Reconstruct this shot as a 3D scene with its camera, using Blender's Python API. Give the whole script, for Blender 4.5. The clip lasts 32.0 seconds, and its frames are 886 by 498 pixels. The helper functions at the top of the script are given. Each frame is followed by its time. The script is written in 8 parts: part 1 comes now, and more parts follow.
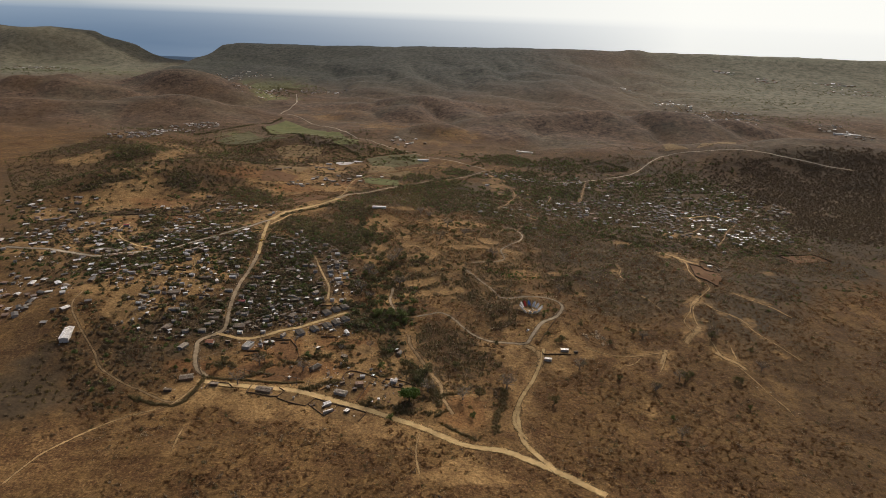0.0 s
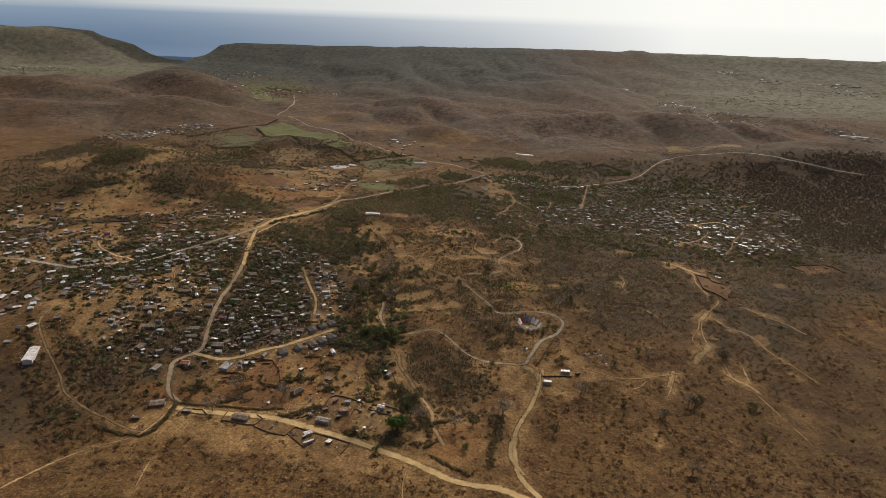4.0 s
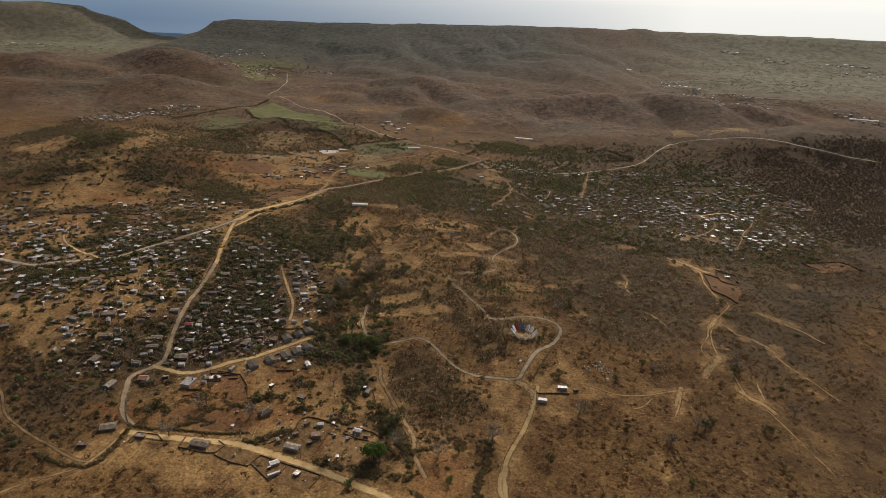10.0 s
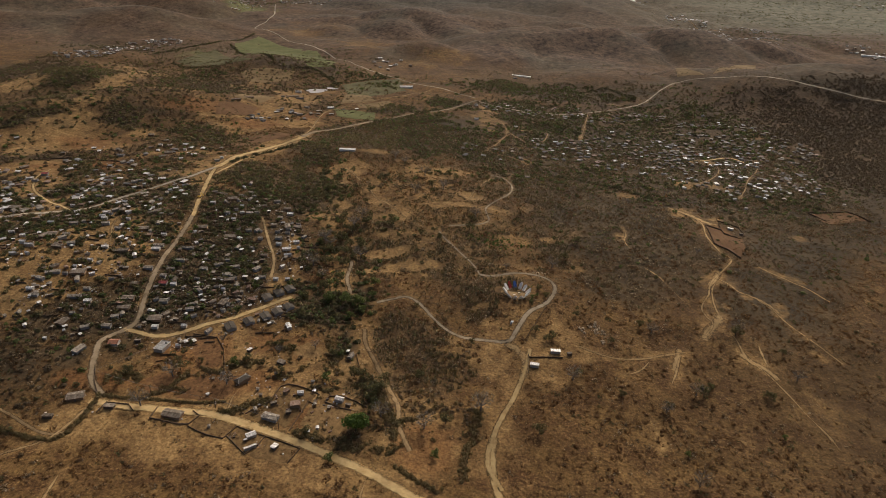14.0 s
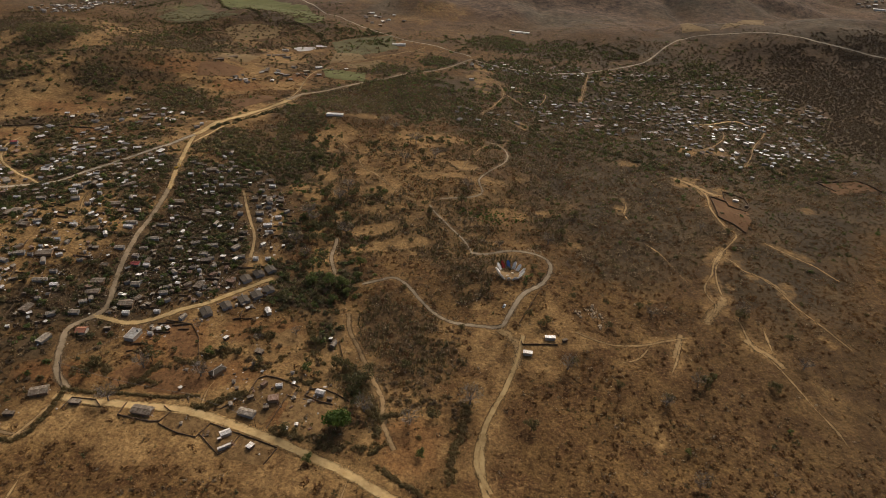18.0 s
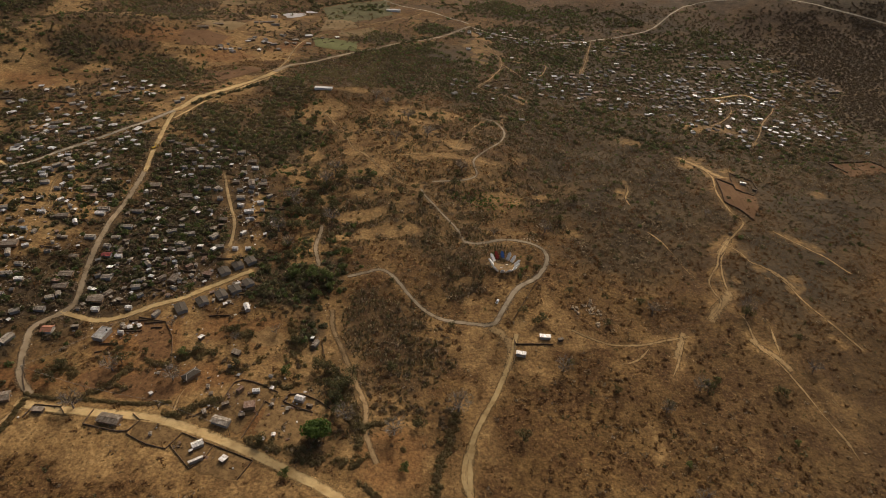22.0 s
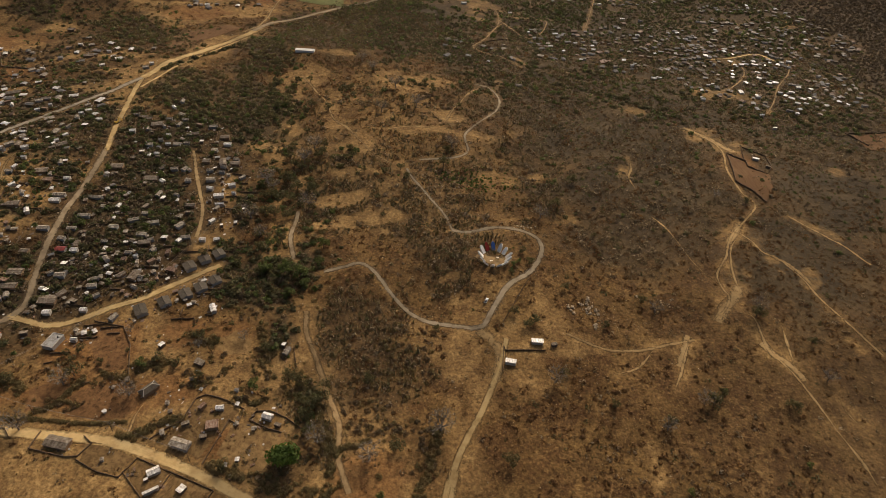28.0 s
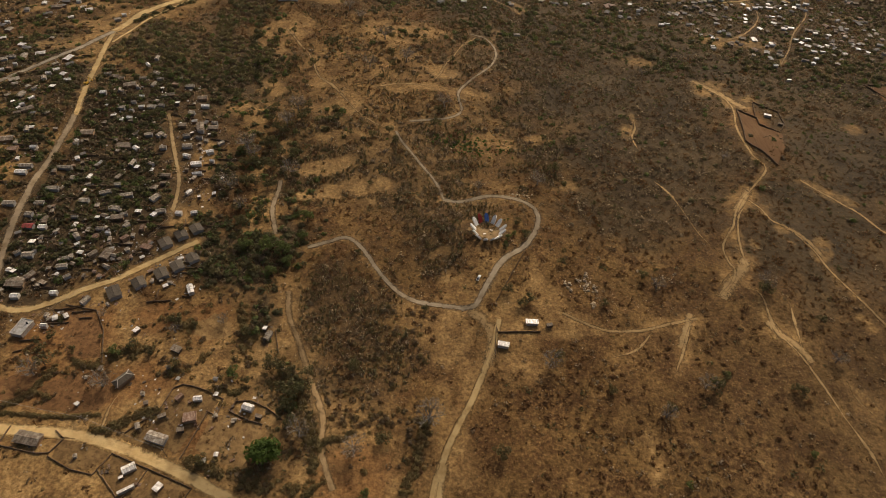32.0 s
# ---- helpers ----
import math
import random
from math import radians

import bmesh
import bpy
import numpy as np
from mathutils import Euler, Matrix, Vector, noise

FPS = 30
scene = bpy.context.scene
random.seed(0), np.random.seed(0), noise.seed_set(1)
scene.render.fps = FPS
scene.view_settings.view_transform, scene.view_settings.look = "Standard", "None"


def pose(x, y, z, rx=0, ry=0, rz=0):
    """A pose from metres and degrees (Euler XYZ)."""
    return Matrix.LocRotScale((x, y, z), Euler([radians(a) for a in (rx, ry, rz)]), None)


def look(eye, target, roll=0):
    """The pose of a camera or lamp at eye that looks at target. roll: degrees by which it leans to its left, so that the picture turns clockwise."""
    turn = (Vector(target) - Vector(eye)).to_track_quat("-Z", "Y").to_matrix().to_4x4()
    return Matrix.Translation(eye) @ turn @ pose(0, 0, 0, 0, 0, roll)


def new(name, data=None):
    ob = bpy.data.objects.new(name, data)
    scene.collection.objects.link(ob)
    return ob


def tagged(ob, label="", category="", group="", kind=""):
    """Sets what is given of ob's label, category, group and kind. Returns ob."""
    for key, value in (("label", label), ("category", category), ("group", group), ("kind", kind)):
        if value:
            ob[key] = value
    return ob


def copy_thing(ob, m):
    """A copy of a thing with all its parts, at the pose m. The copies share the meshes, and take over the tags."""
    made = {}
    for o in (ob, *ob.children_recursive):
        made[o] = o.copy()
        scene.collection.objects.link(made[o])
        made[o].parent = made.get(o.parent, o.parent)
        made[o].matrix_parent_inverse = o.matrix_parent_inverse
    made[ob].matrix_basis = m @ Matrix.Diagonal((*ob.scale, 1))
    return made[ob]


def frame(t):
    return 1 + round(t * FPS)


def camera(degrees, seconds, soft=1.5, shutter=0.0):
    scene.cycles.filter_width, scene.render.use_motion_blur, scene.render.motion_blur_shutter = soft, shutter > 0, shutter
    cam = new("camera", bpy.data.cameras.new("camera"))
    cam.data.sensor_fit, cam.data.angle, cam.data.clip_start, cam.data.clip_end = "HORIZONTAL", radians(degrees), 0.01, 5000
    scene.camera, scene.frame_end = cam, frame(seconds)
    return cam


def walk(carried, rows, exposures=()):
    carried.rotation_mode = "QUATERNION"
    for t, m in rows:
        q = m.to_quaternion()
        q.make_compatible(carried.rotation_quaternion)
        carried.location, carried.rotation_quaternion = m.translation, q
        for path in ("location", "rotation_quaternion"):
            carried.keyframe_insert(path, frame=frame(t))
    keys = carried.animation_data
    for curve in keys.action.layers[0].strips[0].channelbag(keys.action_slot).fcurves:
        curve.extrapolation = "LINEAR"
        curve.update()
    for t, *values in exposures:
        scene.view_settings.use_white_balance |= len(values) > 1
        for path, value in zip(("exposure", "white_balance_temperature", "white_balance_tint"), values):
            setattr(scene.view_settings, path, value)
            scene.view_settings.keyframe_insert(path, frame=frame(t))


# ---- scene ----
# the film camera's exposure and white balance: seconds, stops, kelvin, tint
EXPOSURES = ((0.0, -0.65, 6150, 10), (10.0, -0.66, 6250, 10), (18.0, -0.70, 6450, 10), (32.0, -0.57, 7000, 10))
cam = camera(70.33, 32.0, soft=0.8)
# seconds, the camera's place, a point that it looks at, roll
PATH = (
    (0, (-80.24, -617.28, 288.67), (-90.92, -242.17, 150.19), 2.00),
    (1, (-78.60, -606.64, 288.23), (-89.33, -231.51, 149.79), 2.01),
    (2, (-77.00, -596.15, 287.88), (-87.91, -220.98, 149.56), 2.01),
    (3, (-75.41, -585.79, 287.61), (-86.52, -210.63, 149.29), 2.02),
    (3.5, (-74.63, -580.66, 287.51), (-85.89, -205.52, 149.16), 2.01),
    (5.5, (-71.53, -560.43, 287.27), (-83.37, -185.40, 148.66), 2.14),
    (6, (-70.77, -555.44, 287.26), (-82.60, -180.46, 148.51), 2.14),
    (7, (-69.25, -545.53, 287.28), (-80.90, -170.61, 148.36), 2.17),
    (7.5, (-68.50, -540.61, 287.31), (-80.08, -165.74, 148.23), 2.20),
    (8, (-67.75, -535.71, 287.35), (-79.24, -161.22, 147.26), 2.20),
    (8.5, (-67.00, -530.83, 287.41), (-78.30, -156.97, 145.63), 2.23),
    (9, (-66.25, -525.97, 287.49), (-77.48, -152.80, 143.90), 2.28),
    (9.5, (-65.51, -521.13, 287.57), (-76.35, -149.13, 140.94), 2.27),
    (10, (-64.77, -516.31, 287.67), (-75.37, -145.93, 136.99), 2.29),
    (11, (-63.29, -506.72, 287.90), (-73.14, -139.83, 128.87), 2.36),
    (12, (-61.81, -497.20, 288.16), (-70.58, -134.30, 120.16), 2.44),
    (13, (-60.34, -487.74, 288.47), (-68.33, -129.31, 111.08), 2.50),
    (14, (-58.87, -478.33, 288.80), (-65.59, -124.73, 101.93), 2.58),
    (15, (-57.39, -468.98, 289.16), (-62.80, -120.46, 92.94), 2.58),
    (15.5, (-56.65, -464.32, 289.35), (-61.24, -118.27, 88.78), 2.60),
    (17.5, (-53.68, -445.81, 290.14), (-57.88, -104.62, 81.41), 2.72),
    (18, (-52.93, -441.22, 290.34), (-57.03, -101.40, 79.37), 2.73),
    (19, (-51.43, -432.06, 290.75), (-54.97, -95.41, 74.75), 2.80),
    (20, (-49.91, -422.95, 291.17), (-52.87, -89.24, 70.64), 2.91),
    (21, (-48.38, -413.88, 291.58), (-51.17, -83.25, 66.47), 2.96),
    (22, (-46.83, -404.87, 291.98), (-49.50, -77.31, 62.41), 3.03),
    (23, (-45.27, -395.90, 292.37), (-47.45, -71.49, 58.37), 3.07),
    (24, (-43.68, -386.99, 292.74), (-45.72, -65.83, 54.30), 3.12),
    (25, (-42.08, -378.13, 293.08), (-44.29, -59.94, 50.70), 3.15),
    (25.5, (-41.26, -373.73, 293.25), (-43.36, -57.06, 48.88), 3.22),
    (27.5, (-37.95, -356.27, 293.82), (-39.74, -46.34, 40.96), 3.20),
    (28, (-37.10, -351.95, 293.94), (-38.80, -44.23, 38.39), 3.09),
    (29, (-35.39, -343.37, 294.14), (-36.68, -40.63, 32.71), 2.95),
    (30, (-33.64, -334.87, 294.30), (-35.05, -38.28, 25.91), 2.91),
    (31, (-31.85, -326.46, 294.41), (-33.63, -36.39, 18.98), 2.90),
    (32, (-30.04, -318.14, 294.46), (-31.30, -35.52, 11.39), 2.71),
)
walk(cam, [(t, look(eye, target, roll)) for t, eye, target, roll in PATH], EXPOSURES)

# ================= sky and sun =================
SUN_TURN, SUN_HEIGHT = radians(19), radians(39)   # bearing from +y towards +x, and elevation
world = bpy.data.worlds.new("world")
scene.world = world
world.use_nodes = True
sky = world.node_tree.nodes.new("ShaderNodeTexSky")
sky.sky_type, sky.sun_disc = "NISHITA", False
sky.sun_elevation, sky.sun_rotation = SUN_HEIGHT, SUN_TURN
sky.air_density, sky.dust_density, sky.ozone_density, sky.altitude = 0.7, 8.0, 0.4, 300
world.node_tree.links.new(sky.outputs[0], world.node_tree.nodes["Background"].inputs["Color"])
world.node_tree.nodes["Background"].inputs["Strength"].default_value = 0.15
sun = new("sun", bpy.data.lights.new("sun", "SUN"))
sun.data.energy, sun.data.angle, sun.data.color = 2.48, radians(1.2), (1.0, 0.93, 0.82)
SUN_WAY = Vector((math.sin(SUN_TURN) * math.cos(SUN_HEIGHT), math.cos(SUN_TURN) * math.cos(SUN_HEIGHT), math.sin(SUN_HEIGHT)))
sun.matrix_world = look(SUN_WAY * 900, (0, 0, 0))

# ================= materials =================

class Nodes:
    """A node material under construction."""

    def __init__(self, name, rough=0.9, metal=0.0, gloss=0.25):
        self.mat = bpy.data.materials.new(name)
        self.mat.use_nodes = True
        self.tree = self.mat.node_tree
        self.shader = self.tree.nodes["Principled BSDF"]
        self.shader.inputs["Roughness"].default_value = rough
        self.shader.inputs["Metallic"].default_value = metal
        self.shader.inputs["Specular IOR Level"].default_value = gloss

    def add(self, kind):
        return self.tree.nodes.new(kind)

    def join(self, a, b):
        self.tree.links.new(a, b)

    def place(self):
        return self.add("ShaderNodeNewGeometry").outputs["Position"]

    def noise(self, size, detail=3.0, rough=0.6, lo=0.35, hi=0.65, stretch=None):
        """Noise in world space with features of that size in metres, spread to 0..1 between lo and hi."""
        tex = self.add("ShaderNodeTexNoise")
        tex.inputs["Scale"].default_value = 1.0 / size
        tex.inputs["Detail"].default_value, tex.inputs["Roughness"].default_value = detail, rough
        where = self.place()
        if stretch:
            scale = self.add("ShaderNodeVectorMath")
            scale.operation = "MULTIPLY"
            scale.inputs[1].default_value = stretch
            self.join(where, scale.inputs[0])
            where = scale.outputs[0]
        self.join(where, tex.inputs["Vector"])
        return self.spread(tex.outputs["Fac"], lo, hi)

    def spread(self, value, lo, hi, a=0.0, b=1.0):
        node = self.add("ShaderNodeMapRange")
        node.clamp = True
        self.join(value, node.inputs["Value"])
        for key, number in (("From Min", lo), ("From Max", hi), ("To Min", a), ("To Max", b)):
            node.inputs[key].default_value = number
        return node.outputs[0]

    def attribute(self, name):
        node = self.add("ShaderNodeAttribute")
        node.attribute_name = name
        return node.outputs["Fac"]

    def maths(self, kind, a, b):
        node = self.add("ShaderNodeMath")
        node.operation, node.use_clamp = kind, True
        for slot, value in zip(node.inputs, (a, b)):
            if isinstance(value, (int, float)):
                slot.default_value = value
            else:
                self.join(value, slot)
        return node.outputs[0]

    def mix(self, fac, a, b, kind="MIX"):
        node = self.add("ShaderNodeMix")
        node.data_type, node.blend_type = "RGBA", kind
        for slot, value in ((node.inputs[0], fac), (node.inputs[6], a), (node.inputs[7], b)):
            if isinstance(value, tuple):
                slot.default_value = (*value, 1.0)
            elif isinstance(value, (int, float)):
                slot.default_value = value
            else:
                self.join(value, slot)
        return node.outputs[2]

    def done(self, colour, bump=None, depth=0.05, strength=0.6):
        if isinstance(colour, tuple):
            self.shader.inputs["Base Color"].default_value = (*colour, 1.0)
        else:
            self.join(colour, self.shader.inputs["Base Color"])
        if bump is not None:
            node = self.add("ShaderNodeBump")
            node.inputs["Distance"].default_value, node.inputs["Strength"].default_value = depth, strength
            self.join(bump, node.inputs["Height"])
            self.join(node.outputs[0], self.shader.inputs["Normal"])
        return self.mat


def relief_of(n):
    """Fine lumps near by, and the uneven tops of scrub and woods at a larger size."""
    small, large = n.noise(1.2, 4, 0.6, 0.2, 0.8), n.noise(9, 3, 0.55, 0.1, 0.9)
    node = n.add("ShaderNodeMath")
    node.operation = "MULTIPLY_ADD"
    n.join(large, node.inputs[0])
    node.inputs[1].default_value = 6.0
    n.join(small, node.inputs[2])
    return node.outputs[0]


def ground_material():
    """Dry hill country: brown grass and litter, bare ochre soil, red earth, green fields, grey thicket floor that also
    paints in cloud shade.
    """
    n = Nodes("dry_ground", 0.95, gloss=0.1)
    grass = n.mix(n.noise(6, 7, 0.68), (0.080, 0.044, 0.018), (0.182, 0.106, 0.041))
    grass = n.mix(n.noise(30, 8, 0.72, 0.44, 0.56), grass, n.mix(n.noise(2.5, 5), (0.062, 0.033, 0.015), (0.120, 0.062, 0.027)))
    grass = n.mix(n.noise(1.6, 4, lo=0.52, hi=0.74), grass, (0.25, 0.150, 0.060))
    pale = n.maths("MULTIPLY", n.noise(17, 9, 0.78, 0.52, 0.70), 0.6)
    grass = n.mix(pale, grass, n.mix(n.noise(3, 4), (0.25, 0.145, 0.054), (0.36, 0.225, 0.092)))
    # dark floor: litter under scrub, and the colour used to paint cloud shade
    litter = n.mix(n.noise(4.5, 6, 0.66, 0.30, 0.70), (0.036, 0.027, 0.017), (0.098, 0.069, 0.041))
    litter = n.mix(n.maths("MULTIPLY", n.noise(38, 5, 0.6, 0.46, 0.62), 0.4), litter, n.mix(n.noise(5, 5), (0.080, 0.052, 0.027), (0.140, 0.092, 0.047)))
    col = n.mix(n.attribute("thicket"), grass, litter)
    soil = n.mix(n.noise(9, 7, 0.7), (0.225, 0.130, 0.053), (0.40, 0.252, 0.110))
    soil = n.mix(n.maths("MULTIPLY", n.noise(3.0, 6, 0.72, 0.48, 0.60), 0.62), soil, (0.140, 0.078, 0.033))
    soil = n.mix(n.maths("MULTIPLY", n.noise(5.5, 6, 0.72, 0.54, 0.64), 0.5), soil, (0.47, 0.31, 0.14))
    vein = n.maths("MULTIPLY", n.noise(26, 7, 0.7, 0.60, 0.68, (1, 0.6, 1)), n.noise(140, 2, lo=0.45, hi=0.6))
    bare = n.maths("ADD", n.attribute("bare"), n.maths("MULTIPLY", vein, 0.75))
    ragged = n.maths("MULTIPLY", n.maths("SUBTRACT", 0.95, n.noise(11, 7, 0.72, 0.30, 0.72)), 1.0)
    bare = n.spread(n.maths("MULTIPLY", bare, n.maths("ADD", ragged, 0.14)), 0.16, 0.66)
    bare = n.maths("MULTIPLY", bare, 0.92)
    col = n.mix(bare, col, soil)
    thread = n.add("ShaderNodeTexNoise")
    thread.inputs["Scale"].default_value, thread.inputs["Detail"].default_value, thread.inputs["Roughness"].default_value = 1 / 46, 7.0, 0.62
    n.join(n.place(), thread.inputs["Vector"])
    off = n.add("ShaderNodeMath")
    off.operation = "SUBTRACT"
    off.inputs[1].default_value = 0.5
    n.join(thread.outputs["Fac"], off.inputs[0])
    track = n.spread(n.maths("ABSOLUTE", off.outputs[0], 0.0), 0.004, 0.022, 1.0, 0.0)
    track = n.maths("MULTIPLY", n.maths("MULTIPLY", track, n.noise(60, 3, lo=0.42, hi=0.62)), n.noise(5, 4, lo=0.3, hi=0.6))
    track = n.maths("MULTIPLY", track, n.maths("SUBTRACT", 0.8, n.attribute("thicket")))
    col = n.mix(n.maths("MULTIPLY", track, 0.8), col, soil)
    red = n.mix(n.noise(6, 5), (0.14, 0.060, 0.024), (0.25, 0.118, 0.046))
    col = n.mix(n.attribute("red"), col, red)
    green = n.mix(n.noise(30, 5), (0.10, 0.11, 0.042), (0.195, 0.19, 0.078))
    col = n.mix(n.attribute("green"), col, green)
    speck = n.mix(n.noise(1.9, 4, 0.65, 0.36, 0.64), (0.60, 0.58, 0.56), (1.40, 1.38, 1.32))
    col = n.mix(n.maths("SUBTRACT", 0.9, n.maths("MULTIPLY", n.attribute("thicket"), 0.5)), col, speck, "MULTIPLY")
    tone = n.mix(n.noise(75, 6, 0.62, 0.36, 0.64), (0.84, 0.83, 0.78), (1.15, 1.15, 1.06))
    col = n.mix(1.0, col, tone, "MULTIPLY")
    # distant dry woods, greyer than the near grass partly in place of haze
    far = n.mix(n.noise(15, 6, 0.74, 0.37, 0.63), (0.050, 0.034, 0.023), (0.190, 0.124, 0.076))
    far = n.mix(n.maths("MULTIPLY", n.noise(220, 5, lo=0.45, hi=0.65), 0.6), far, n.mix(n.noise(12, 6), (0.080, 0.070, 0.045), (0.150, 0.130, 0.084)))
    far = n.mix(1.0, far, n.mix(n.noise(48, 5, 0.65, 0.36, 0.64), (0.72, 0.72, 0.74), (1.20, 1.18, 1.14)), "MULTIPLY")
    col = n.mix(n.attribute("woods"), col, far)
    high = n.mix(n.noise(24, 7, 0.74, 0.36, 0.64), (0.034, 0.036, 0.028), (0.108, 0.104, 0.076))
    col = n.mix(n.attribute("ridge"), col, high)
    olive = n.mix(n.noise(34, 8, 0.76, 0.38, 0.62), (0.105, 0.104, 0.062), (0.265, 0.240, 0.158))
    col = n.mix(n.attribute("olive"), col, olive)
    return n.done(col, relief_of(n), 0.5, 0.3)


def two_tone(name, a, b, size, rough=0.9, bump=0.02, metal=0.0, gloss=0.25, stain=None, stain_size=1.5):
    sheets = "sheet" in name
    n = Nodes(name, rough, metal, gloss)
    col = n.mix(n.noise(size, 5), a, b)
    each = n.add("ShaderNodeObjectInfo").outputs["Random"]
    if stain:
        col = n.mix(n.noise(stain_size, 6, 0.7, 0.48, 0.62), col, stain)
    dim = n.mix(each, (0.72, 0.70, 0.68), (1.15, 1.13, 1.10))
    col = n.mix(1.0, col, dim, "MULTIPLY")
    if sheets:
        spot, tint = n.add("ShaderNodeTexCoord"), n.add("ShaderNodeTexWhiteNoise")
        tint.noise_dimensions = "2D"
        cut = n.add("ShaderNodeVectorMath")
        cut.operation = "FLOOR"
        grow = n.add("ShaderNodeVectorMath")
        grow.operation = "MULTIPLY_ADD"
        grow.inputs[1].default_value = (0.45, 1.15, 0.0)
        n.join(spot.outputs["Object"], grow.inputs[0])
        n.join(each, grow.inputs[2])
        n.join(grow.outputs[0], cut.inputs[0])
        n.join(cut.outputs[0], tint.inputs["Vector"])
        col = n.mix(1.0, col, n.mix(tint.outputs["Value"], (0.66, 0.62, 0.58), (1.18, 1.18, 1.18)), "MULTIPLY")
    return n.done(col, n.noise(size * 0.5, 5, 0.7, 0.0, 1.0), bump, 0.5)


def leaf_material(name, a, b, c, patch=14, pale=None):
    """Foliage and twigs: every clump differs, and so do whole patches."""
    n = Nodes(name, 0.75, gloss=0.2)
    each = n.add("ShaderNodeNewGeometry").outputs["Random Per Island"]
    col = n.mix(each, a, b)
    col = n.mix(n.maths("MULTIPLY", n.noise(patch, 3), 0.75), col, c)
    if pale:
        col = n.mix(n.maths("MULTIPLY", n.spread(each, 0.80, 0.84), 0.8), col, pale)
    n.done(col)
    through_light = n.add("ShaderNodeBsdfTranslucent")
    n.join(n.mix(1.0, col, (1.45, 1.4, 1.2), "MULTIPLY"), through_light.inputs["Color"])
    both = n.add("ShaderNodeMixShader")
    both.inputs[0].default_value = 0.5
    n.join(n.shader.outputs[0], both.inputs[1])
    n.join(through_light.outputs[0], both.inputs[2])
    n.join(both.outputs[0], n.tree.nodes["Material Output"].inputs["Surface"])
    return n.mat


GROUND = ground_material()


def road_material(name, a, b, verge, rut, wear=0.45):
    """Packed earth: pale wheel ruts, a rougher crown, and verges that break up into the grass."""
    n = Nodes(name, 0.95, gloss=0.1)
    col = n.mix(n.noise(4, 6, 0.7), a, b)
    col = n.mix(n.maths("MULTIPLY", n.noise(16, 4, lo=0.45, hi=0.6), 0.6), col, verge)
    across = n.attribute("across")
    near_rut = n.spread(n.maths("ABSOLUTE", n.maths("SUBTRACT", across, 0.52), 0.0), 0.06, 0.24, 1.0, 0.0)
    col = n.mix(n.maths("MULTIPLY", near_rut, n.noise(6, 4, lo=0.3, hi=0.6)), col, rut)
    edge = n.maths("MULTIPLY", n.spread(across, 0.55, 0.95), n.noise(2.2, 6, 0.75, 0.40, 0.56))
    col = n.mix(edge, col, verge)
    crown = n.maths("MULTIPLY", n.spread(across, 0.28, 0.05), n.noise(2.0, 5, 0.7, 0.46, 0.60))
    col = n.mix(n.maths("MULTIPLY", crown, 0.6), col, verge)
    col = n.mix(1.0, col, n.mix(n.noise(70, 4, 0.6, 0.38, 0.60), (0.60, 0.60, 0.60), (1.14, 1.13, 1.10)), "MULTIPLY")
    n.done(col, n.noise(0.9, 5, 0.7, 0.0, 1.0), 0.15, 0.7)
    ragged = n.maths("MULTIPLY", n.noise(4.5, 7, 0.75, 0.28, 0.72), 0.5)
    ragged = n.maths("ADD", ragged, n.spread(across, wear, 1.36, 0.5, 0.0))
    n.join(n.spread(ragged, 0.30, 0.62), n.shader.inputs["Alpha"])
    return n.mat


# dirt greyed and darkened in place of the cloud shade over the village street
DIRT_GREY = road_material("shaded_dirt_street", (0.185, 0.132, 0.074), (0.27, 0.198, 0.116), (0.14, 0.092, 0.047), (0.32, 0.24, 0.15), 0.15)
DIRT = road_material("dirt_road", (0.40, 0.255, 0.100), (0.53, 0.35, 0.155), (0.24, 0.142, 0.055), (0.58, 0.41, 0.19), 0.2)
PALE_ROAD = road_material("pale_gravel_road", (0.29, 0.225, 0.145), (0.40, 0.32, 0.215), (0.19, 0.13, 0.070), (0.46, 0.38, 0.27), 0.1)
GRAVEL = road_material("grey_gravel_road", (0.225, 0.168, 0.104), (0.315, 0.243, 0.158), (0.145, 0.096, 0.050), (0.36, 0.285, 0.19), 0.15)
TRACK = road_material("worn_earth_track", (0.30, 0.19, 0.082), (0.41, 0.27, 0.125), (0.17, 0.10, 0.042), (0.40, 0.28, 0.14), 0.0)
DULL_TRACK = road_material("dull_earth_track", (0.185, 0.115, 0.052), (0.27, 0.175, 0.082), (0.15, 0.092, 0.04), (0.33, 0.22, 0.11), 0.0)
PATHSOIL = road_material("trodden_path", (0.31, 0.19, 0.08), (0.43, 0.28, 0.125), (0.18, 0.105, 0.043), (0.42, 0.28, 0.13), -0.15)
SHEET = two_tone("grey_metal_sheet", (0.32, 0.278, 0.215), (0.48, 0.425, 0.34), 2.0, 0.7, 0.01, 0.0, 0.1, (0.20, 0.15, 0.105), 1.4)
SHEET_DARK = two_tone("weathered_metal_sheet", (0.185, 0.152, 0.113), (0.31, 0.262, 0.20), 1.6, 0.8, 0.01, 0.0, 0.12, (0.16, 0.11, 0.075), 1.2)
SHEET_RUST = two_tone("rusty_metal_sheet", (0.21, 0.13, 0.085), (0.30, 0.22, 0.165), 1.3, 0.8, 0.01, 0.0, 0.25, (0.17, 0.075, 0.04), 1.1)
SHEET_WHITE = two_tone("pale_metal_sheet", (0.82, 0.785, 0.715), (0.93, 0.895, 0.825), 2.0, 0.42, 0.01, 0.0, 0.5, (0.62, 0.56, 0.48), 1.6)
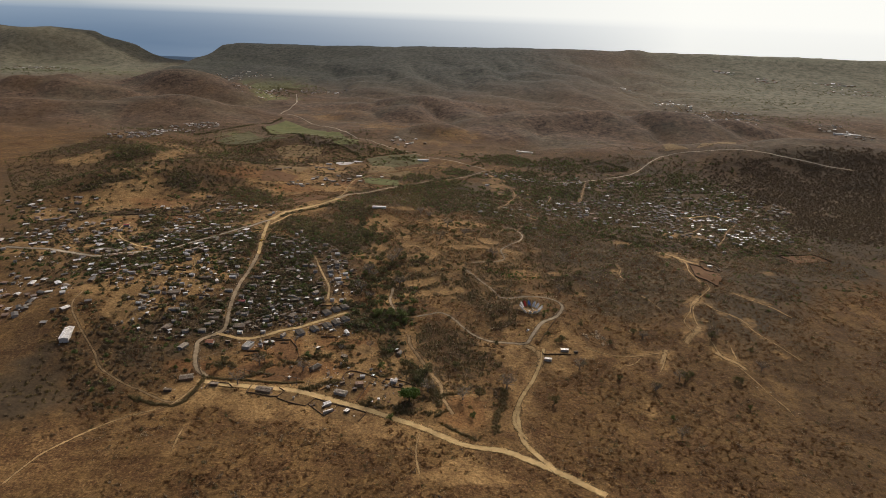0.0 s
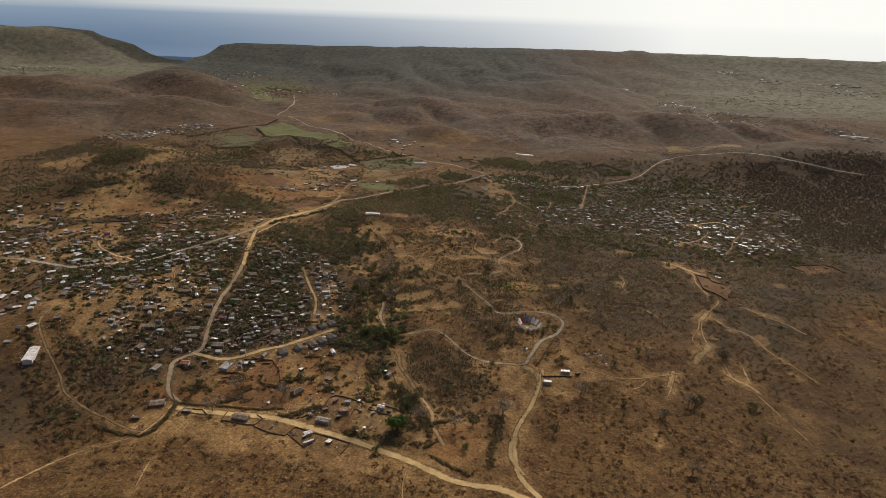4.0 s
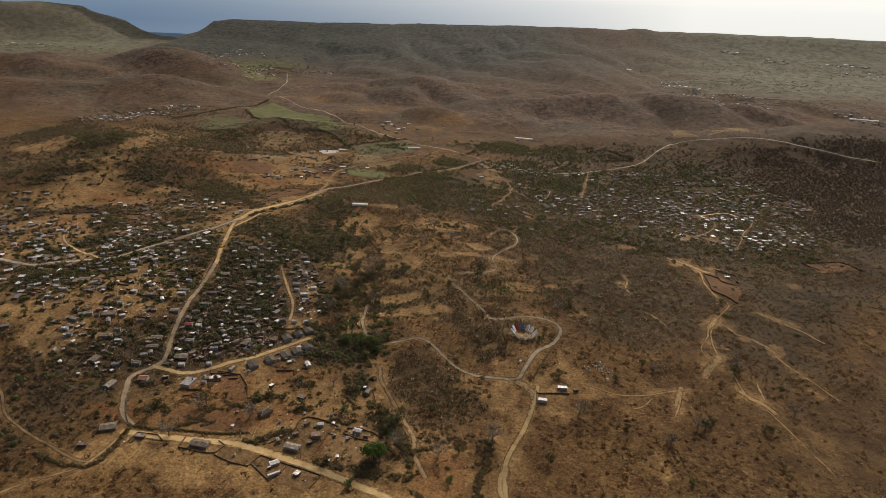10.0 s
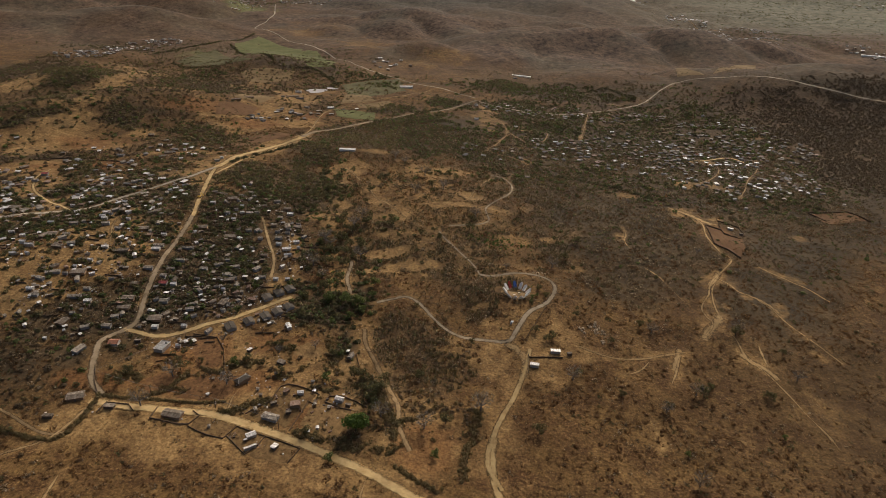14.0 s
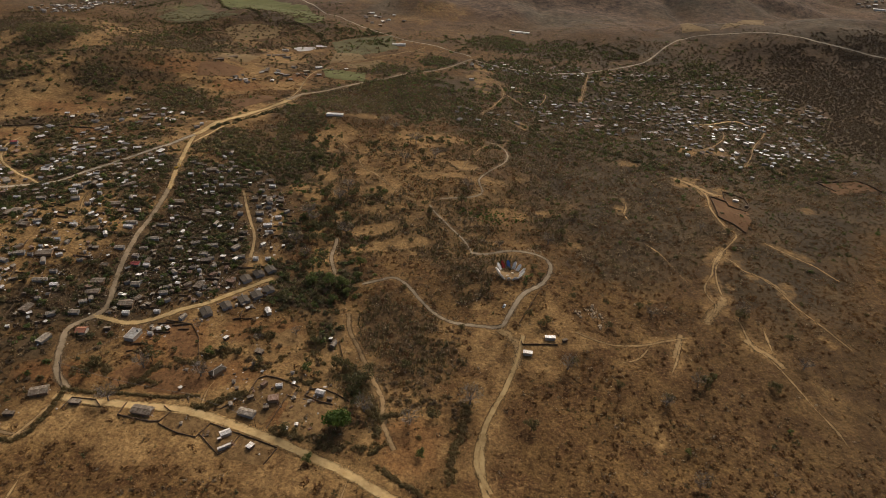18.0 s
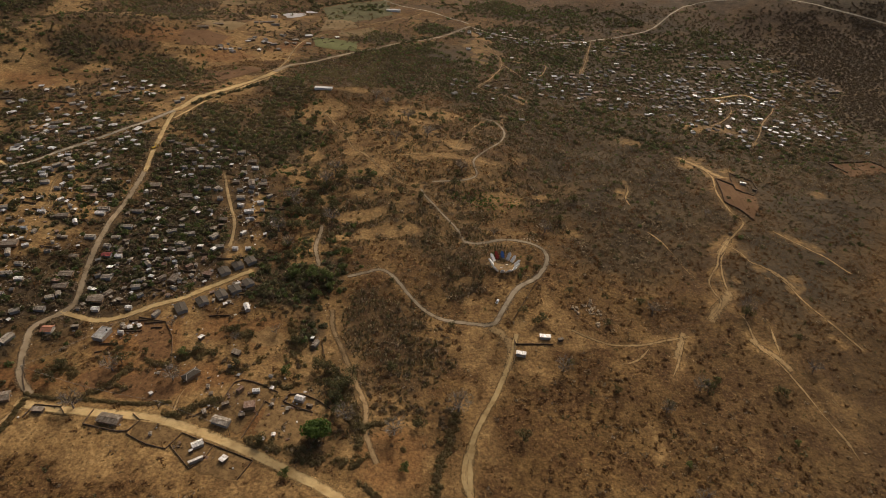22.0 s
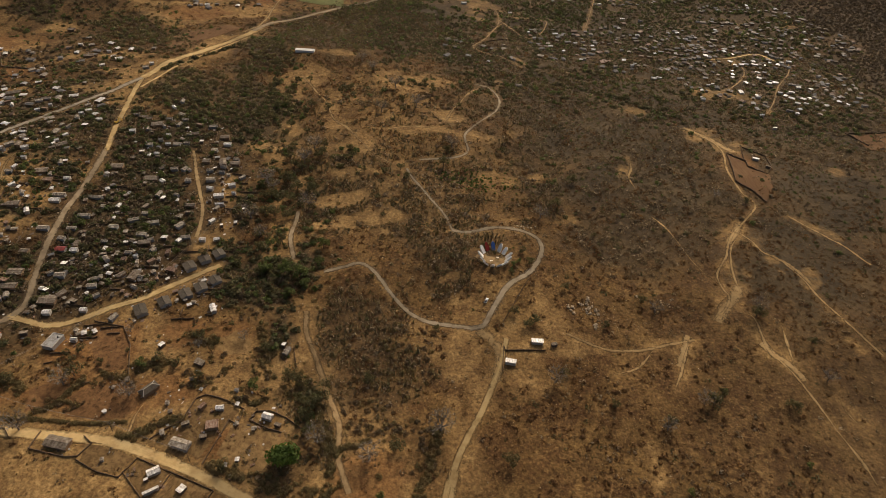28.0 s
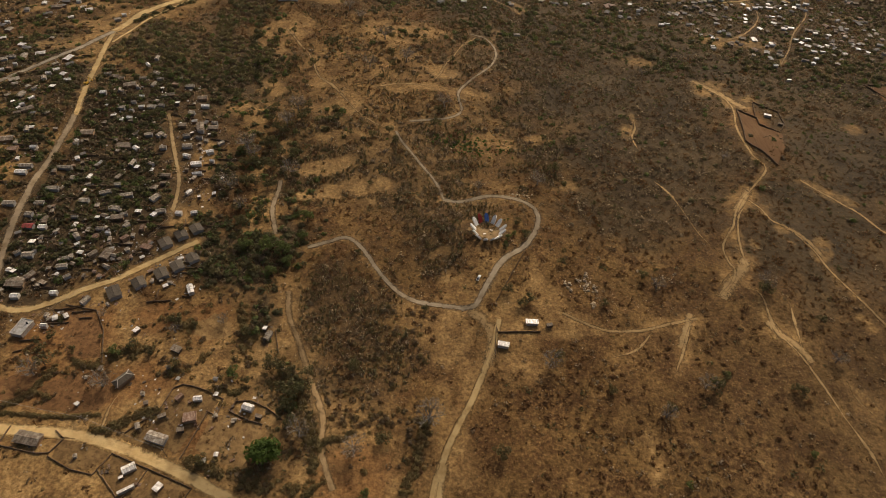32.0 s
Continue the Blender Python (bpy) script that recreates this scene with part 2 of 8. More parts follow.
SHEET_RED = two_tone("red_painted_sheet", (0.34, 0.045, 0.035), (0.46, 0.08, 0.06), 1.5, 0.5, 0.01, 0.0, 0.5, (0.26, 0.06, 0.04), 1.0)
TILE_ROOF = two_tone("terracotta_tile", (0.30, 0.125, 0.07), (0.40, 0.19, 0.11), 0.8, 0.85, 0.03)
TAR_ROOF = two_tone("dark_tarred_cardboard", (0.078, 0.062, 0.044), (0.125, 0.100, 0.070), 1.2, 0.8, 0.02)
CONCRETE = two_tone("concrete_slab", (0.34, 0.33, 0.30), (0.50, 0.48, 0.44), 1.6, 0.9, 0.02, stain=(0.24, 0.22, 0.19))
PLASTER = two_tone("dusty_plaster", (0.50, 0.45, 0.37), (0.64, 0.60, 0.52), 1.5, 0.9, 0.02, stain=(0.38, 0.30, 0.22))
ADOBE = two_tone("adobe_wall", (0.25, 0.16, 0.09), (0.35, 0.235, 0.14), 1.0, 0.95, 0.03)
BLOCK = two_tone("grey_block_wall", (0.27, 0.255, 0.23), (0.37, 0.35, 0.31), 0.8, 0.92, 0.02)
WOOD = two_tone("grey_weathered_wood", (0.10, 0.072, 0.05), (0.18, 0.135, 0.095), 0.5, 0.9, 0.02)
BRUSH = two_tone("dry_brushwood", (0.11, 0.072, 0.042), (0.19, 0.128, 0.074), 0.7, 0.95, 0.1)
BARK = two_tone("bark", (0.085, 0.062, 0.045), (0.15, 0.115, 0.085), 0.6, 0.95, 0.05)
PALE_BARK = two_tone("pale_bark", (0.20, 0.175, 0.145), (0.31, 0.275, 0.23), 0.6, 0.95, 0.05)
DARK_GLASS = two_tone("dark_window", (0.02, 0.022, 0.024), (0.035, 0.035, 0.035), 0.6, 0.25, 0.0, 0.0, 0.5)
DOOR_PAINT = two_tone("door_paint", (0.10, 0.075, 0.055), (0.16, 0.12, 0.09), 0.6, 0.7, 0.01)
STONE = two_tone("pale_field_stone", (0.40, 0.305, 0.19), (0.60, 0.475, 0.315), 0.7, 0.9, 0.06, stain=(0.23, 0.165, 0.10))
WHITE_PAINT = two_tone("white_wall_paint", (0.86, 0.83, 0.75), (0.92, 0.895, 0.82), 1.2, 0.6, 0.01, gloss=0.3, stain=(0.76, 0.71, 0.62))
RED_PAINT = two_tone("red_wall_paint", (0.36, 0.035, 0.025), (0.46, 0.06, 0.04), 1.2, 0.7, 0.01)
BLUE_PAINT = two_tone("blue_wall_paint", (0.06, 0.13, 0.36), (0.09, 0.19, 0.46), 1.2, 0.7, 0.01)
CAR_WHITE = two_tone("white_car_paint", (0.74, 0.74, 0.73), (0.80, 0.80, 0.79), 3.0, 0.3, 0.0, 0.0, 0.6)
YELLOW = two_tone("yellow_machine_paint", (0.60, 0.36, 0.04), (0.68, 0.43, 0.07), 1.0, 0.5, 0.01)
RUBBER = two_tone("black_rubber", (0.02, 0.02, 0.02), (0.035, 0.035, 0.035), 0.3, 0.9, 0.01)
LEAF_GREEN = leaf_material("green_leaves", (0.080, 0.102, 0.033), (0.145, 0.170, 0.056), (0.115, 0.128, 0.045), 6)
LEAF_FRESH = leaf_material("fresh_leaves", (0.05, 0.088, 0.018), (0.11, 0.155, 0.036), (0.075, 0.112, 0.024), 5)
LEAF_DARK = leaf_material("dark_leaves", (0.080, 0.078, 0.036), (0.132, 0.124, 0.056), (0.118, 0.098, 0.048), 12)
CACTUS = leaf_material("grey_green_cactus", (0.145, 0.128, 0.068), (0.290, 0.252, 0.145), (0.215, 0.178, 0.096), 9, (0.58, 0.51, 0.38))
TWIG_BROWN = leaf_material("brown_dry_scrub", (0.110, 0.062, 0.027), (0.185, 0.108, 0.048), (0.138, 0.077, 0.034), 22)
TWIG_GREY = leaf_material("grey_thorn_scrub", (0.145, 0.108, 0.066), (0.240, 0.182, 0.114), (0.185, 0.132, 0.076), 18, (0.38, 0.30, 0.20))
# leafless twigs in a darker tone that stands in for cloud shade
TWIG_SHADED = leaf_material("shaded_leafless_woods", (0.084, 0.063, 0.041), (0.138, 0.103, 0.066), (0.108, 0.078, 0.048), 40)
TWIG_SOFT = leaf_material("grey_leafless_woods", (0.110, 0.082, 0.050), (0.172, 0.128, 0.078), (0.148, 0.104, 0.056), 30)
LEAF_HEDGE = leaf_material("dusty_olive_leaves", (0.135, 0.110, 0.046), (0.215, 0.172, 0.073), (0.212, 0.144, 0.067), 5)
LEAF_WEST = leaf_material("olive_brown_crowns", (0.122, 0.106, 0.050), (0.190, 0.165, 0.076), (0.172, 0.132, 0.062), 22)
STRAW = leaf_material("straw_grass", (0.15, 0.098, 0.045), (0.27, 0.185, 0.085), (0.19, 0.125, 0.06), 16)
# dry woods greyed a little in place of distance haze
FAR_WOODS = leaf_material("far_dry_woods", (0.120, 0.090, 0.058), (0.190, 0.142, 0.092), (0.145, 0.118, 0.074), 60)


def sea_material():
    n = Nodes("sea_water", 0.35, gloss=0.5)
    return n.done(n.mix(n.noise(120, 4, stretch=(0.3, 1, 1)), (0.045, 0.085, 0.12), (0.07, 0.115, 0.15)), n.noise(14, 4), 0.4, 0.3)


def field_material(name, a, b, row):
    """Crop or furrows: fine rows, and uneven growth in patches."""
    n = Nodes(name, 0.95, gloss=0.1)
    col = n.mix(n.noise(26, 5, 0.65), a, b)
    col = n.mix(n.maths("MULTIPLY", n.noise(2.2, 3, stretch=(1.0, 0.12, 1.0)), 0.5), col, row)
    return n.done(col, n.noise(2.2, 3, stretch=(1.0, 0.12, 1.0)), 0.2, 0.6)


GREEN_CROP = field_material("green_crop", (0.115, 0.120, 0.042), (0.185, 0.182, 0.068), (0.130, 0.115, 0.046))
DULL_CROP = field_material("dull_crop", (0.095, 0.085, 0.038), (0.160, 0.142, 0.062), (0.10, 0.080, 0.038))
STUBBLE = field_material("stubble", (0.19, 0.125, 0.055), (0.28, 0.19, 0.088), (0.17, 0.108, 0.05))
PLOUGHED = field_material("ploughed_earth", (0.140, 0.074, 0.033), (0.200, 0.112, 0.052), (0.112, 0.057, 0.026))


YARD_SOIL = two_tone("trodden_yard_soil", (0.185, 0.112, 0.046), (0.33, 0.208, 0.088), 4, 0.95, 0.03, gloss=0.1, stain=(0.150, 0.088, 0.037), stain_size=2.2)
RED_YARD = two_tone("red_yard_soil", (0.135, 0.068, 0.029), (0.245, 0.132, 0.055), 4, 0.95, 0.03, gloss=0.1, stain=(0.100, 0.052, 0.023), stain_size=2.5)


def pond_material():
    n = Nodes("pond_water", 0.3, gloss=0.4)
    return n.done(n.mix(n.noise(9, 4), (0.36, 0.30, 0.25), (0.46, 0.40, 0.34)), n.noise(3, 4), 0.02, 0.2)


POND = pond_material()


def distance_material():
    """A self-lit sheet: the open sea beyond, and the hazy bright air over its horizon, painted as emission."""
    n = Nodes("sea_distance", 1.0, gloss=0.0)
    parts = n.add("ShaderNodeSeparateXYZ")
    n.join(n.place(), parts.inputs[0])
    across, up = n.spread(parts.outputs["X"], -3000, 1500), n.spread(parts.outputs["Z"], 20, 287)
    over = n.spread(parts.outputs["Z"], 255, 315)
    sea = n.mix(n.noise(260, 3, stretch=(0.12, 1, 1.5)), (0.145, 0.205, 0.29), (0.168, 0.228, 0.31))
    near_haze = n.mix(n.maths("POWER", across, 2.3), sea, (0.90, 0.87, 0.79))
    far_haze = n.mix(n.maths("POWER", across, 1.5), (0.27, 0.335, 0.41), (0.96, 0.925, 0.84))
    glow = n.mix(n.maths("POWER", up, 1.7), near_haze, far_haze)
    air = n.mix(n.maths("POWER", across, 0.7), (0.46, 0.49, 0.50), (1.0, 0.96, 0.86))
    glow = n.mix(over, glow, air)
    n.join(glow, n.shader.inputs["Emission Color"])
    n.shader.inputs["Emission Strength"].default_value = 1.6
    return n.done((0.0, 0.0, 0.0))


def mixed_roofs():
    """Old sheet roofs seen from afar: most dull grey or rusty, a few still bright."""
    n = Nodes("mixed_sheet_roofs", 0.7, gloss=0.1)
    each = n.add("ShaderNodeNewGeometry").outputs["Random Per Island"]
    col = n.mix(n.spread(each, 0.0, 0.6), (0.08, 0.072, 0.062), (0.19, 0.175, 0.155))
    col = n.mix(n.spread(each, 0.62, 0.64), col, (0.25, 0.16, 0.11))
    col = n.mix(n.spread(each, 0.80, 0.82), col, (0.34, 0.325, 0.29))
    col = n.mix(n.spread(each, 0.92, 0.94), col, (0.78, 0.76, 0.71))
    col = n.mix(n.maths("MULTIPLY", n.noise(1.6, 5, 0.7, 0.45, 0.62), 0.5), col, (0.20, 0.155, 0.115))
    return n.done(col)


ROOF_MIX = mixed_roofs()
SEA, DISTANCE = sea_material(), distance_material()
# ================= relief of the land =================
# The monument stands at the origin, y runs towards the sea, metres throughout.

def lattice(ix, iy, seed):
    h = np.sin(ix * 127.1 + iy * 311.7 + seed * 74.7) * 43758.5453
    return h - np.floor(h)


def value_noise(x, y, size, seed):
    """Smooth noise in 0..1 with cells of that size."""
    u, v = x / size, y / size
    iu, iv = np.floor(u), np.floor(v)
    fu, fv = u - iu, v - iv
    fu, fv = fu * fu * (3 - 2 * fu), fv * fv * (3 - 2 * fv)
    a, b = lattice(iu, iv, seed), lattice(iu + 1, iv, seed)
    c, d = lattice(iu, iv + 1, seed), lattice(iu + 1, iv + 1, seed)
    return (a * (1 - fu) + b * fu) * (1 - fv) + (c * (1 - fu) + d * fu) * fv


def step(a, b, v):
    t = np.clip((v - a) / (b - a), 0, 1)
    return t * t * (3 - 2 * t)


# valley floor along y, on the left side of the plan and on the right
FLOOR_Y = (-3000, -700, -330, -200, -60, 120, 300, 450, 620, 1000, 1500, 2000, 3000, 4000)
FLOOR_LEFT = (40, 30, -6, -15, -11, -7, -8, -14, -19, -28, -42, -52, -50, -56)
FLOOR_RIGHT = (40, 30, -14, -16, -14, -14, -22, -36, -43, -44, -36, -26, -12, 20)
# hills: x, y, height, radius across, radius along, turn in degrees
HILLS = (
    (0, 0, 9, 55, 60, 0), (-60, 190, 8, 90, 110, 10), (-200, 370, 8, 70, 50, 0),
    (230, 60, 6, 110, 160, 0), (-470, -60, 14, 90, 120, 0), (-390, 90, 17, 120, 210, 0),
    (-570, 520, 40, 150, 100, 30), (-780, 700, 26, 150, 90, 0), (-480, 950, 28, 150, 80, 0),
    (-1600, 1720, 112, 300, 180, 0), (-1270, 2050, 108, 300, 170, -12), (-1040, 1480, 80, 250, 130, 10),
    (-1500, 1350, 42, 380, 170, 0), (-150, 1250, 30, 190, 110, 0),
    (150, 1500, 54, 240, 150, 20), (-230, 1900, 62, 240, 180, 0), (620, 1500, 56, 300, 150, -10), (-700, 420, 22, 90, 70, 20),
)
SPURS = ((735, 990, 64, 330, 170, -12), (1250, 900, 60, 420, 260, -15), (1150, 1750, 14, 420, 160, 0))


def relief(x, y):
    x, y = np.asarray(x, float), np.asarray(y, float)
    side = step(-140, 170, x + 0 * y)
    z = np.interp(y, FLOOR_Y, FLOOR_LEFT) * (1 - side) + np.interp(y, FLOOR_Y, FLOOR_RIGHT) * side
    creased = (1 - np.abs(2 * value_noise(x + 0.2 * y, y, 150, 15) - 1)) ** 2
    for hx, hy, top, rx, ry, turn in HILLS + SPURS:
        c, s = math.cos(radians(turn)), math.sin(radians(turn))
        u, v = ((x - hx) * c + (y - hy) * s) / rx, ((y - hy) * c - (x - hx) * s) / ry
        z = z + top * np.exp(-u * u - v * v) * (1 - (0.14 * creased if top > 50 else 0))
    # the long plateau before the sea, open at the river's mouth
    foot = 2500 - 650 * step(-1000, -400, x) + 1000 * step(350, 1300, x)
    up = np.clip((y - foot) / (3540 - foot), 0, 1) ** 1.15 * step(-1900, -1660, x - 0.1 * (y - 3400))
    crest = 112 - 34 * step(600, -1500, x) + 11 * np.exp(-((x - 1010) / 70) ** 4) * step(3300, 3480, y)
    gully = np.abs(2 * value_noise(x + 0.25 * y, y * 0.3, 240, 3) - 1) * 0.7 + 0.3 * np.abs(2 * value_noise(x - 0.3 * y, y * 0.4, 110, 4) - 1)
    z = z * (1 - up) + up * (crest - 92 * (1 - gully) * (1 - up) ** 0.7)
    # the cape across the mouth
    out = (0.2 * step(-2130, -2260, x) + 0.4 * step(-2230, -2420, x) + 0.4 * step(-2330, -2750, x)) * step(3080, 3680, y + 160 * (value_noise(x, 0 * y, 210, 14) - 0.5))
    z = z * (1 - out) + out * (164 - 30 * (1 - gully) - 52 * step(-3100, -2350, x))
    # gullies on the slopes, wider undulation, and small lumps
    steep = np.clip((y - 700) / 900, 0, 1) * (1 - 0.75 * step(0.55, 0.95, up)) * (1 - 0.6 * step(700, 1300, x) * step(1300, 1700, y))
    z = z + (value_noise(x, y, 260, 5) - 0.5) * (3 + 9 * steep) + (value_noise(x, y, 90, 6) - 0.5) * (2.4 + 12 * steep)
    z = z + (value_noise(x, y, 44, 12) - 0.5) * 3.0 + (value_noise(x, y, 21, 7) - 0.5) * 2.0
    cut = np.abs(2 * value_noise(x + 0.3 * y, y, 210, 8) - 1)
    z = z - 26 * steep * (1 - cut) ** 2 * step(3900, 3300, y)
    z = np.maximum(z, -57.5 + 0.02 * np.minimum(z + 57.5, 0))
    # beyond the shore the land dips under the water
    shore = 3930 + 60 * step(-2200, -2400, x) + 90 * (value_noise(x, 0 * y, 300, 9) - 0.5) - 120 * np.exp(-((x + 1930) / 130) ** 2)
    return z * (1 - step(shore - 110, shore, y)) - 66 * step(shore - 110, shore, y)


def grid_lines(lo, hi, first, last, cell):
    """Even steps between lo and hi, wider and wider steps out to first and last."""
    inner = list(np.arange(lo, hi + 0.1, cell))
    for end, sign in ((first, -1), (last, 1)):
        at, gap = (lo if sign < 0 else hi), cell
        while (end - at) * sign > 0:
            gap *= 1.025
            at += sign * gap
            inner.append(at)
    return np.array(sorted(inner))


GX = grid_lines(-455, 455, -4700, 4700, 5.0)
GY = grid_lines(-320, 500, -3000, 4300, 5.0)
GZ = relief(*np.meshgrid(GX, GY, indexing="ij"))


def ground_z(x, y):
    """Height of the ground sheet at x, y."""
    x, y = np.asarray(x, float), np.asarray(y, float)
    i = np.clip(np.searchsorted(GX, x) - 1, 0, len(GX) - 2)
    j = np.clip(np.searchsorted(GY, y) - 1, 0, len(GY) - 2)
    u, v = (x - GX[i]) / (GX[i + 1] - GX[i]), (y - GY[j]) / (GY[j + 1] - GY[j])
    low, high = np.where(u > v, u, v), np.where(u > v, v, u)   # both triangles of a cell
    mid = np.where(u > v, GZ[i + 1, j], GZ[i, j + 1])
    return GZ[i, j] * (1 - low) + mid * (low - high) + GZ[i + 1, j + 1] * high


# ================= the ground sheet, its cover and the sea =================

def blots(x, y, rows, seed, edge=0.35):
    """A mask of soft uneven patches: x, y, radius across, radius along, turn."""
    out = np.zeros_like(x)
    rough = (value_noise(x, y, 34, seed) - 0.5) * 1.0 + (value_noise(x, y, 13, seed + 1) - 0.5) * 0.7
    for px, py, rx, ry, turn in rows:
        c, s = math.cos(radians(turn)), math.sin(radians(turn))
        u, v = ((x - px) * c + (y - py) * s) / rx, ((y - py) * c - (x - px) * s) / ry
        out = np.maximum(out, 1 - step(1 - edge, 1 + edge, np.sqrt(u * u + v * v) + rough))
    return out


BARE_NEAR = (
    (118, -69, 18, 6, 0), (55, -75, 30, 7, 0),
    (-14, -92, 7, 26, 0), (-22, -150, 6, 22, 10), (-128, -74, 8, 24, 0), 
    (30, -40, 10, 20, 0), (14, -100, 10, 14, 0), 
    (178, 10, 5, 14, 0), (200, 56, 5, 5, 30), (176, -60, 8, 16, 0), (-160, 10, 10, 26, 0), 
    (-60, -255, 30, 14, 0),
    (-112, 36, 12, 5, 10),
    (-72, -180, 26, 22, 0), (-300, -180, 16, 34, -30), (-222, -166, 42, 8, -10),
)
BARE_VILLAGE = (
    (-205, -140, 80, 44, 0), (-150, -160, 50, 34, 0), (-240, -100, 30, 20, 0), (-130, -100, 16, 40, 0),
    (-164, -190, 24, 10, -15), (-213, -171, 22, 10, -15), (-226, -133, 16, 6, 0), (-168, -88, 14, 12, 0), (-147, -155, 18, 12, 0), (-211, -84, 16, 8, 0), (-235, -74, 10, 8, 0), (-188, -174, 16, 8, -15), (-157, -143, 10, 8, 0), (-124, -87, 8, 22, 0), (-258, -131, 20, 8, 20), (-172, -165, 14, 8, 0), (-128, -149, 14, 6, 0),
    (-175, 352, 30, 6, 0), (-222, -45, 18, 5, 40), (-214, -28, 8, 6, 0),
    (216, -116, 10, 8, 0), (26, -108, 10, 9, 0), (188, -79, 6, 10, 30), (131, -63, 12, 6, 0), (120, -79, 5, 16, 0), (86, -153, 5, 14, 0), (55, -68, 18, 6, -10), (41, -54, 10, 14, 0), (240, -60, 5, 10, 30), (-22, -236, 16, 8, -20),
    (-405, 50, 60, 50, 0), (-470, 120, 70, 40, 10), (-560, 170, 60, 50, 0), (-430, -20, 44, 36, 0), (-640, 120, 60, 30, 0),
    (-185, -165, 60, 24, 0), (-262, -176, 50, 14, 0), (-160, -200, 40, 14, -15), (-225, -125, 40, 14, 10),
    (-178, -184, 34, 17, 0), (-240, -166, 22, 7, 0), (-222, -84, 16, 12, 0), (-150, -150, 30, 16, 0), (-235, -75, 12, 14, 0),
    (-345, 40, 26, 12, 0), (-395, 60, 30, 22, 0), (-414, -33, 40, 34, 0), (-345, 220, 26, 40, 0), (-338, 140, 10, 34, 0),
    (-560, 200, 28, 40, 0), (-420, 310, 50, 16, 20), (-300, 395, 70, 14, 50), (-205, -40, 24, 9, 40), (-210, 0, 18, 16, 0),
)
BARE_FAR = (
    (-643, 385, 26, 23, 0), (-613, 354, 26, 15, 0), (-701, 687, 17, 78, 0), (-402, 450, 31, 13, 0), (-364, 234, 13, 19, 0), (-327, 342, 32, 19, 0), (-419, 454, 15, 18, 0), (-561, 222, 12, 16, 0), (-401, 61, 7, 11, 0), (321, 475, 21, 17, 0), (366, 504, 16, 15, 0), (258, 348, 14, 17, 0), (-15, 609, 27, 50, 0), (479, 656, 15, 27, 0), 
    (369, 508, 26, 12, -15), (262, 351, 22, 9, 10), (404, 490, 10, 26, 0), (352, 516, 24, 6, 0), (-648, 360, 40, 34, 20), (-655, 325, 30, 16, 0), (-695, 655, 26, 60, 0),
    (-111, 1143, 60, 50, 0), (-57, 1185, 50, 50, 0), (-551, 1798, 60, 90, 0), (-603, 1660, 70, 60, 0), (-392, 443, 40, 20, 20), (67, 549, 24, 16, 0), (42, 404, 8, 30, 20),
    (-400, 600, 60, 46, 30), (-340, 640, 36, 40, 0), (-640, 440, 60, 24, 40), (-480, 1700, 90, 60, 0), (-900, 2350, 120, 70, 0), (-860, 2500, 90, 60, 0),
    (-387, 545, 80, 24, 25), (-538, 552, 60, 18, 30), (-643, 367, 80, 26, 30), (-700, 661, 30, 70, 0), (-65, 1178, 70, 60, 0),
    (-560, 1640, 150, 80, 0), (300, 350, 30, 16, 0), (275, 470, 46, 12, 0), (330, 470, 30, 14, 0), (300, 870, 60, 20, 30),
    (-5, 640, 30, 90, 0), (560, 1010, 70, 18, 0), (50, 600, 46, 30, 0), (330, 360, 14, 40, -40), (440, 1130, 50, 120, 40),
)
RED_EARTH = (
    (-232, -136, 34, 9, 5), (-266, -134, 24, 8, 15), (-241, -98, 15, 14, 0), (-143, -155, 20, 10, 0), (-200, -85, 14, 9, 0),
    (-262, -105, 12, 20, 0), (-236, -130, 34, 12, 0), (-172, -78, 14, 16, 0), (-300, -140, 26, 8, 0), (-195, -127, 24, 10, 0),
    (-455, 520, 60, 24, 25), (-380, 470, 44, 20, 20), (-560, 330, 44, 30, 0), (-520, 240, 46, 22, 0), (-300, 560, 40, 24, 40), (-72, -176, 20, 16, 0),
    (240, 150, 10, 30, -5),
)
GREEN_FIELDS = (
    (-1750, 2850, 260, 90, 0), (-1150, 2300, 110, 160, 0), (-900, 2050, 80, 90, 0), (-1500, 3150, 200, 100, 0),     (-712, 1092, 60, 40, 0), (-215, 780, 20, 30, 0), (-2400, 3000, 420, 260, 0),
    (-1050, 2500, 160, 260, 0),
)
# thickets; the town, village and eastern slope rows also paint in cloud shade
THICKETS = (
    (-85, -85, 44, 50, 0), (-50, 20, 42, 50, 0), (-95, 60, 50, 40, 0), (-40, 90, 46, 30, 0), (-140, 80, 40, 70, 0), (60, 130, 90, 90, 0),
    (130, 260, 130, 110, 0), (150, 120, 70, 90, 0), (-260, 20, 60, 80, 0), (-230, 190, 40, 60, 0), (-290, 90, 40, 60, 0), (-170, 440, 120, 70, 40),
    (280, 600, 280, 190, 0), (700, 700, 330, 260, 0), (60, 450, 130, 90, 0), (420, 300, 120, 90, 0), (-110, -130, 26, 44, 0),
    (-400, 130, 110, 70, 0), (-330, -70, 70, 40, 0),
)
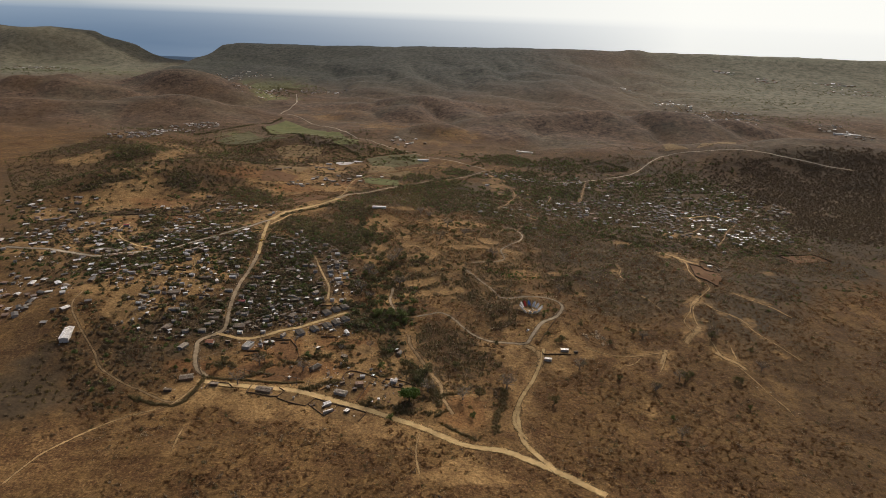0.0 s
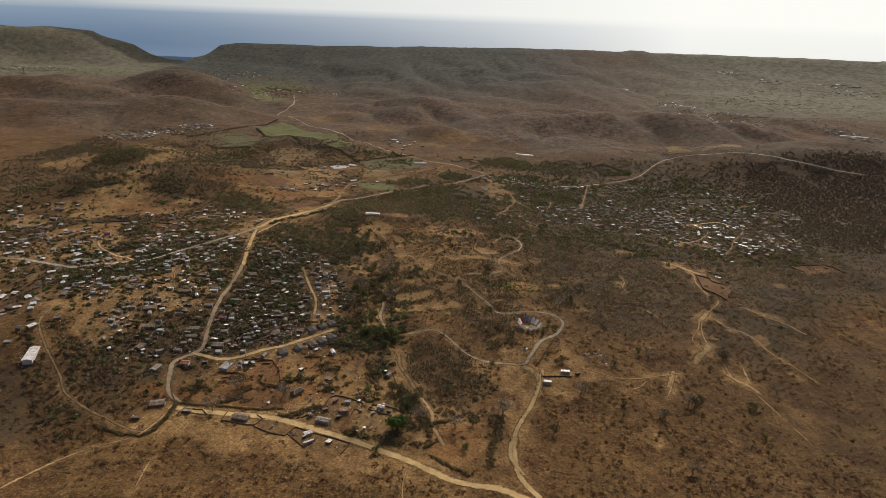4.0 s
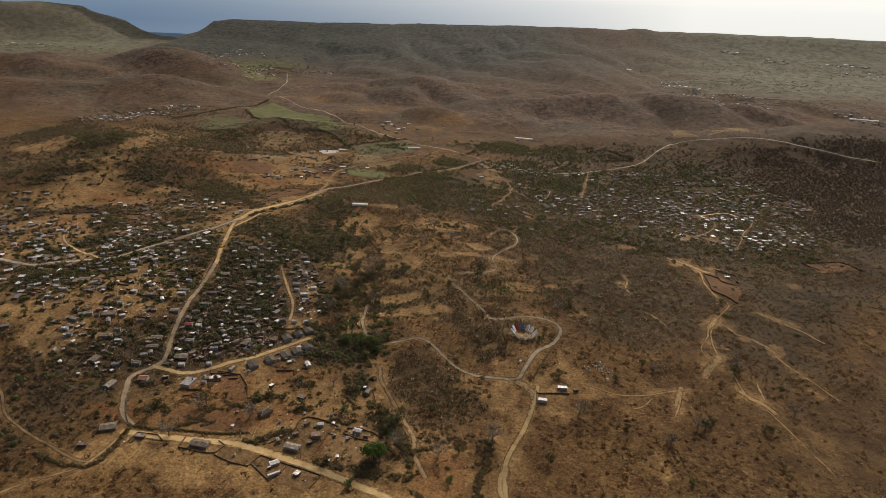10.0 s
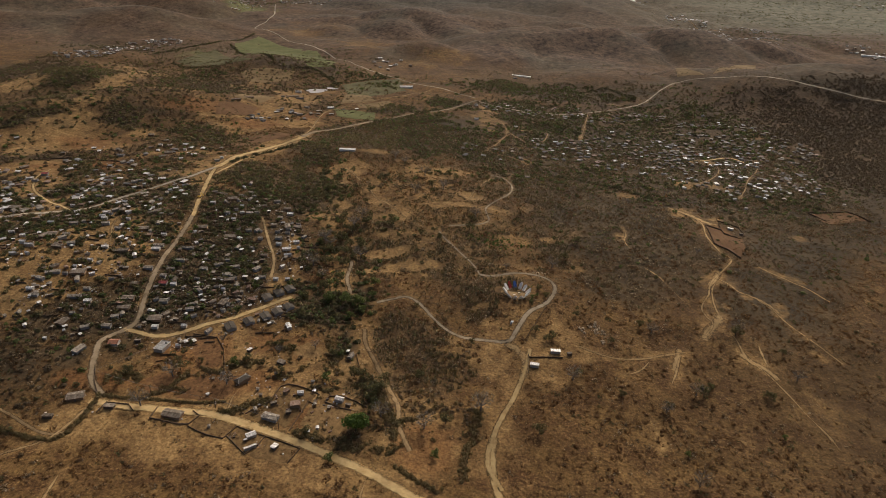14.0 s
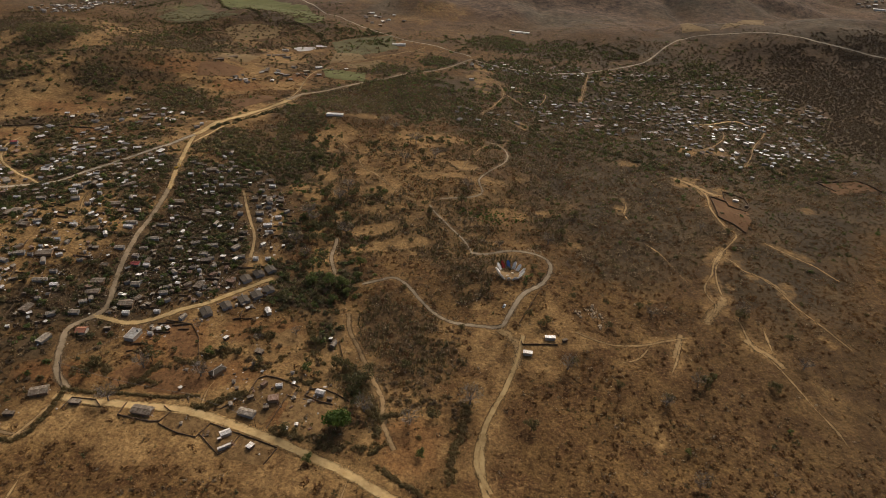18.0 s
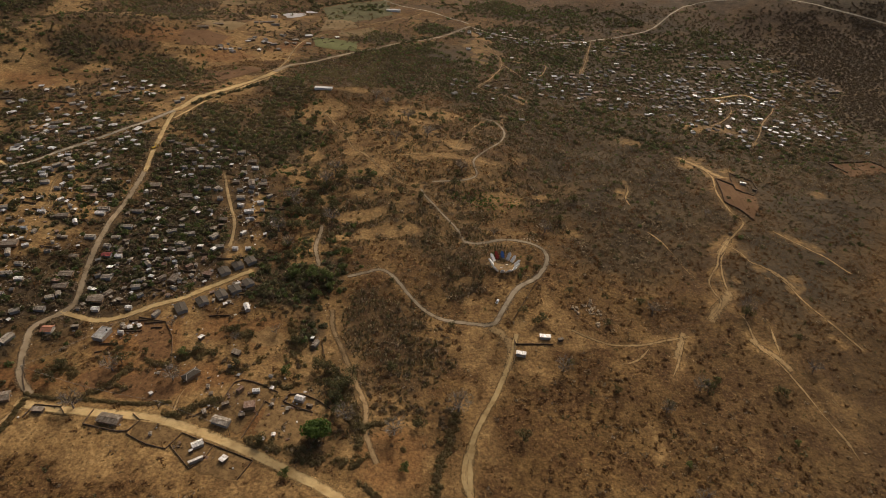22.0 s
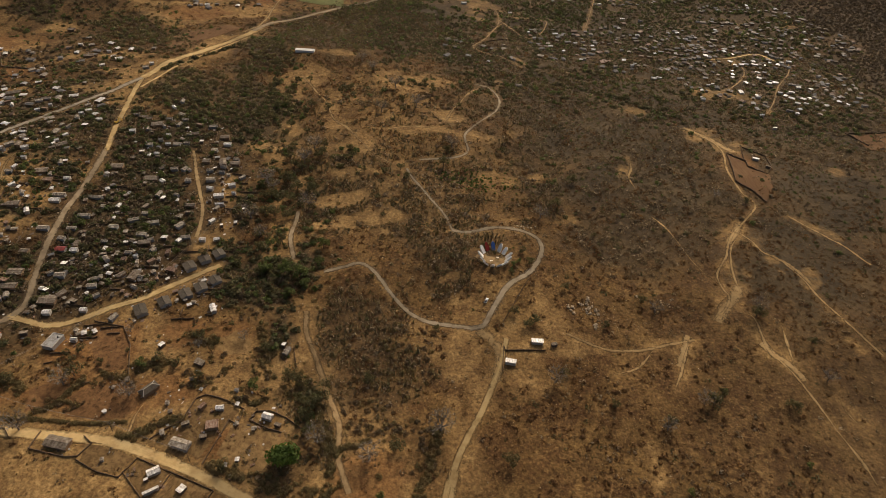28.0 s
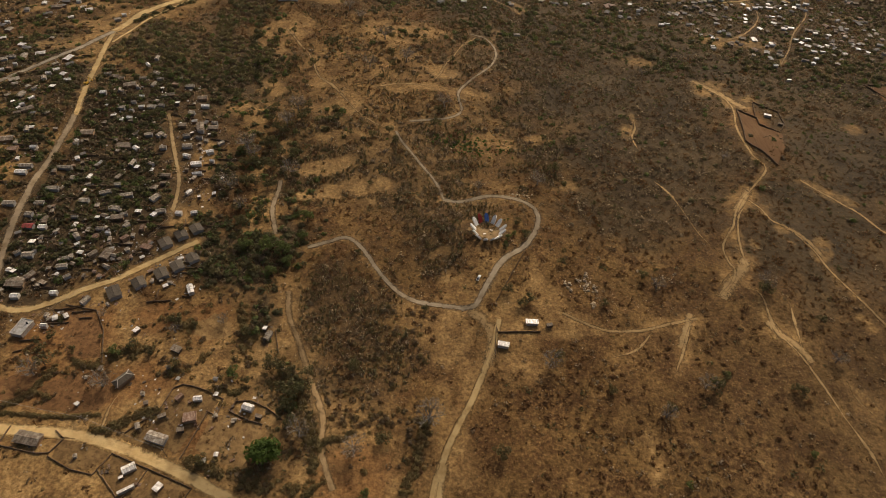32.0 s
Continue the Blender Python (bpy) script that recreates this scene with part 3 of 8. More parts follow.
# ground darkened in place of cloud shade: slopes, town and village core
DARK_SLOPES = (
    (120, 60, 60, 60, 0), (220, 300, 150, 70, 10), (330, 220, 120, 60, -10), (820, 900, 420, 260, -10), (500, 420, 120, 160, 0), (80, 560, 160, 60, 20),
    (-280, 20, 46, 90, 0), (-100, 500, 120, 60, 40), (250, 1350, 260, 130, 10), (-350, 1750, 240, 160, 0), (620, 1480, 260, 120, 0),
    (-1330, 2080, 200, 160, 0), (-1100, 1560, 200, 90, 0), (-420, 930, 90, 60, 0), (-820, 700, 90, 80, 0), (-640, 560, 60, 40, 0), (330, 450, 140, 120, 0), (180, 520, 160, 80, 0), (430, 630, 110, 120, 0), 
)


KNOLL_SOIL = (
    (-212, 62, 9, 22, 15), (-203, 22, 10, 14, 10), (-190, 118, 10, 24, 12), (-176, 58, 8, 22, 12), (-214, 140, 8, 20, 14), (-186, 170, 9, 22, 12), (6, -30, 12, 12, 0), (-26, -40, 14, 10, 0),
    (-119, 156, 15, 22, 11), (-81, 118, 8, 13, 7), (-159, 213, 10, 42, 14), (-196, 290, 23, 34, 15), (-61, 177, 30, 6, 4), (-42, 214, 16, 13, 1), (-210, 252, 16, 37, 18),
    (-121, 104, 27, 8, 12), (-132, 65, 22, 7, 15), (-74, 289, 35, 27, 4), (-11, 175, 21, 9, -2), (8, 318, 13, 23, -3), (-163, 89, 9, 14, 18), (-95, 45, 34, 7, 10),
    (-127, 35, 16, 7, 15), (-1, 113, 19, 8, -4), (47, 120, 14, 7, -10), (60, 63, 13, 7, -13), (-33, -21, 11, 7, 1), (12, -68, 14, 26, -10), (-23, -86, 10, 24, -2), (-9, -117, 10, 19, -6),
)
YARD_SOILS = (
    (-228, -184, 34, 14, 8), (-150, -196, 44, 12, -14), (-86, -176, 14, 20, 10), (-110, -200, 30, 12, -14), (-196, -187, 24, 9, -8), (-128, -150, 16, 14, 20), (-60, -180, 20, 16, 0),
    (-249, -94, 17, 18, 44), (-203, -92, 13, 13, 37), (-166, -92, 13, 13, 31), (-153, -61, 14, 12, 26), (-185, -114, 9, 8, 37), (-222, -135, 25, 11, 46), (-252, -137, 18, 9, 51),
    (-197, -133, 12, 9, 42), (-156, -127, 9, 11, 33), (-137, -139, 15, 11, 31), (-165, -148, 15, 10, 38), (-138, -166, 15, 10, 35), (-217, -161, 23, 5, 50), (-235, -172, 14, 6, 55),
    (-184, -177, 17, 10, 48), (-80, -163, 18, 12, 18), (-57, -155, 15, 10, 9),
)
WEST_SOILS = (
    (-352, 262, 16, 30, 15), (-318, 360, 16, 40, 25), (-372, 262, 24, 14, 20), (-385, 10, 18, 10, 30), (-352, -8, 14, 9, 30), (-398, 36, 14, 16, 30),
    (-586, 236, 34, 22, 30), (-691, 251, 34, 22, 30), (-638, 383, 36, 20, 30), (-690, 650, 26, 70, 20), (-477, 761, 36, 40, 20), (-518, 383, 26, 14, 25), (-542, 325, 22, 18, 25), (-618, 213, 26, 16, 30), (-462, 483, 24, 14, 20), (-324, 731, 30, 30, 10),
    (-392, 543, 67, 45, 18), (-394, 459, 34, 20, 19), (-370, 684, 33, 68, 15), (-349, 490, 53, 27, 16), (-608, 351, 50, 35, 33), (-625, 298, 43, 29, 36), (-669, 612, 17, 68, 29),
    (-726, 795, 42, 104, 27), (-867, 633, 44, 36, 36), (-472, 198, 23, 28, 31), (-544, 202, 13, 45, 35), (-543, 167, 14, 29, 36), (-389, 51, 7, 29, 31), (-394, -17, 27, 15, 35),
    (-360, -27, 26, 9, 33), (-378, -56, 24, 15, 36), (-403, -75, 16, 29, 40), (-372, 18, 20, 12, 32), (-391, 218, 27, 13, 25), (-340, 295, 36, 15, 20),
)
EAST_SOILS = (
    (166, -30, 13, 10, -30), (186, -74, 11, 8, -30), (193, 52, 10, 13, -25), (234, 2, 7, 12, -30), (177, -48, 6, 12, 0), (-8, -68, 15, 9, -20), (3, -78, 9, 12, 0),
    (197, 57, 8, 9, -31), (165, -25, 11, 7, -34), (155, -38, 5, 5, -33), (272, 60, 16, 6, -39), (252, 77, 7, 4, -35), (211, 23, 9, 4, -35), (217, 236, 14, 19, -24), (231, 211, 7, 22, -26),
    (248, 211, 10, 13, -28), (335, 169, 15, 12, -37), (179, -75, 9, 4, -41), (160, 284, 24, 13, -17), (259, 353, 13, 15, -23), (334, 475, 12, 20, -25), (122, -76, 5, 13, -32),
    (47, -70, 14, 5, -17), (21, -100, 9, 8, -13), (122, 144, 7, 13, -18),
)
STRAW_HILLS = (
    (-496, 1738, 131, 115, 11), (-595, 1583, 96, 88, 14), (-345, 1377, 72, 160, 9), (-94, 1186, 68, 51, 1), (-176, 1098, 57, 43, 4), (-469, 840, 58, 27, 17), (-263, 692, 32, 66, 10),
)
# half-open sandy ground: the knoll, the yards, the western slopes
SANDY = (
    (-110, 190, 95, 130, 8), (-40, 60, 75, 60, 0), (-10, -70, 45, 60, 0), (-190, -130, 110, 55, 0), (-75, -150, 60, 50, 0), (-450, 60, 110, 90, 0),
    (-600, 330, 80, 50, 20), (-390, 500, 80, 70, 0), (-150, -215, 120, 16, -14),
)
# where crowns close up: along the highway and streams, over the western slopes
WOODS = (
    (-229, 432, 52, 57, 10), (-167, 500, 55, 57, 6), (-113, 529, 49, 61, 3), (-264, 357, 24, 64, 14), (-259, 268, 18, 71, 15), (-295, 220, 40, 61, 18), (-328, 257, 21, 28, 20),
    (-181, 630, 52, 30, 6), (-80, 696, 48, 39, 1), (-429, 388, 47, 48, 23), (-378, 385, 24, 36, 20), (-508, 504, 22, 16, 24), (-809, 732, 59, 140, 32), (-679, 377, 46, 18, 36),
    (-624, 381, 29, 12, 33), (-746, 480, 104, 70, 35), (-560, 421, 23, 30, 29), (-666, 576, 19, 50, 30), (-525, 244, 22, 65, 32), (-497, 158, 37, 17, 34), (-494, 56, 29, 33, 39),
    (-452, 64, 30, 16, 35), (-528, 133, 27, 18, 37), (-433, 125, 40, 23, 31), (-567, 153, 13, 20, 38), (-411, 217, 28, 19, 26), (-360, 144, 18, 20, 25), (-370, 95, 16, 28, 28),
)
VILLAGE_WOODS = (
    (-278, 32, 40, 62, 23), (-341, 55, 16, 47, 27), (-297, 124, 34, 54, 21), (-314, -53, 26, 29, 30), (-272, -27, 28, 34, 25), (-229, 165, 12, 36, 15), (-358, 11, 14, 21, 31),
    (-196, 40, 9, 30, 14), (-168, -27, 24, 30, 13), (-141, -11, 20, 23, 10), (-138, -86, 8, 16, 11), (-194, -4, 12, 19, 15), (-255, 195, 36, 42, 15), (-208, 215, 16, 36, 10),
)
TOWN_WOODS = (
    (123, 596, 89, 177, -10), (254, 525, 120, 186, -17), (364, 445, 85, 155, -25), (172, 955, 79, 56, -9), (42, 937, 67, 71, -4), (-125, 435, 102, 65, 4), (368, 748, 104, 81, -19),
    (63, 718, 69, 92, -6), (430, 367, 54, 81, -30), (-5, 387, 58, 47, -4),
)
# open dry woods of the western slopes and below the far ridge
OPEN_WOODS = ((-720, 640, 230, 230, 0), (-480, 800, 150, 120, 20), (-580, 480, 130, 90, 20), (-330, 640, 60, 60, 0), (-880, 450, 150, 200, 0), (-470, 320, 90, 60, 20), (200, 900, 250, 70, 0), (-480, 130, 130, 110, 0), (-640, 160, 140, 130, 0), (-395, -150, 70, 80, 0))
# grey leafless woods on the slopes
DRY_WOODS = (
    (295, 130, 50, 75, -32), (110, 350, 110, 45, -8),
    (106, 222, 81, 81, -13), (85, 322, 68, 58, -10), (158, 159, 52, 60, -19), (167, 343, 76, 49, -15), (364, 191, 66, 67, -32), (84, 101, 37, 34, -14),
    (58, 360, 65, 54, -8), (-369, -95, 24, 27, 38), (-364, -125, 23, 18, 40), (-337, -114, 15, 20, 37), (-524, 724, 86, 90, 21), (-929, 799, 79, 133, 34), (-634, 276, 29, 20, 37),
    (-516, 458, 40, 19, 26), (-573, 288, 29, 20, 33), (270, 270, 90, 60, -20), (480, 330, 90, 90, -20), (-440, -190, 50, 50, 0),
)


def square_sheet(name, xs, ys, zs, material):
    nx, ny = len(xs), len(ys)
    co = np.empty((nx, ny, 3))
    co[..., 0], co[..., 1], co[..., 2] = xs[:, None], ys[None, :], zs
    i, j = np.meshgrid(np.arange(nx - 1), np.arange(ny - 1), indexing="ij")
    a = (i * ny + j).ravel()
    b, c, d = a + ny, a + ny + 1, a + 1
    tris = np.stack([np.stack([a, b, c], 1), np.stack([a, c, d], 1)], 1).reshape(-1, 3)
    return joined(name, co.reshape(-1, 3), tris, material, smooth=True)


def joined(name, co, tris, material, smooth=False, more=(), which=None):
    """One mesh object out of arrays of places and triangles."""
    me = bpy.data.meshes.new(name)
    me.vertices.add(len(co))
    me.vertices.foreach_set("co", np.asarray(co, np.float32).ravel())
    me.loops.add(len(tris) * 3)
    me.loops.foreach_set("vertex_index", np.asarray(tris, np.int32).ravel())
    me.polygons.add(len(tris))
    me.polygons.foreach_set("loop_start", np.arange(0, len(tris) * 3, 3, dtype=np.int32))
    me.update(calc_edges=True)
    me.polygons.foreach_set("use_smooth", np.full(len(tris), smooth))
    for each in (material, *more):
        me.materials.append(each)
    if which is not None:
        me.polygons.foreach_set("material_index", np.asarray(which, np.int32))
    return new(name, me)


def paint(ob, name, values):
    layer = ob.data.attributes.new(name, "FLOAT", "POINT")
    layer.data.foreach_set("value", np.asarray(values, np.float32).ravel())


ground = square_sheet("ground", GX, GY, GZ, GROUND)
tagged(ground, "dry brown hill country with ochre soil and sparse grass", "ground", kind="structure")
MX, MY = np.meshgrid(GX, GY, indexing="ij")
paint(ground, "red", 0.6 * blots(MX, MY, RED_EARTH, 23))
paint(ground, "green", 0.9 * blots(MX, MY, GREEN_FIELDS, 25, 0.15))
# dark ground painted in place of cloud shade over the town and eastern slopes
CLOUD_SHADE = ((300, 125, 60, 95, -35), (90, 345, 150, 70, -8), (40, 420, 130, 80, 0), (240, 30, 50, 60, -30), (120, 220, 90, 110, -15), (215, 300, 110, 70, -20), (150, 120, 50, 60, -15), (560, 430, 170, 190, 0), (720, 560, 200, 190, 0), (330, 470, 190, 190, 0), (160, 560, 190, 150, 0), (420, 230, 120, 70, -20), (620, 690, 230, 220, 0), (820, 800, 220, 200, 0), (200, 900, 260, 80, 0), (-60, 540, 110, 90, 0), (300, 250, 130, 60, -15))
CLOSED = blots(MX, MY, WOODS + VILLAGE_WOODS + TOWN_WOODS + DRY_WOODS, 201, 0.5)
# litter under the crowns, plus cloud shade painted as darker ground
paint(ground, "thicket", np.maximum(np.maximum(np.maximum(0.9 * CLOSED, blots(MX, MY, CLOUD_SHADE, 205, 0.7)), blots(MX, MY, OPEN_WOODS, 203, 0.7) * (0.42 + 0.3 * step(-200, 100, MX))), np.maximum(np.maximum(0.42 * blots(MX, MY, THICKETS[:6], 27, 0.5), (0.22 * step(40, 190, MX) + 0.2 * step(150, 260, MX)) * step(80, -40, MY)), 0.85 * blots(MX, MY, THICKETS[6:] + DARK_SLOPES, 27, 0.75))))
RIDGE = step(2500 - 650 * step(-1000, -400, MX) + 900 * step(350, 1300, MX) - 150, 2900, MY) * step(-1960, -1660, MX)
paint(ground, "ridge", np.clip(0.95 * RIDGE * (1 - 0.85 * step(100, 900, MX)), 0, 1))
# beyond the valley the greyer woods colour takes over, partly standing in for haze
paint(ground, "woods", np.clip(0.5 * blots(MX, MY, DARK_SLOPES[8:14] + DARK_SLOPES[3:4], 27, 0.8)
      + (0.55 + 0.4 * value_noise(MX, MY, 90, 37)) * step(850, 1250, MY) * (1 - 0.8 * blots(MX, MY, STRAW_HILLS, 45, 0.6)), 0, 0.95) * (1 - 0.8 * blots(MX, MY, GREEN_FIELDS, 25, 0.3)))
# olive plain on the right; on the cape the paler olive stands in for haze
paint(ground, "olive", 0.85 * np.clip(step(300, 1300, MX - 0.25 * (MY - 2200)) * step(1650, 2300, MY) + step(-1500, -2100, MX) * step(2300, 2700, MY) * (0.5 + 0.5 * value_noise(MX, MY, 300, 35)), 0, 1))

water = square_sheet("water", np.array([-6500.0, 6500.0]), np.array([3500.0, 4300.0]), np.full((2, 2), -60.0), SEA)
tagged(water, "calm grey-blue sea along the coast", "sea", kind="structure")
# upright glowing sheet that stands in for far sea, haze and low sky
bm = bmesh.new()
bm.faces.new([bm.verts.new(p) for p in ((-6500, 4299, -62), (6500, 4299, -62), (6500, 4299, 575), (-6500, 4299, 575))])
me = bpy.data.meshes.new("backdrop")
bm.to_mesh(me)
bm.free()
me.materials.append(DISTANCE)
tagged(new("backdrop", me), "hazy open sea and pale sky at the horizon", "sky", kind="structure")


def pond(x, y, rx, ry, turn):
    """A shallow pool lying in a levelled bed, with an uneven shore."""
    c, s = math.cos(radians(turn)), math.sin(radians(turn))
    bm = bmesh.new()
    ring = []
    for k in range(28):
        a = 2 * math.pi * k / 28
        r = 1 + 0.12 * math.sin(3 * a + 1) + 0.08 * math.sin(5 * a)
        u, v = rx * r * math.cos(a), ry * r * math.sin(a)
        ring.append((x + u * c - v * s, y + u * s + v * c))
    z = max(float(ground_z(*p)) for p in ring) + 0.25
    bm.faces.new([bm.verts.new((*p, z)) for p in ring])
    me = bpy.data.meshes.new("water")
    bm.to_mesh(me)
    bm.free()
    me.materials.append(POND)
    return tagged(new("water", me), "pale still pond beside the fields", "pond", kind="structure")


pond(-342, 738, 19, 15, 20)
pond(-318, 768, 11, 6, -10)


# ================= roads and paths =================

def curve_points(points, gap):
    """A smooth line through the points (Catmull-Rom), sampled at even steps."""
    p = [np.array(q, float) for q in points]
    p = [2 * p[0] - p[1]] + p + [2 * p[-1] - p[-2]]
    out = []
    for a, b, c, d in zip(p, p[1:], p[2:], p[3:]):
        count = max(2, int(np.linalg.norm(c - b) / gap))
        for k in range(count):
            t = k / count
            out.append(0.5 * (2 * b + (c - a) * t + (2 * a - 5 * b + 4 * c - d) * t * t + (3 * b - a - 3 * c + d) * t ** 3))
    return np.array(out + [p[-2]])


ROAD_LINES = []


def road(name, width, points, material, label, lift=0.14):
    """A worn strip that follows the ground: uneven edges, two wheel ruts and a crown."""
    line = curve_points(points, 2.5 if width < 6.5 else 5.0)
    ROAD_LINES.append((line, width))
    way = np.gradient(line, axis=0)
    way /= np.linalg.norm(way, axis=1)[:, None]
    side = np.stack([-way[:, 1], way[:, 0]], 1)
    across = np.array([-0.68, -0.5, -0.36, -0.25, -0.12, 0.12, 0.25, 0.36, 0.5, 0.68]) * width
    dips = np.array([-0.10, -0.05, 0.05, -0.03, 0.05, 0.05, -0.03, 0.05, -0.05, -0.10])
    along = np.cumsum(np.r_[0, np.linalg.norm(np.diff(line, axis=0), axis=1)])
    rows = []
    for k, (off, dip) in enumerate(zip(across, dips)):
        reach = 0.9 if width < 2.5 else 0.0
        wander = (value_noise(along, 0 * along + 7, 14, 3) - 0.5) * reach + (value_noise(along, 0 * along + k * 40, 6, len(name) + k) - 0.5) * width * (0.7 if k in (0, 9) else 0.12)
        spread = (0.45 + 1.5 * value_noise(along, 0 * along + 3, 22, len(name)) ** 1.5) * np.clip(np.minimum(along, along[-1] - along) / 14, 0.15, 1) if width < 2.5 else 1.0
        xy = line + side * (off * spread + wander)[:, None]
        z = ground_z(xy[:, 0], xy[:, 1]) + lift + dip
        rows.append(np.c_[xy, z])
    co = np.stack(rows, 1)
    n, m = co.shape[:2]
    i, j = np.meshgrid(np.arange(n - 1), np.arange(m - 1), indexing="ij")
    a = (i * m + j).ravel()
    tris = np.stack([np.stack([a, a + 1, a + m + 1], 1), np.stack([a, a + m + 1, a + m], 1)], 1).reshape(-1, 3)
    ob = joined("road" if width > 2.5 else "path", co.reshape(-1, 3), tris[:, ::-1], material, smooth=True)
    paint(ob, "across", np.broadcast_to(np.abs(across) / (width / 2), (n, m)))
    return tagged(ob, label, "road" if width > 2.5 else "path", kind="structure")


OCHRE = "pale ochre dirt road with worn wheel ruts"
GREY = "grey gravel track winding over the dry knoll"
FOOT = "narrow trodden footpath through dry grass"
road("main_road", 8, [(-300, -159), (-260, -161), (-216, -162), (-175, -172), (-131, -190), (-104, -203), (-67, -223), (-35, -229), (-4, -245), (28, -267)], DIRT, OCHRE)
road("main_street_a", 5.8, [(-294, -153), (-310, -137), (-320, -111), (-322, -97), (-308, -74), (-314, -43), (-318, -20), (-322, 13), (-324, 56), (-330, 108), (-332, 120)], DIRT_GREY, OCHRE)
road("main_street_top", 6, [(-329, 100), (-330, 108), (-348, 188), (-359, 247)], DIRT, OCHRE, 0.18)
road("main_street_b", 11, [(-359, 247), (-348, 295), (-325, 347), (-299, 403), (-288, 440)], DIRT, OCHRE, 0.4)
road("highway", 9, [(-294, 420), (-282, 457), (-224, 513), (-156, 585), (-79, 663), (-31, 762)], DIRT_GREY, OCHRE, 0.5)
road("town_road", 6, [(-31, 762), (30, 730), (98, 736), (180, 762), (272, 821), (332, 867), (383, 938), (437, 990), (509, 985), (582, 958), (652, 921), (724, 867), (801, 820)], PALE_ROAD, GREY, 0.5)
road("valley_road", 6.5, [(-842, 2240), (-751, 1878), (-738, 1629), (-605, 1439), (-488, 1315), (-366, 1107), (-241, 941), (-154, 866), (-75, 810), (-32, 781)], PALE_ROAD, GREY, 0.5)
road("west_road", 7, [(-359, 247), (-372, 208), (-388, 172), (-410, 136), (-430, 102), (-452, 91), (-496, 88), (-535, 93), (-596, 114), (-662, 116)], PALE_ROAD, OCHRE, 0.3)
road("west_lane", 3.5, [(-449, 90), (-500, 131), (-537, 164), (-557, 200), (-558, 231)], DIRT, OCHRE)
road("hill_track", 4.6, [(-22, -210), (-30, -188), (-24, -160), (-8, -121), (1, -93), (6, -71)], DIRT, OCHRE)
road("hill_track_low", 5.6, [(-4, -245), (-16, -228), (-25, -211), (-27, -185), (-25, -166)], DIRT, OCHRE)
road("monument_loop", 5.0, [(-18, -65), (-9, -61), (-2, -46), (9, -25), (23, -12), (32, 4), (36, 20), (32, 33), (17, 40), (0, 41), (-20, 32), (-33, 34)], GRAVEL, GREY)
road("knoll_track", 4.0, [(-9, -62), (-18, -64), (-35, -62), (-49, -59), (-60, -52), (-75, -35), (-86, -19), (-98, -9), (-110, -14), (-123, -20)], GRAVEL, GREY)
road("knoll_path", 3.0, [(-33, 34), (-38, 51), (-55, 78), (-69, 99), (-75, 112)], GRAVEL, FOOT)
road("gully_track", 4.2, [(-156, 48), (-155, 37), (-155, 16), (-147, -9)], DIRT_GREY, GREY)
road("upper_track", 3.2, [(-65, 127), (-49, 130), (-31, 136), (-22, 148), (-25, 174), (-13, 204), (6, 240), (11, 272), (2, 300), (-16, 308)], GRAVEL, GREY)
road("lane_a", 4, [(-262, 117), (-245, 76), (-229, 40), (-224, 18), (-223, 6)], TRACK, OCHRE)
road("lane_b", 5.4, [(-197, -20), (-210, -31), (-226, -45), (-240, -59), (-256, -69), (-268, -77), (-280, -84), (-290, -86), (-302, -84), (-313, -82)], DIRT, OCHRE)
road("lane_c", 2.6, [(-391, 81), (-392, 64), (-382, 39), (-378, 28), (-391, 24)], PATHSOIL, OCHRE)
road("fields_road", 3, [(-303, 415), (-291, 463), (-293, 568), (-271, 620), (-223, 677), (-169, 739), (-122, 814)], TRACK, OCHRE, 0.5)
road("path_a", 2.6, [(219, 113), (224, 94), (208, 72), (195, 57), (184, 39), (178, 24), (170, 12), (165, 2), (165, -12), (167, -20), (162, -31), (152, -42)], PATHSOIL, FOOT)
road("path_a2", 2.0, [(193, 46), (185, 34), (180, 19), (178, 5), (177, -8), (176, -17)], PATHSOIL, FOOT)
road("path_b", 2.2, [(162, -31), (169, -36), (176, -38), (178, -45), (178, -58), (179, -71), (183, -78), (190, -95), (198, -120), (205, -146), (206, -162)], PATHSOIL, FOOT)
road("path_b2", 2.3, [(195, -46), (193, -63), (190, -81)], PATHSOIL, FOOT)
road("path_c", 2.6, [(198, 54), (204, 44), (208, 32), (218, 24), (225, 9), (229, -1), (232, -13), (239, -31), (246, -49), (255, -66)], PATHSOIL, FOOT)
road("path_e", 2.7, [(46, -64), (70, -74), (93, -73), (115, -66), (132, -61)], PATHSOIL, FOOT)
road("path_e2", 2.3, [(128, -64), (120, -82), (109, -104)], PATHSOIL, FOOT)
road("path_e3", 2.3, [(102, -73), (90, -87), (73, -94)], PATHSOIL, FOOT)
road("path_d", 3.0, [(246, 81), (254, 72), (264, 62), (271, 53), (277, 47), (286, 32), (291, 26)], PATHSOIL, FOOT)
road("path_g", 2.3, [(210, -103), (211, -113), (217, -123)], PATHSOIL, FOOT)
road("yard_track", 4.5, [(-128, -58), (-124, -77), (-117, -90), (-104, -118), (-92, -143), (-89, -164), (-80, -184)], DULL_TRACK, OCHRE)
road("ridge_path", 2.4, [(-206, 296), (-192, 272), (-171, 238), (-161, 214), (-153, 195), (-139, 179), (-123, 156), (-105, 131), (-80, 114)], PATHSOIL, FOOT)
road("cross_path", 2.2, [(-106, 177), (-82, 182), (-61, 182), (-44, 180), (-31, 177)], PATHSOIL, FOOT)
road("upper_path", 2.4, [(-47, 195), (-38, 226), (-22, 276), (-7, 305)], PATHSOIL, FOOT)
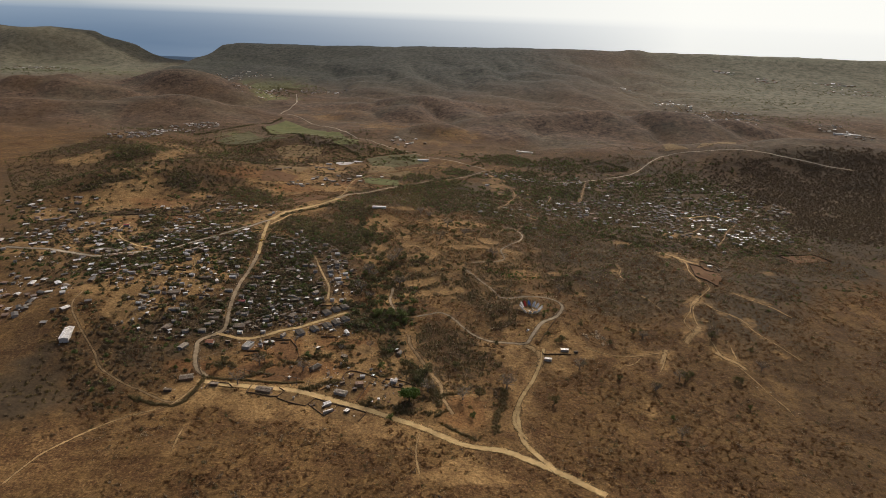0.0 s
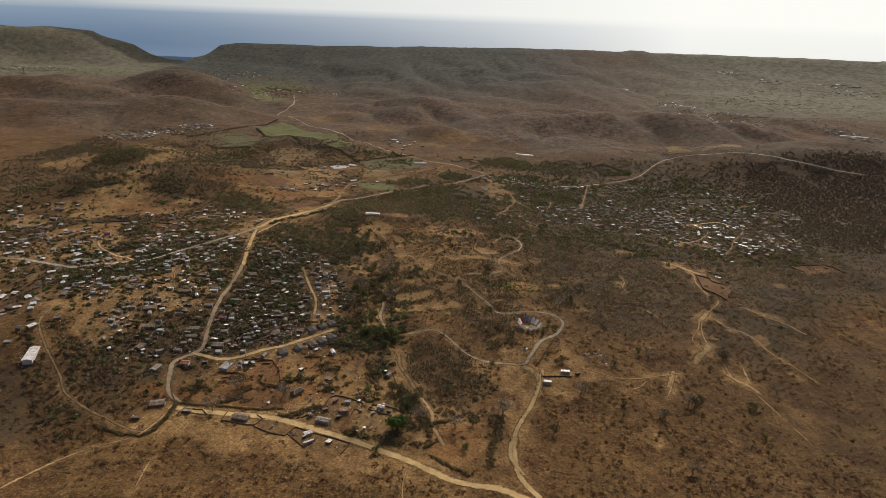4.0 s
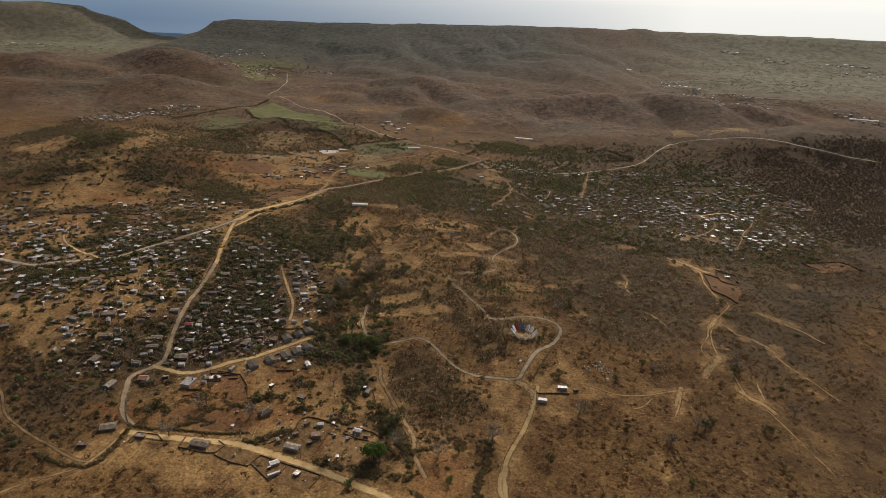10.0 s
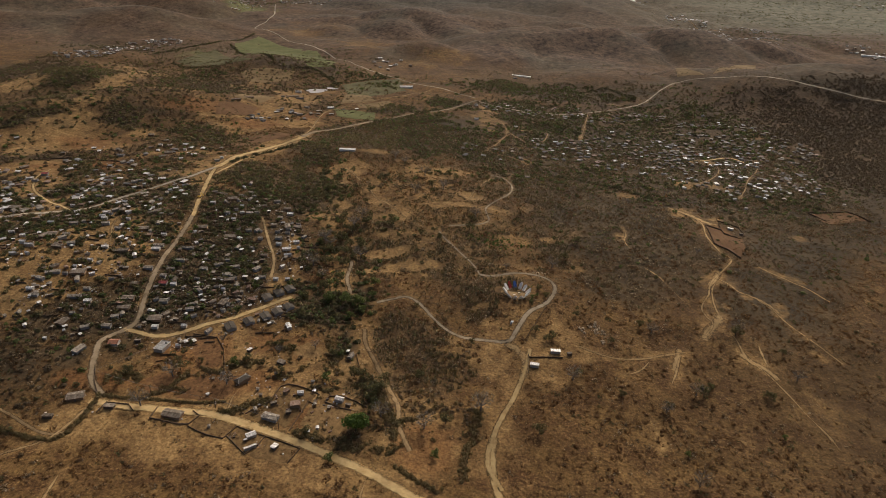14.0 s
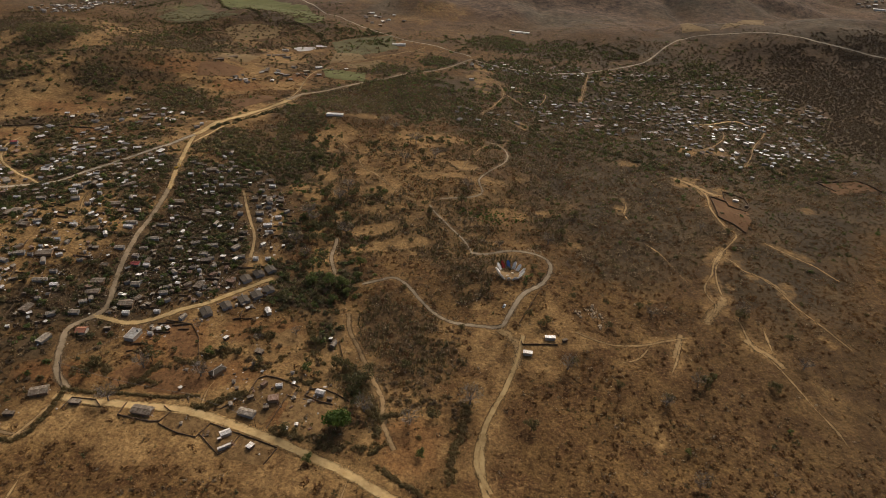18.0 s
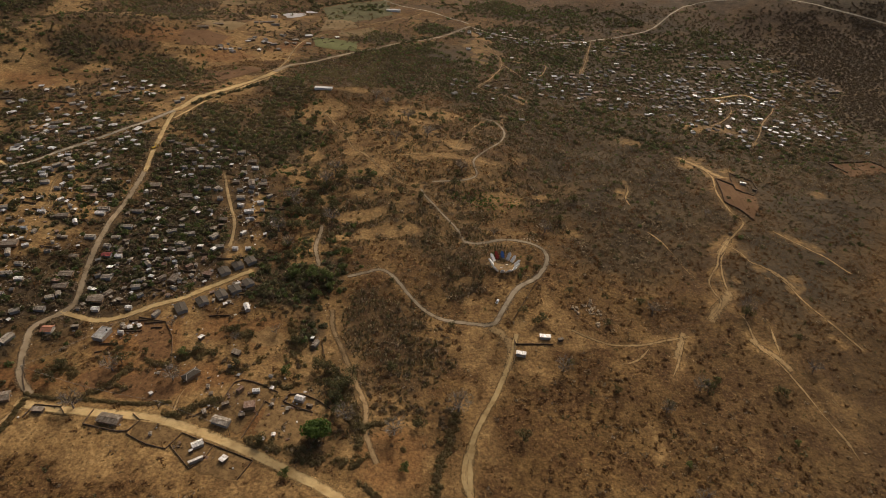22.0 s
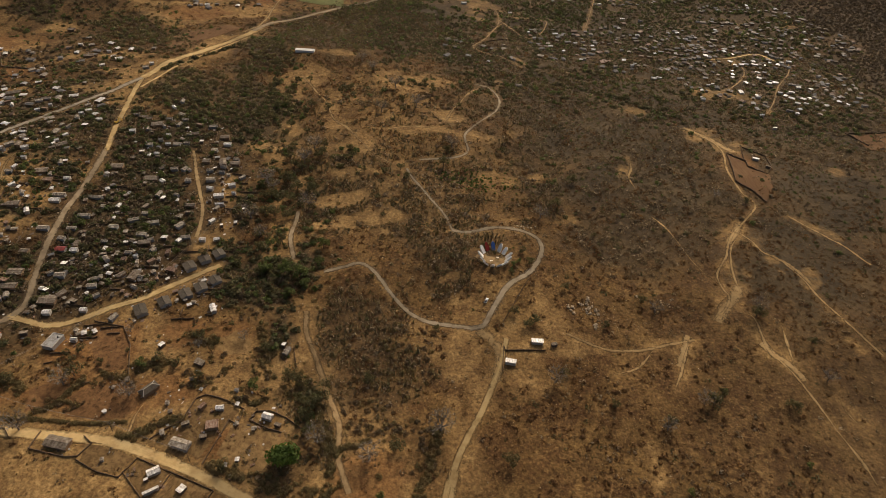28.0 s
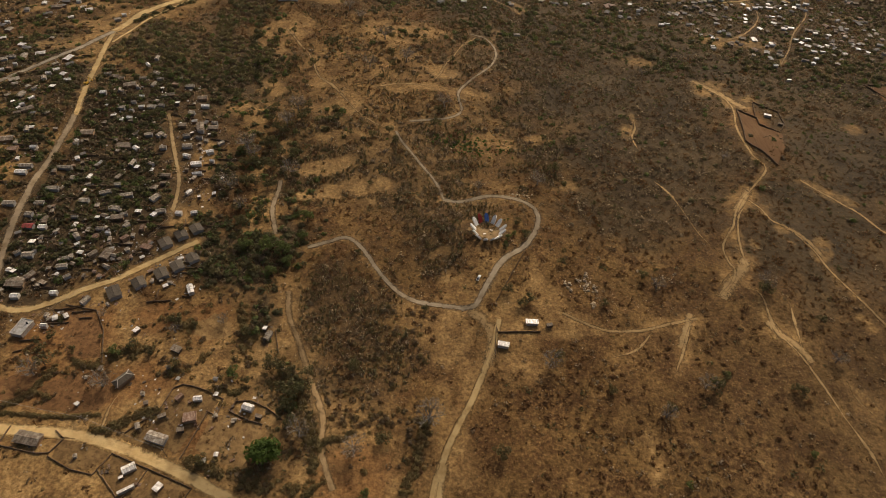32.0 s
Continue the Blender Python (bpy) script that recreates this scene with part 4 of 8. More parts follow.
road("slope_trail", 1.6, [(129, 80), (139, 62), (147, 33), (152, 13), (162, -4)], PATHSOIL, FOOT)
road("slope_trail_top", 1.8, [(131, 171), (131, 153), (125, 135), (127, 115)], PATHSOIL, FOOT)
road("town_loop", 3, [(-9, 664), (14, 608), (20, 547), (2, 479), (-16, 430), (22, 408), (40, 387)], DULL_TRACK, OCHRE, 0.5)
road("town_loop_b", 3, [(21, 555), (62, 503), (92, 580), (60, 588), (31, 582)], DULL_TRACK, OCHRE, 0.5)
road("town_square", 4, [(303, 475), (337, 490), (379, 516), (396, 492)], DIRT, OCHRE, 0.5)
road("knoll_back_path", 3.0, [(213, 242), (224, 225), (229, 197), (219, 152), (219, 113)], PATHSOIL, FOOT)
road("east_verge", 4, [(-350, 222), (-340, 276), (-319, 338), (-291, 400)], DIRT, OCHRE, 0.5)
road("town_lane_a", 3.0, [(420, 504), (396, 443), (359, 385), (334, 335), (311, 296)], DULL_TRACK, OCHRE, 0.5)
road("town_lane_c", 3.0, [(340, 494), (339, 448), (322, 407), (293, 370), (263, 347)], DULL_TRACK, OCHRE, 0.5)
road("town_lane_d", 3, [(196, 775), (166, 644), (146, 565)], DULL_TRACK, OCHRE, 0.5)
road("plateau_road", 5, [(639, 2492), (683, 2427), (735, 2344)], DULL_TRACK, OCHRE, 0.5)
road("plateau_street", 5, [(800, 2365), (792, 2055), (836, 1908), (880, 1795), (960, 1640)], DULL_TRACK, OCHRE, 0.5)
road("loop_road", 2.8, [(-294, -160), (-300, -185), (-316, -188), (-349, -173), (-385, -155), (-402, -135), (-436, -100), (-461, -68), (-465, -42)], DULL_TRACK, OCHRE)
road("slope_path", 2.2, [(-286, -216), (-284, -233), (-279, -257)], PATHSOIL, FOOT)
road("west_track", 3.0, [(-374, -295), (-368, -260), (-343, -216), (-309, -193), (-297, -163)], PATHSOIL, FOOT)
road("foot_path", 1.8, [(-104, -207), (-106, -234), (-100, -267)], PATHSOIL, FOOT)
WASH = "bare ochre soil washed out beside the paths"
road("soil_wash", 10, [(178, -8), (170, -22), (160, -33), (152, -44)], PATHSOIL, WASH, 0.1)
road("soil_wash_low", 7, [(176, -62), (181, -73), (188, -81), (193, -92)], PATHSOIL, WASH, 0.1)
road("soil_wash_west", 6, [(129, -57), (123, -70), (117, -84)], PATHSOIL, WASH, 0.1)
road("soil_wash_top", 8, [(202, 68), (194, 54), (184, 40)], PATHSOIL, WASH, 0.1)
road("soil_wash_east", 5, [(214, 28), (226, 14), (233, -4)], PATHSOIL, WASH, 0.1)
road("soil_wash_plot", 10, [(206, 250), (216, 236), (230, 214), (240, 196)], PATHSOIL, WASH, 0.1)
road("soil_wash_ring", 13, [(-13, 4), (-6, -2), (3, -3), (11, 2)], DULL_TRACK, "trodden earth inside the ring of slabs", 0.1)
road("soil_wash_huts", 9, [(-14, -66), (-4, -72), (2, -86), (-2, -104)], PATHSOIL, WASH, 0.1)
road("house_path", 2.2, [(-209, -163), (-207, -156), (-207, -145), (-205, -138)], PATHSOIL, FOOT)


def road_gap(x, y):
    """Distance from x, y (arrays) to the nearest road's edge."""
    best = np.full(np.shape(x), 1e9)
    for line, width in ROAD_LINES:
        lo, hi = line.min(0) - 25, line.max(0) + 25
        near = (x > lo[0]) & (x < hi[0]) & (y > lo[1]) & (y < hi[1])
        if not near.any():
            continue
        px, py = x[near], y[near]
        d = np.full(len(px), 1e9)
        for k in range(0, len(line), 40):
            seg = line[k:k + 40]
            d = np.minimum(d, np.sqrt((px[:, None] - seg[None, :, 0]) ** 2 + (py[:, None] - seg[None, :, 1]) ** 2).min(1))
        best[near] = np.minimum(best[near], d - width / 2)
    return best


def field(points, material, label, lift=0.45):
    """A worked field: a sheet that follows the ground inside its crooked outline."""
    p = np.array(points, float)
    mid = p.mean(0)
    edge = np.concatenate([np.linspace(a, b, 8, endpoint=False) for a, b in zip(p, np.roll(p, -1, 0))])
    edge = edge + (np.stack([value_noise(edge[:, 0], edge[:, 1], 9, 61), value_noise(edge[:, 0], edge[:, 1], 9, 62)], 1) - 0.5) * 3
    rings = np.stack([mid + (edge - mid) * k for k in np.linspace(0.02, 1.0, 12)], 0)
    z = ground_z(rings[..., 0], rings[..., 1]) + lift + 0.5 * lift * (np.linspace(0, 1, 12)[:, None] < 0.95)
    co = np.concatenate([rings, z[..., None]], -1)
    n, m = co.shape[:2]
    i, j = np.meshgrid(np.arange(n - 1), np.arange(m), indexing="ij")
    a, b = (i * m + j).ravel(), (i * m + (j + 1) % m).ravel()
    tris = np.stack([np.stack([a, a + m, b + m], 1), np.stack([a, b + m, b], 1)], 1).reshape(-1, 3)
    return tagged(joined("field", co.reshape(-1, 3), tris, material, smooth=True), label, "field", kind="structure")


field([(-260, -81), (-241, -84), (-230, -97), (-224, -115), (-240, -117), (-253, -100)], RED_YARD, "bare red-brown yard plot", 0.1)
field([(-249, -135), (-238, -125), (-214, -124), (-208, -141), (-213, -148), (-244, -149)], RED_YARD, "bare red-brown plot between hedges", 0.1)
field([(-273, -135), (-262, -123), (-252, -128), (-255, -142), (-268, -148)], RED_YARD, "bare red-brown plot between hedges", 0.1)
field([(-178, -85), (-170, -77), (-157, -84), (-155, -94), (-168, -99), (-176, -95)], YARD_SOIL, "bare ochre plot among trees", 0.1)
field([(-152, -147), (-141, -145), (-126, -150), (-122, -156), (-128, -173), (-142, -173), (-155, -164)], YARD_SOIL, "trodden ochre yard behind a fence", 0.1)
field([(-198, -179), (-194, -172), (-176, -177), (-179, -187), (-184, -193), (-190, -187)], YARD_SOIL, "trodden ochre yard behind a fence", 0.1)
field([(-173, -179), (-152, -186), (-156, -199), (-177, -198), (-182, -194), (-177, -187)], YARD_SOIL, "trodden ochre yard behind a fence", 0.1)
field([(-192, -159), (-179, -148), (-176, -134), (-164, -131), (-151, -137), (-151, -145), (-158, -155), (-163, -168), (-184, -162)], YARD_SOIL, "trodden ochre yard behind a fence", 0.1)
field([(-228, -162), (-219, -162), (-197, -170), (-201, -179), (-214, -178), (-226, -173)], YARD_SOIL, "trodden ochre strip beside the road", 0.1)
field([(-446, 484), (-402, 508), (-399, 556), (-428, 560), (-458, 538)], PLOUGHED, "red-brown ploughed field beside sheds")
field([(-456, 578), (-430, 590), (-402, 584), (-396, 640), (-424, 652), (-448, 642)], STUBBLE, "tan stubble field on a terrace")
field([(230, 189), (241, 175), (241, 161), (258, 151), (250, 126), (237, 103), (230, 119), (221, 134), (226, 158)], PLOUGHED, "small walled ploughed plot")
field([(386, 255), (433, 266), (445, 240), (386, 222)], PLOUGHED, "brown walled field below the town")
field([(-683, 1275), (-659, 1409), (-445, 1213), (-349, 979), (-356, 927), (-396, 912), (-661, 1209)], GREEN_CROP, "bright green crop field in the valley")
field([(-720, 980), (-699, 1171), (-520, 925), (-594, 908), (-675, 936)], DULL_CROP, "dull green field edged by hedges")
field([(-533, 869), (-508, 883), (-418, 879), (-417, 821), (-480, 788), (-512, 813)], STUBBLE, "tan stubble field")
field([(-392, 376), (-330, 436), (-310, 429), (-365, 329)], PLOUGHED, "red-brown ploughed field")
field([(-304, 804), (-197, 898), (-171, 788), (-231, 709), (-276, 713)], DULL_CROP, "dark green crop field by the river")
field([(-280, 712), (-237, 725), (-220, 681), (-277, 636)], STUBBLE, "tan stubble field")
field([(-283, 610), (-208, 597), (-201, 538), (-266, 558)], GREEN_CROP, "green crop field beside the road")
field([(-250, 645), (-191, 689), (-197, 615), (-240, 625)], STUBBLE, "tan stubble field")
field([(514, 1011), (663, 1268), (727, 1282), (643, 1075)], STUBBLE, "tan stubble field on the hillside")
field([(481, 1222), (477, 1062), (496, 1006), (441, 1026)], STUBBLE, "tan stubble field on the hillside")

# trodden verges beside the roads belong to the bare soil
verge = 0.8 * np.exp(-np.clip(road_gap(MX, MY), 0, 60) / 3.5) * step(0.3, 0.6, value_noise(MX, MY, 24, 33))
soils = np.maximum(0.95 * blots(MX, MY, BARE_NEAR + BARE_VILLAGE, 21), 0.8 * blots(MX, MY, BARE_FAR, 21) * step(1100, 700, MY))
soils = np.maximum(soils, np.maximum(0.95 * blots(MX, MY, KNOLL_SOIL + YARD_SOILS + WEST_SOILS + EAST_SOILS, 41, 0.5), 0.6 * blots(MX, MY, SANDY, 43, 0.6)))
soils = np.maximum(np.maximum(np.maximum(soils * (1 - 0.6 * CLOSED), 1.25 * blots(MX, MY, WEST_SOILS, 41, 0.5) * (1 - 0.3 * CLOSED)), 0.9 * blots(MX, MY, EAST_SOILS, 41, 0.5)), 0.62 * blots(MX, MY, STRAW_HILLS, 45, 0.6))
paint(ground, "bare", np.maximum(soils, verge))


# ================= building kit =================

def part(name, bm, material, parent, label=""):
    """Links a bmesh as one mesh object under a thing or a part."""
    me = bpy.data.meshes.new(name)
    bmesh.ops.recalc_face_normals(bm, faces=bm.faces)
    bm.to_mesh(me)
    bm.free()
    me.materials.append(material)
    ob = new(name, me)
    ob.parent = parent
    return tagged(ob, label)


def solid(*shapes):
    """One bmesh out of slabs: each a list of 8 corners, the lower four first, both rounds the same way."""
    bm = bmesh.new()
    for corners in shapes:
        v = [bm.verts.new(c) for c in corners]
        for a in ((3, 2, 1, 0), (4, 5, 6, 7), (0, 1, 5, 4), (1, 2, 6, 5), (2, 3, 7, 6), (3, 0, 4, 7)):
            bm.faces.new([v[k] for k in a])
    return bm


def block(x0, x1, y0, y1, z0, z1):
    return [(x, y, z) for z in (z0, z1) for x, y in ((x0, y0), (x1, y0), (x1, y1), (x0, y1))]


def ribbed(length, x_pairs, ribs, over=0.35, thick=0.06):
    """Sheet roof slopes: each pair is ((x, z), (x, z)) from eave to ridge. The sheets lap and end unevenly at the eave."""
    bm = bmesh.new()
    for (xa, za), (xb, zb) in x_pairs:
        rows = []
        for k in range(ribs * 2 + 1):
            y = -length / 2 - over + (length + 2 * over) * k / (ribs * 2)
            up, slip = 0.06 * (k % 2), 0.09 * (((k // 2) * 5) % 3 - 1)
            x0 = xa + slip * (1 if xa > xb else -1)
            rows.append([bm.verts.new(p) for p in ((x0, y, za + up), (xb, y, zb + up), (xb, y, zb + up - thick), (x0, y, za + up - thick))])
        for a, b in zip(rows, rows[1:]):
            for q in range(4):
                bm.faces.new((a[q], a[(q + 1) % 4], b[(q + 1) % 4], b[q]))
        bm.faces.new(rows[0][::-1])
        bm.faces.new(rows[-1])
    return bm


def house(kind, length, width, height, roof, wall, roof_label, label, ribs=9, rise=0.6):
    """A one-storey house along y. kind: gable, shed, flat or pyramid."""
    ob = tagged(new("house"), label, "house", "houses of the settlement")
    hx, hy = width / 2, length / 2
    bm = solid(block(-hx, hx, -hy, hy, -1.2, height))
    if kind == "gable":
        a = [bm.verts.new(p) for p in ((-hx, -hy, height), (hx, -hy, height), (0, -hy, height + rise))]
        b = [bm.verts.new(p) for p in ((-hx, hy, height), (hx, hy, height), (0, hy, height + rise))]
        bm.faces.new(a), bm.faces.new(b)
        for i, j in ((1, 2), (2, 0)):
            bm.faces.new((a[i], a[j], b[j], b[i]))
    part("wall", bm, wall, ob)
    out = 0.45
    drop = out * rise / hx
    if kind == "gable":
        for s in (-1, 1):
            part("roof", ribbed(length, [((s * (hx + out), height - drop + 0.08), (s * 0.02, height + rise + 0.08))], ribs), roof, ob, roof_label)
        part("ridge_cap", solid([(x, y, z) for z, w in ((height + rise + 0.10, 0.28), (height + rise + 0.22, 0.06)) for x, y in
                                 ((-w, -hy - 0.4), (w, -hy - 0.4), (w, hy + 0.4), (-w, hy + 0.4))]), roof, ob)
    elif kind == "shed":
        part("roof", ribbed(length, [((-hx - out, height + 0.05), (hx + out, height + rise))], ribs), roof, ob, roof_label)
        part("gable_wall", solid([(-hx, -hy, height), (hx, -hy, height), (hx, hy, height), (-hx, hy, height),
                                  (-hx, -hy, height + 0.02), (hx, -hy, height + rise - 0.2), (hx, hy, height + rise - 0.2), (-hx, hy, height + 0.02)]), wall, ob)
    elif kind == "flat":
        part("roof", solid(block(-hx - 0.3, hx + 0.3, -hy - 0.3, hy + 0.3, height + 0.004, height + 0.18)), roof, ob, roof_label)
        for x0, x1, y0, y1 in ((-hx - 0.3, hx + 0.3, -hy - 0.3, -hy), (-hx - 0.3, hx + 0.3, hy, hy + 0.3), (-hx - 0.3, -hx, -hy, hy), (hx, hx + 0.3, -hy, hy)):
            part("parapet", solid(block(x0, x1, y0, y1, height + 0.184, height + 0.5)), wall, ob)
        part("water_tank", tube(0.55, 0.5, 1.1, (hx * 0.5, hy * 0.5, height + 0.184)), RUBBER, ob, "black plastic water tank")
    else:
        tip = height + rise + 0.4
        for x, y in ((-1, 0), (1, 0), (0, -1), (0, 1)):
            a = (hx + out) * x - (hx + out) * y, (hy + out) * y + (hy + out) * x
            b = (hx + out) * x + (hx + out) * y, (hy + out) * y - (hy + out) * x
            top = [(q[0], q[1], height) for q in (a, b)] + [(0.05 * x, 0.05 * y, tip)]
            bm = bmesh.new()
            up = [bm.verts.new((p[0], p[1], p[2] + 0.08)) for p in top]
            low = [bm.verts.new(p) for p in top]
            bm.faces.new(up), bm.faces.new(low[::-1])
            for k in range(3):
                bm.faces.new((up[k], low[k], low[(k + 1) % 3], up[(k + 1) % 3]))
            part("roof", bm, roof, ob, roof_label)
    part("door", solid(block(-hx - 0.05, -hx + 0.04, -0.5, 0.5, 0.0, min(2.05, height - 0.2))), DOOR_PAINT, ob, "dark wooden door")
    for y in (-hy * 0.6, hy * 0.6):
        part("window", solid(block(-hx - 0.04, -hx + 0.04, y - 0.5, y + 0.5, 1.0, min(1.9, height - 0.25))), DARK_GLASS, ob, "small dark window")
    return ob


def tube(r0, r1, height, at=(0, 0, 0), sides=10):
    bm = bmesh.new()
    bmesh.ops.create_cone(bm, cap_ends=True, segments=sides, radius1=r0, radius2=r1, depth=height,
                          matrix=Matrix.Translation((at[0], at[1], at[2] + height / 2)))
    return bm


KINDS = {
    "g": house("gable", 9.0, 6.0, 2.5, SHEET, BLOCK, "grey corrugated sheets", "grey block house under a grey corrugated roof"),
    "d": house("gable", 8.0, 5.4, 2.3, SHEET_DARK, ADOBE, "weathered dark sheets", "adobe house under a dark weathered sheet roof"),
    "w": house("gable", 9.6, 5.6, 2.6, SHEET_WHITE, PLASTER, "pale bright sheets", "plastered house under a bright pale sheet roof"),
    "r": house("shed", 8.0, 5.6, 2.2, SHEET_RUST, ADOBE, "rusty patched sheets", "adobe house under a rusty lean-to sheet roof", rise=0.8),
    "R": house("gable", 8.4, 6.2, 2.5, SHEET_RED, BLOCK, "red painted sheets", "block house under a red painted sheet roof"),
    "t": house("gable", 9.0, 7.0, 2.5, TILE_ROOF, PLASTER, "terracotta tiles", "plastered house under a terracotta tile roof", 14, 1.0),
    "k": house("gable", 8.6, 7.4, 2.4, TAR_ROOF, BLOCK, "dark grey tarred sheets", "one of a row of block houses with dark roofs", 6, 0.8),
    "c": house("flat", 12.0, 8.4, 3.0, CONCRETE, PLASTER, "bare concrete slab", "flat-roofed concrete house with a water tank"),
    "p": house("pyramid", 7.0, 6.6, 2.4, SHEET, BLOCK, "grey hipped sheets", "small block house under a hipped sheet roof"),
    "s": house("shed", 4.6, 4.0, 2.1, SHEET_WHITE, WOOD, "pale sheet roof", "small wooden shed under a pale sheet roof", 5, 0.5),
    "m": house("shed", 4.4, 3.6, 2.0, SHEET_DARK, WOOD, "dark sheet roof", "small wooden shed under a dark sheet roof", 5, 0.5),
    "b": house("gable", 14.0, 8.0, 3.2, SHEET_WHITE, WHITE_PAINT, "large pale sheets", "long whitewashed building under a pale roof", 12, 0.8),
}
KINDS["h"] = house("shed", 9.0, 5.2, 2.4, SHEET_WHITE, PLASTER, "bright white sheets", "small plastered hut under a bright white roof", 9, 0.3)
KINDS["l"] = house("shed", 26.0, 7.0, 2.1, WHITE_PAINT, WHITE_PAINT, "bright white roof", "long low whitewashed building with a bright roof", 12, 0.3)


def hipped_house():
    """A long adobe house under a dark hipped roof whose ridge and hips are capped in pale mortar."""
    ob = tagged(new("house"), "adobe house under a dark hipped roof with pale ridges", "house", "houses of the settlement")
    hx, hy, h, rise = 3.0, 5.6, 2.6, 1.7
    part("wall", solid(block(-hx, hx, -hy, hy, -1.2, h)), ADOBE, ob)
    ends, eave = ((0, -hy + 2.6, h + rise), (0, hy - 2.6, h + rise)), ((-hx - 0.5, -hy - 0.5, h - 0.1), (hx + 0.5, -hy - 0.5, h - 0.1), (hx + 0.5, hy + 0.5, h - 0.1), (-hx - 0.5, hy + 0.5, h - 0.1))
    for ring in ((eave[0], eave[1], ends[0]), (eave[1], eave[2], ends[1], ends[0]), (eave[2], eave[3], ends[1]), (eave[3], eave[0], ends[0], ends[1])):
        bm = bmesh.new()
        up, low = [bm.verts.new((x, y, z + 0.16)) for x, y, z in ring], [bm.verts.new(p) for p in ring]
        bm.faces.new(up), bm.faces.new(low[::-1])
        for k in range(len(ring)):
            bm.faces.new((up[k], low[k], low[(k + 1) % len(ring)], up[(k + 1) % len(ring)]))
        part("roof", bm, TAR_ROOF, ob, "dark tarred roof slope")
    for a, b in ((ends[0], ends[1]), (eave[0], ends[0]), (eave[1], ends[0]), (eave[2], ends[1]), (eave[3], ends[1])):
        a, b = Vector(a), Vector(b)
        side = (b - a).cross(Vector((0, 0, 1))).normalized() * 0.24
        part("ridge_cap", solid([tuple(p + o + Vector((0, 0, z))) for z, w in ((0.12, 1.0), (0.30, 0.5)) for p, o in ((a, -side * w), (a, side * w), (b, side * w), (b, -side * w))]), PLASTER, ob, "pale mortar ridge")
    part("door", solid(block(-hx - 0.05, -hx + 0.04, -0.5, 0.5, 0.0, 2.05)), DOOR_PAINT, ob, "dark wooden door")
    for y in (-3.4, 3.0):
        part("window", solid(block(-hx - 0.04, -hx + 0.04, y - 0.5, y + 0.5, 1.0, 1.9)), DARK_GLASS, ob, "small dark window")
    return ob


KINDS["q"] = hipped_house()
FIRST = {}
HOUSE_SPOTS = []


def put_house(kind, x, y, turn, size=(1.0, 1.0), overall=0.78):
    """turn: bearing of the ridge in degrees, 0 along x."""
    size = (size[0] * overall, size[1] * overall)
    if any((x - a) ** 2 + (y - b) ** 2 < (r + 3.2 * max(size)) ** 2 for a, b, r in HOUSE_SPOTS):
        return None
    z = float(min(ground_z(x + dx, y + dy) for dx in (-2.5, 2.5) for dy in (-2.5, 2.5))) + 0.12
    m = pose(x, y, z, 0, 0, turn - 90) @ Matrix.Diagonal((size[0], size[1], 1.0, 1.0))
    HOUSE_SPOTS.append((x, y, 3.2 * max(size)))
    if kind not in FIRST:
        FIRST[kind] = True
        KINDS[kind].matrix_basis = m
        return KINDS[kind]
    return copy_thing(KINDS[kind], m)


# ---- houses that stand out, quarter by quarter: kind, x, y, turn, width and length factors ----
MAIN_STREET = (
    ("w", -408, 87, 8, 1, 1.2), ("w", -404, 71, 5, 1, .9), ("g", -398, 61, 20, 1, 1), ("w", -386, 88, 15, .9, .9), ("w", -381, 72, 0, .7, .6),
    ("g", -382, 52, 10, .8, .7), ("d", -360, 58, 15, 1, 1), ("r", -351, 48, 5, 1.1, 1), ("g", -334, 32, 6, .9, 1.3), ("d", -335, 22, 6, 1, 1),
    ("g", -327, -6, 6, 1, 1.1), ("g", -307, 13, 6, .9, 1.2), ("g", -309, -2, 6, .8, .9), ("g", -309, 36, 2, .8, 1.5), ("d", -311, 79, 8, 1, 1),
)
UPPER_VILLAGE = (
    ("w", -354, 144, 15, .9, .8), ("s", -361, 132, 0, 1, 1), ("g", -424, 173, 25, 1, .9), ("d", -464, 197, 30, 1, 1.3), ("w", -318, 129, 10, .9, .8),
    ("g", -298, 114, 0, 1, .8), ("g", -277, 121, 0, 1, .9), ("d", -303, 146, 20, 1, 1), ("g", -244, 119, 0, 1, .7), ("g", -259, 87, 70, .9, .8),
    ("g", -234, 76, 10, 1, 1.0), ("w", -221, 56, 16, 1, 1.25), ("w", -217, 45, 12, .6, 1.1), ("w", -217, 25, 60, .7, .8), ("g", -273, 17, 25, .9, 1.1),
)
LOWER_VILLAGE = (
    ("g", -238, 16, 60, 1.1, 1.0), ("g", -257, 17, 20, .9, .8), ("d", -280, 70, 5, 1, 1.1), ("s", -262, 47, 80, 1, 1), ("m", -271, 35, 70, 1, 1.3),
    ("g", -283, 6, 5, 1, .9), ("g", -257, 157, 10, 1, 1), ("g", -311, -13, 0, .9, .7), ("R", -307, -23, 4, 1, 1.05), ("w", -298.5, -22, 4, .95, .8),
    ("g", -297, -46, 8, 1.05, .95), ("d", -295, -67, 5, 1.2, 1.1), ("t", -312, -100, 5, 1, .9),
)
LANE_SIDE = (
    ("c", -276, -99, 80, 1.0, 1.05), ("w", -270, -72, 5, .75, .7), 
    ("d", -250, -39, 80, 1, .9), ("d", -325, -48, 5, 1, 1), ("d", -323, -60, 5, .9, 1), ("s", -244, 1, 0, 1, 1.1), ("g", -247, -13, 70, .8, .6),
    ("w", -233, -1, 70, .9, .6), ("w", -217, 3, 0, .8, .7), ("w", -207, 5, 15, .7, .7),
)
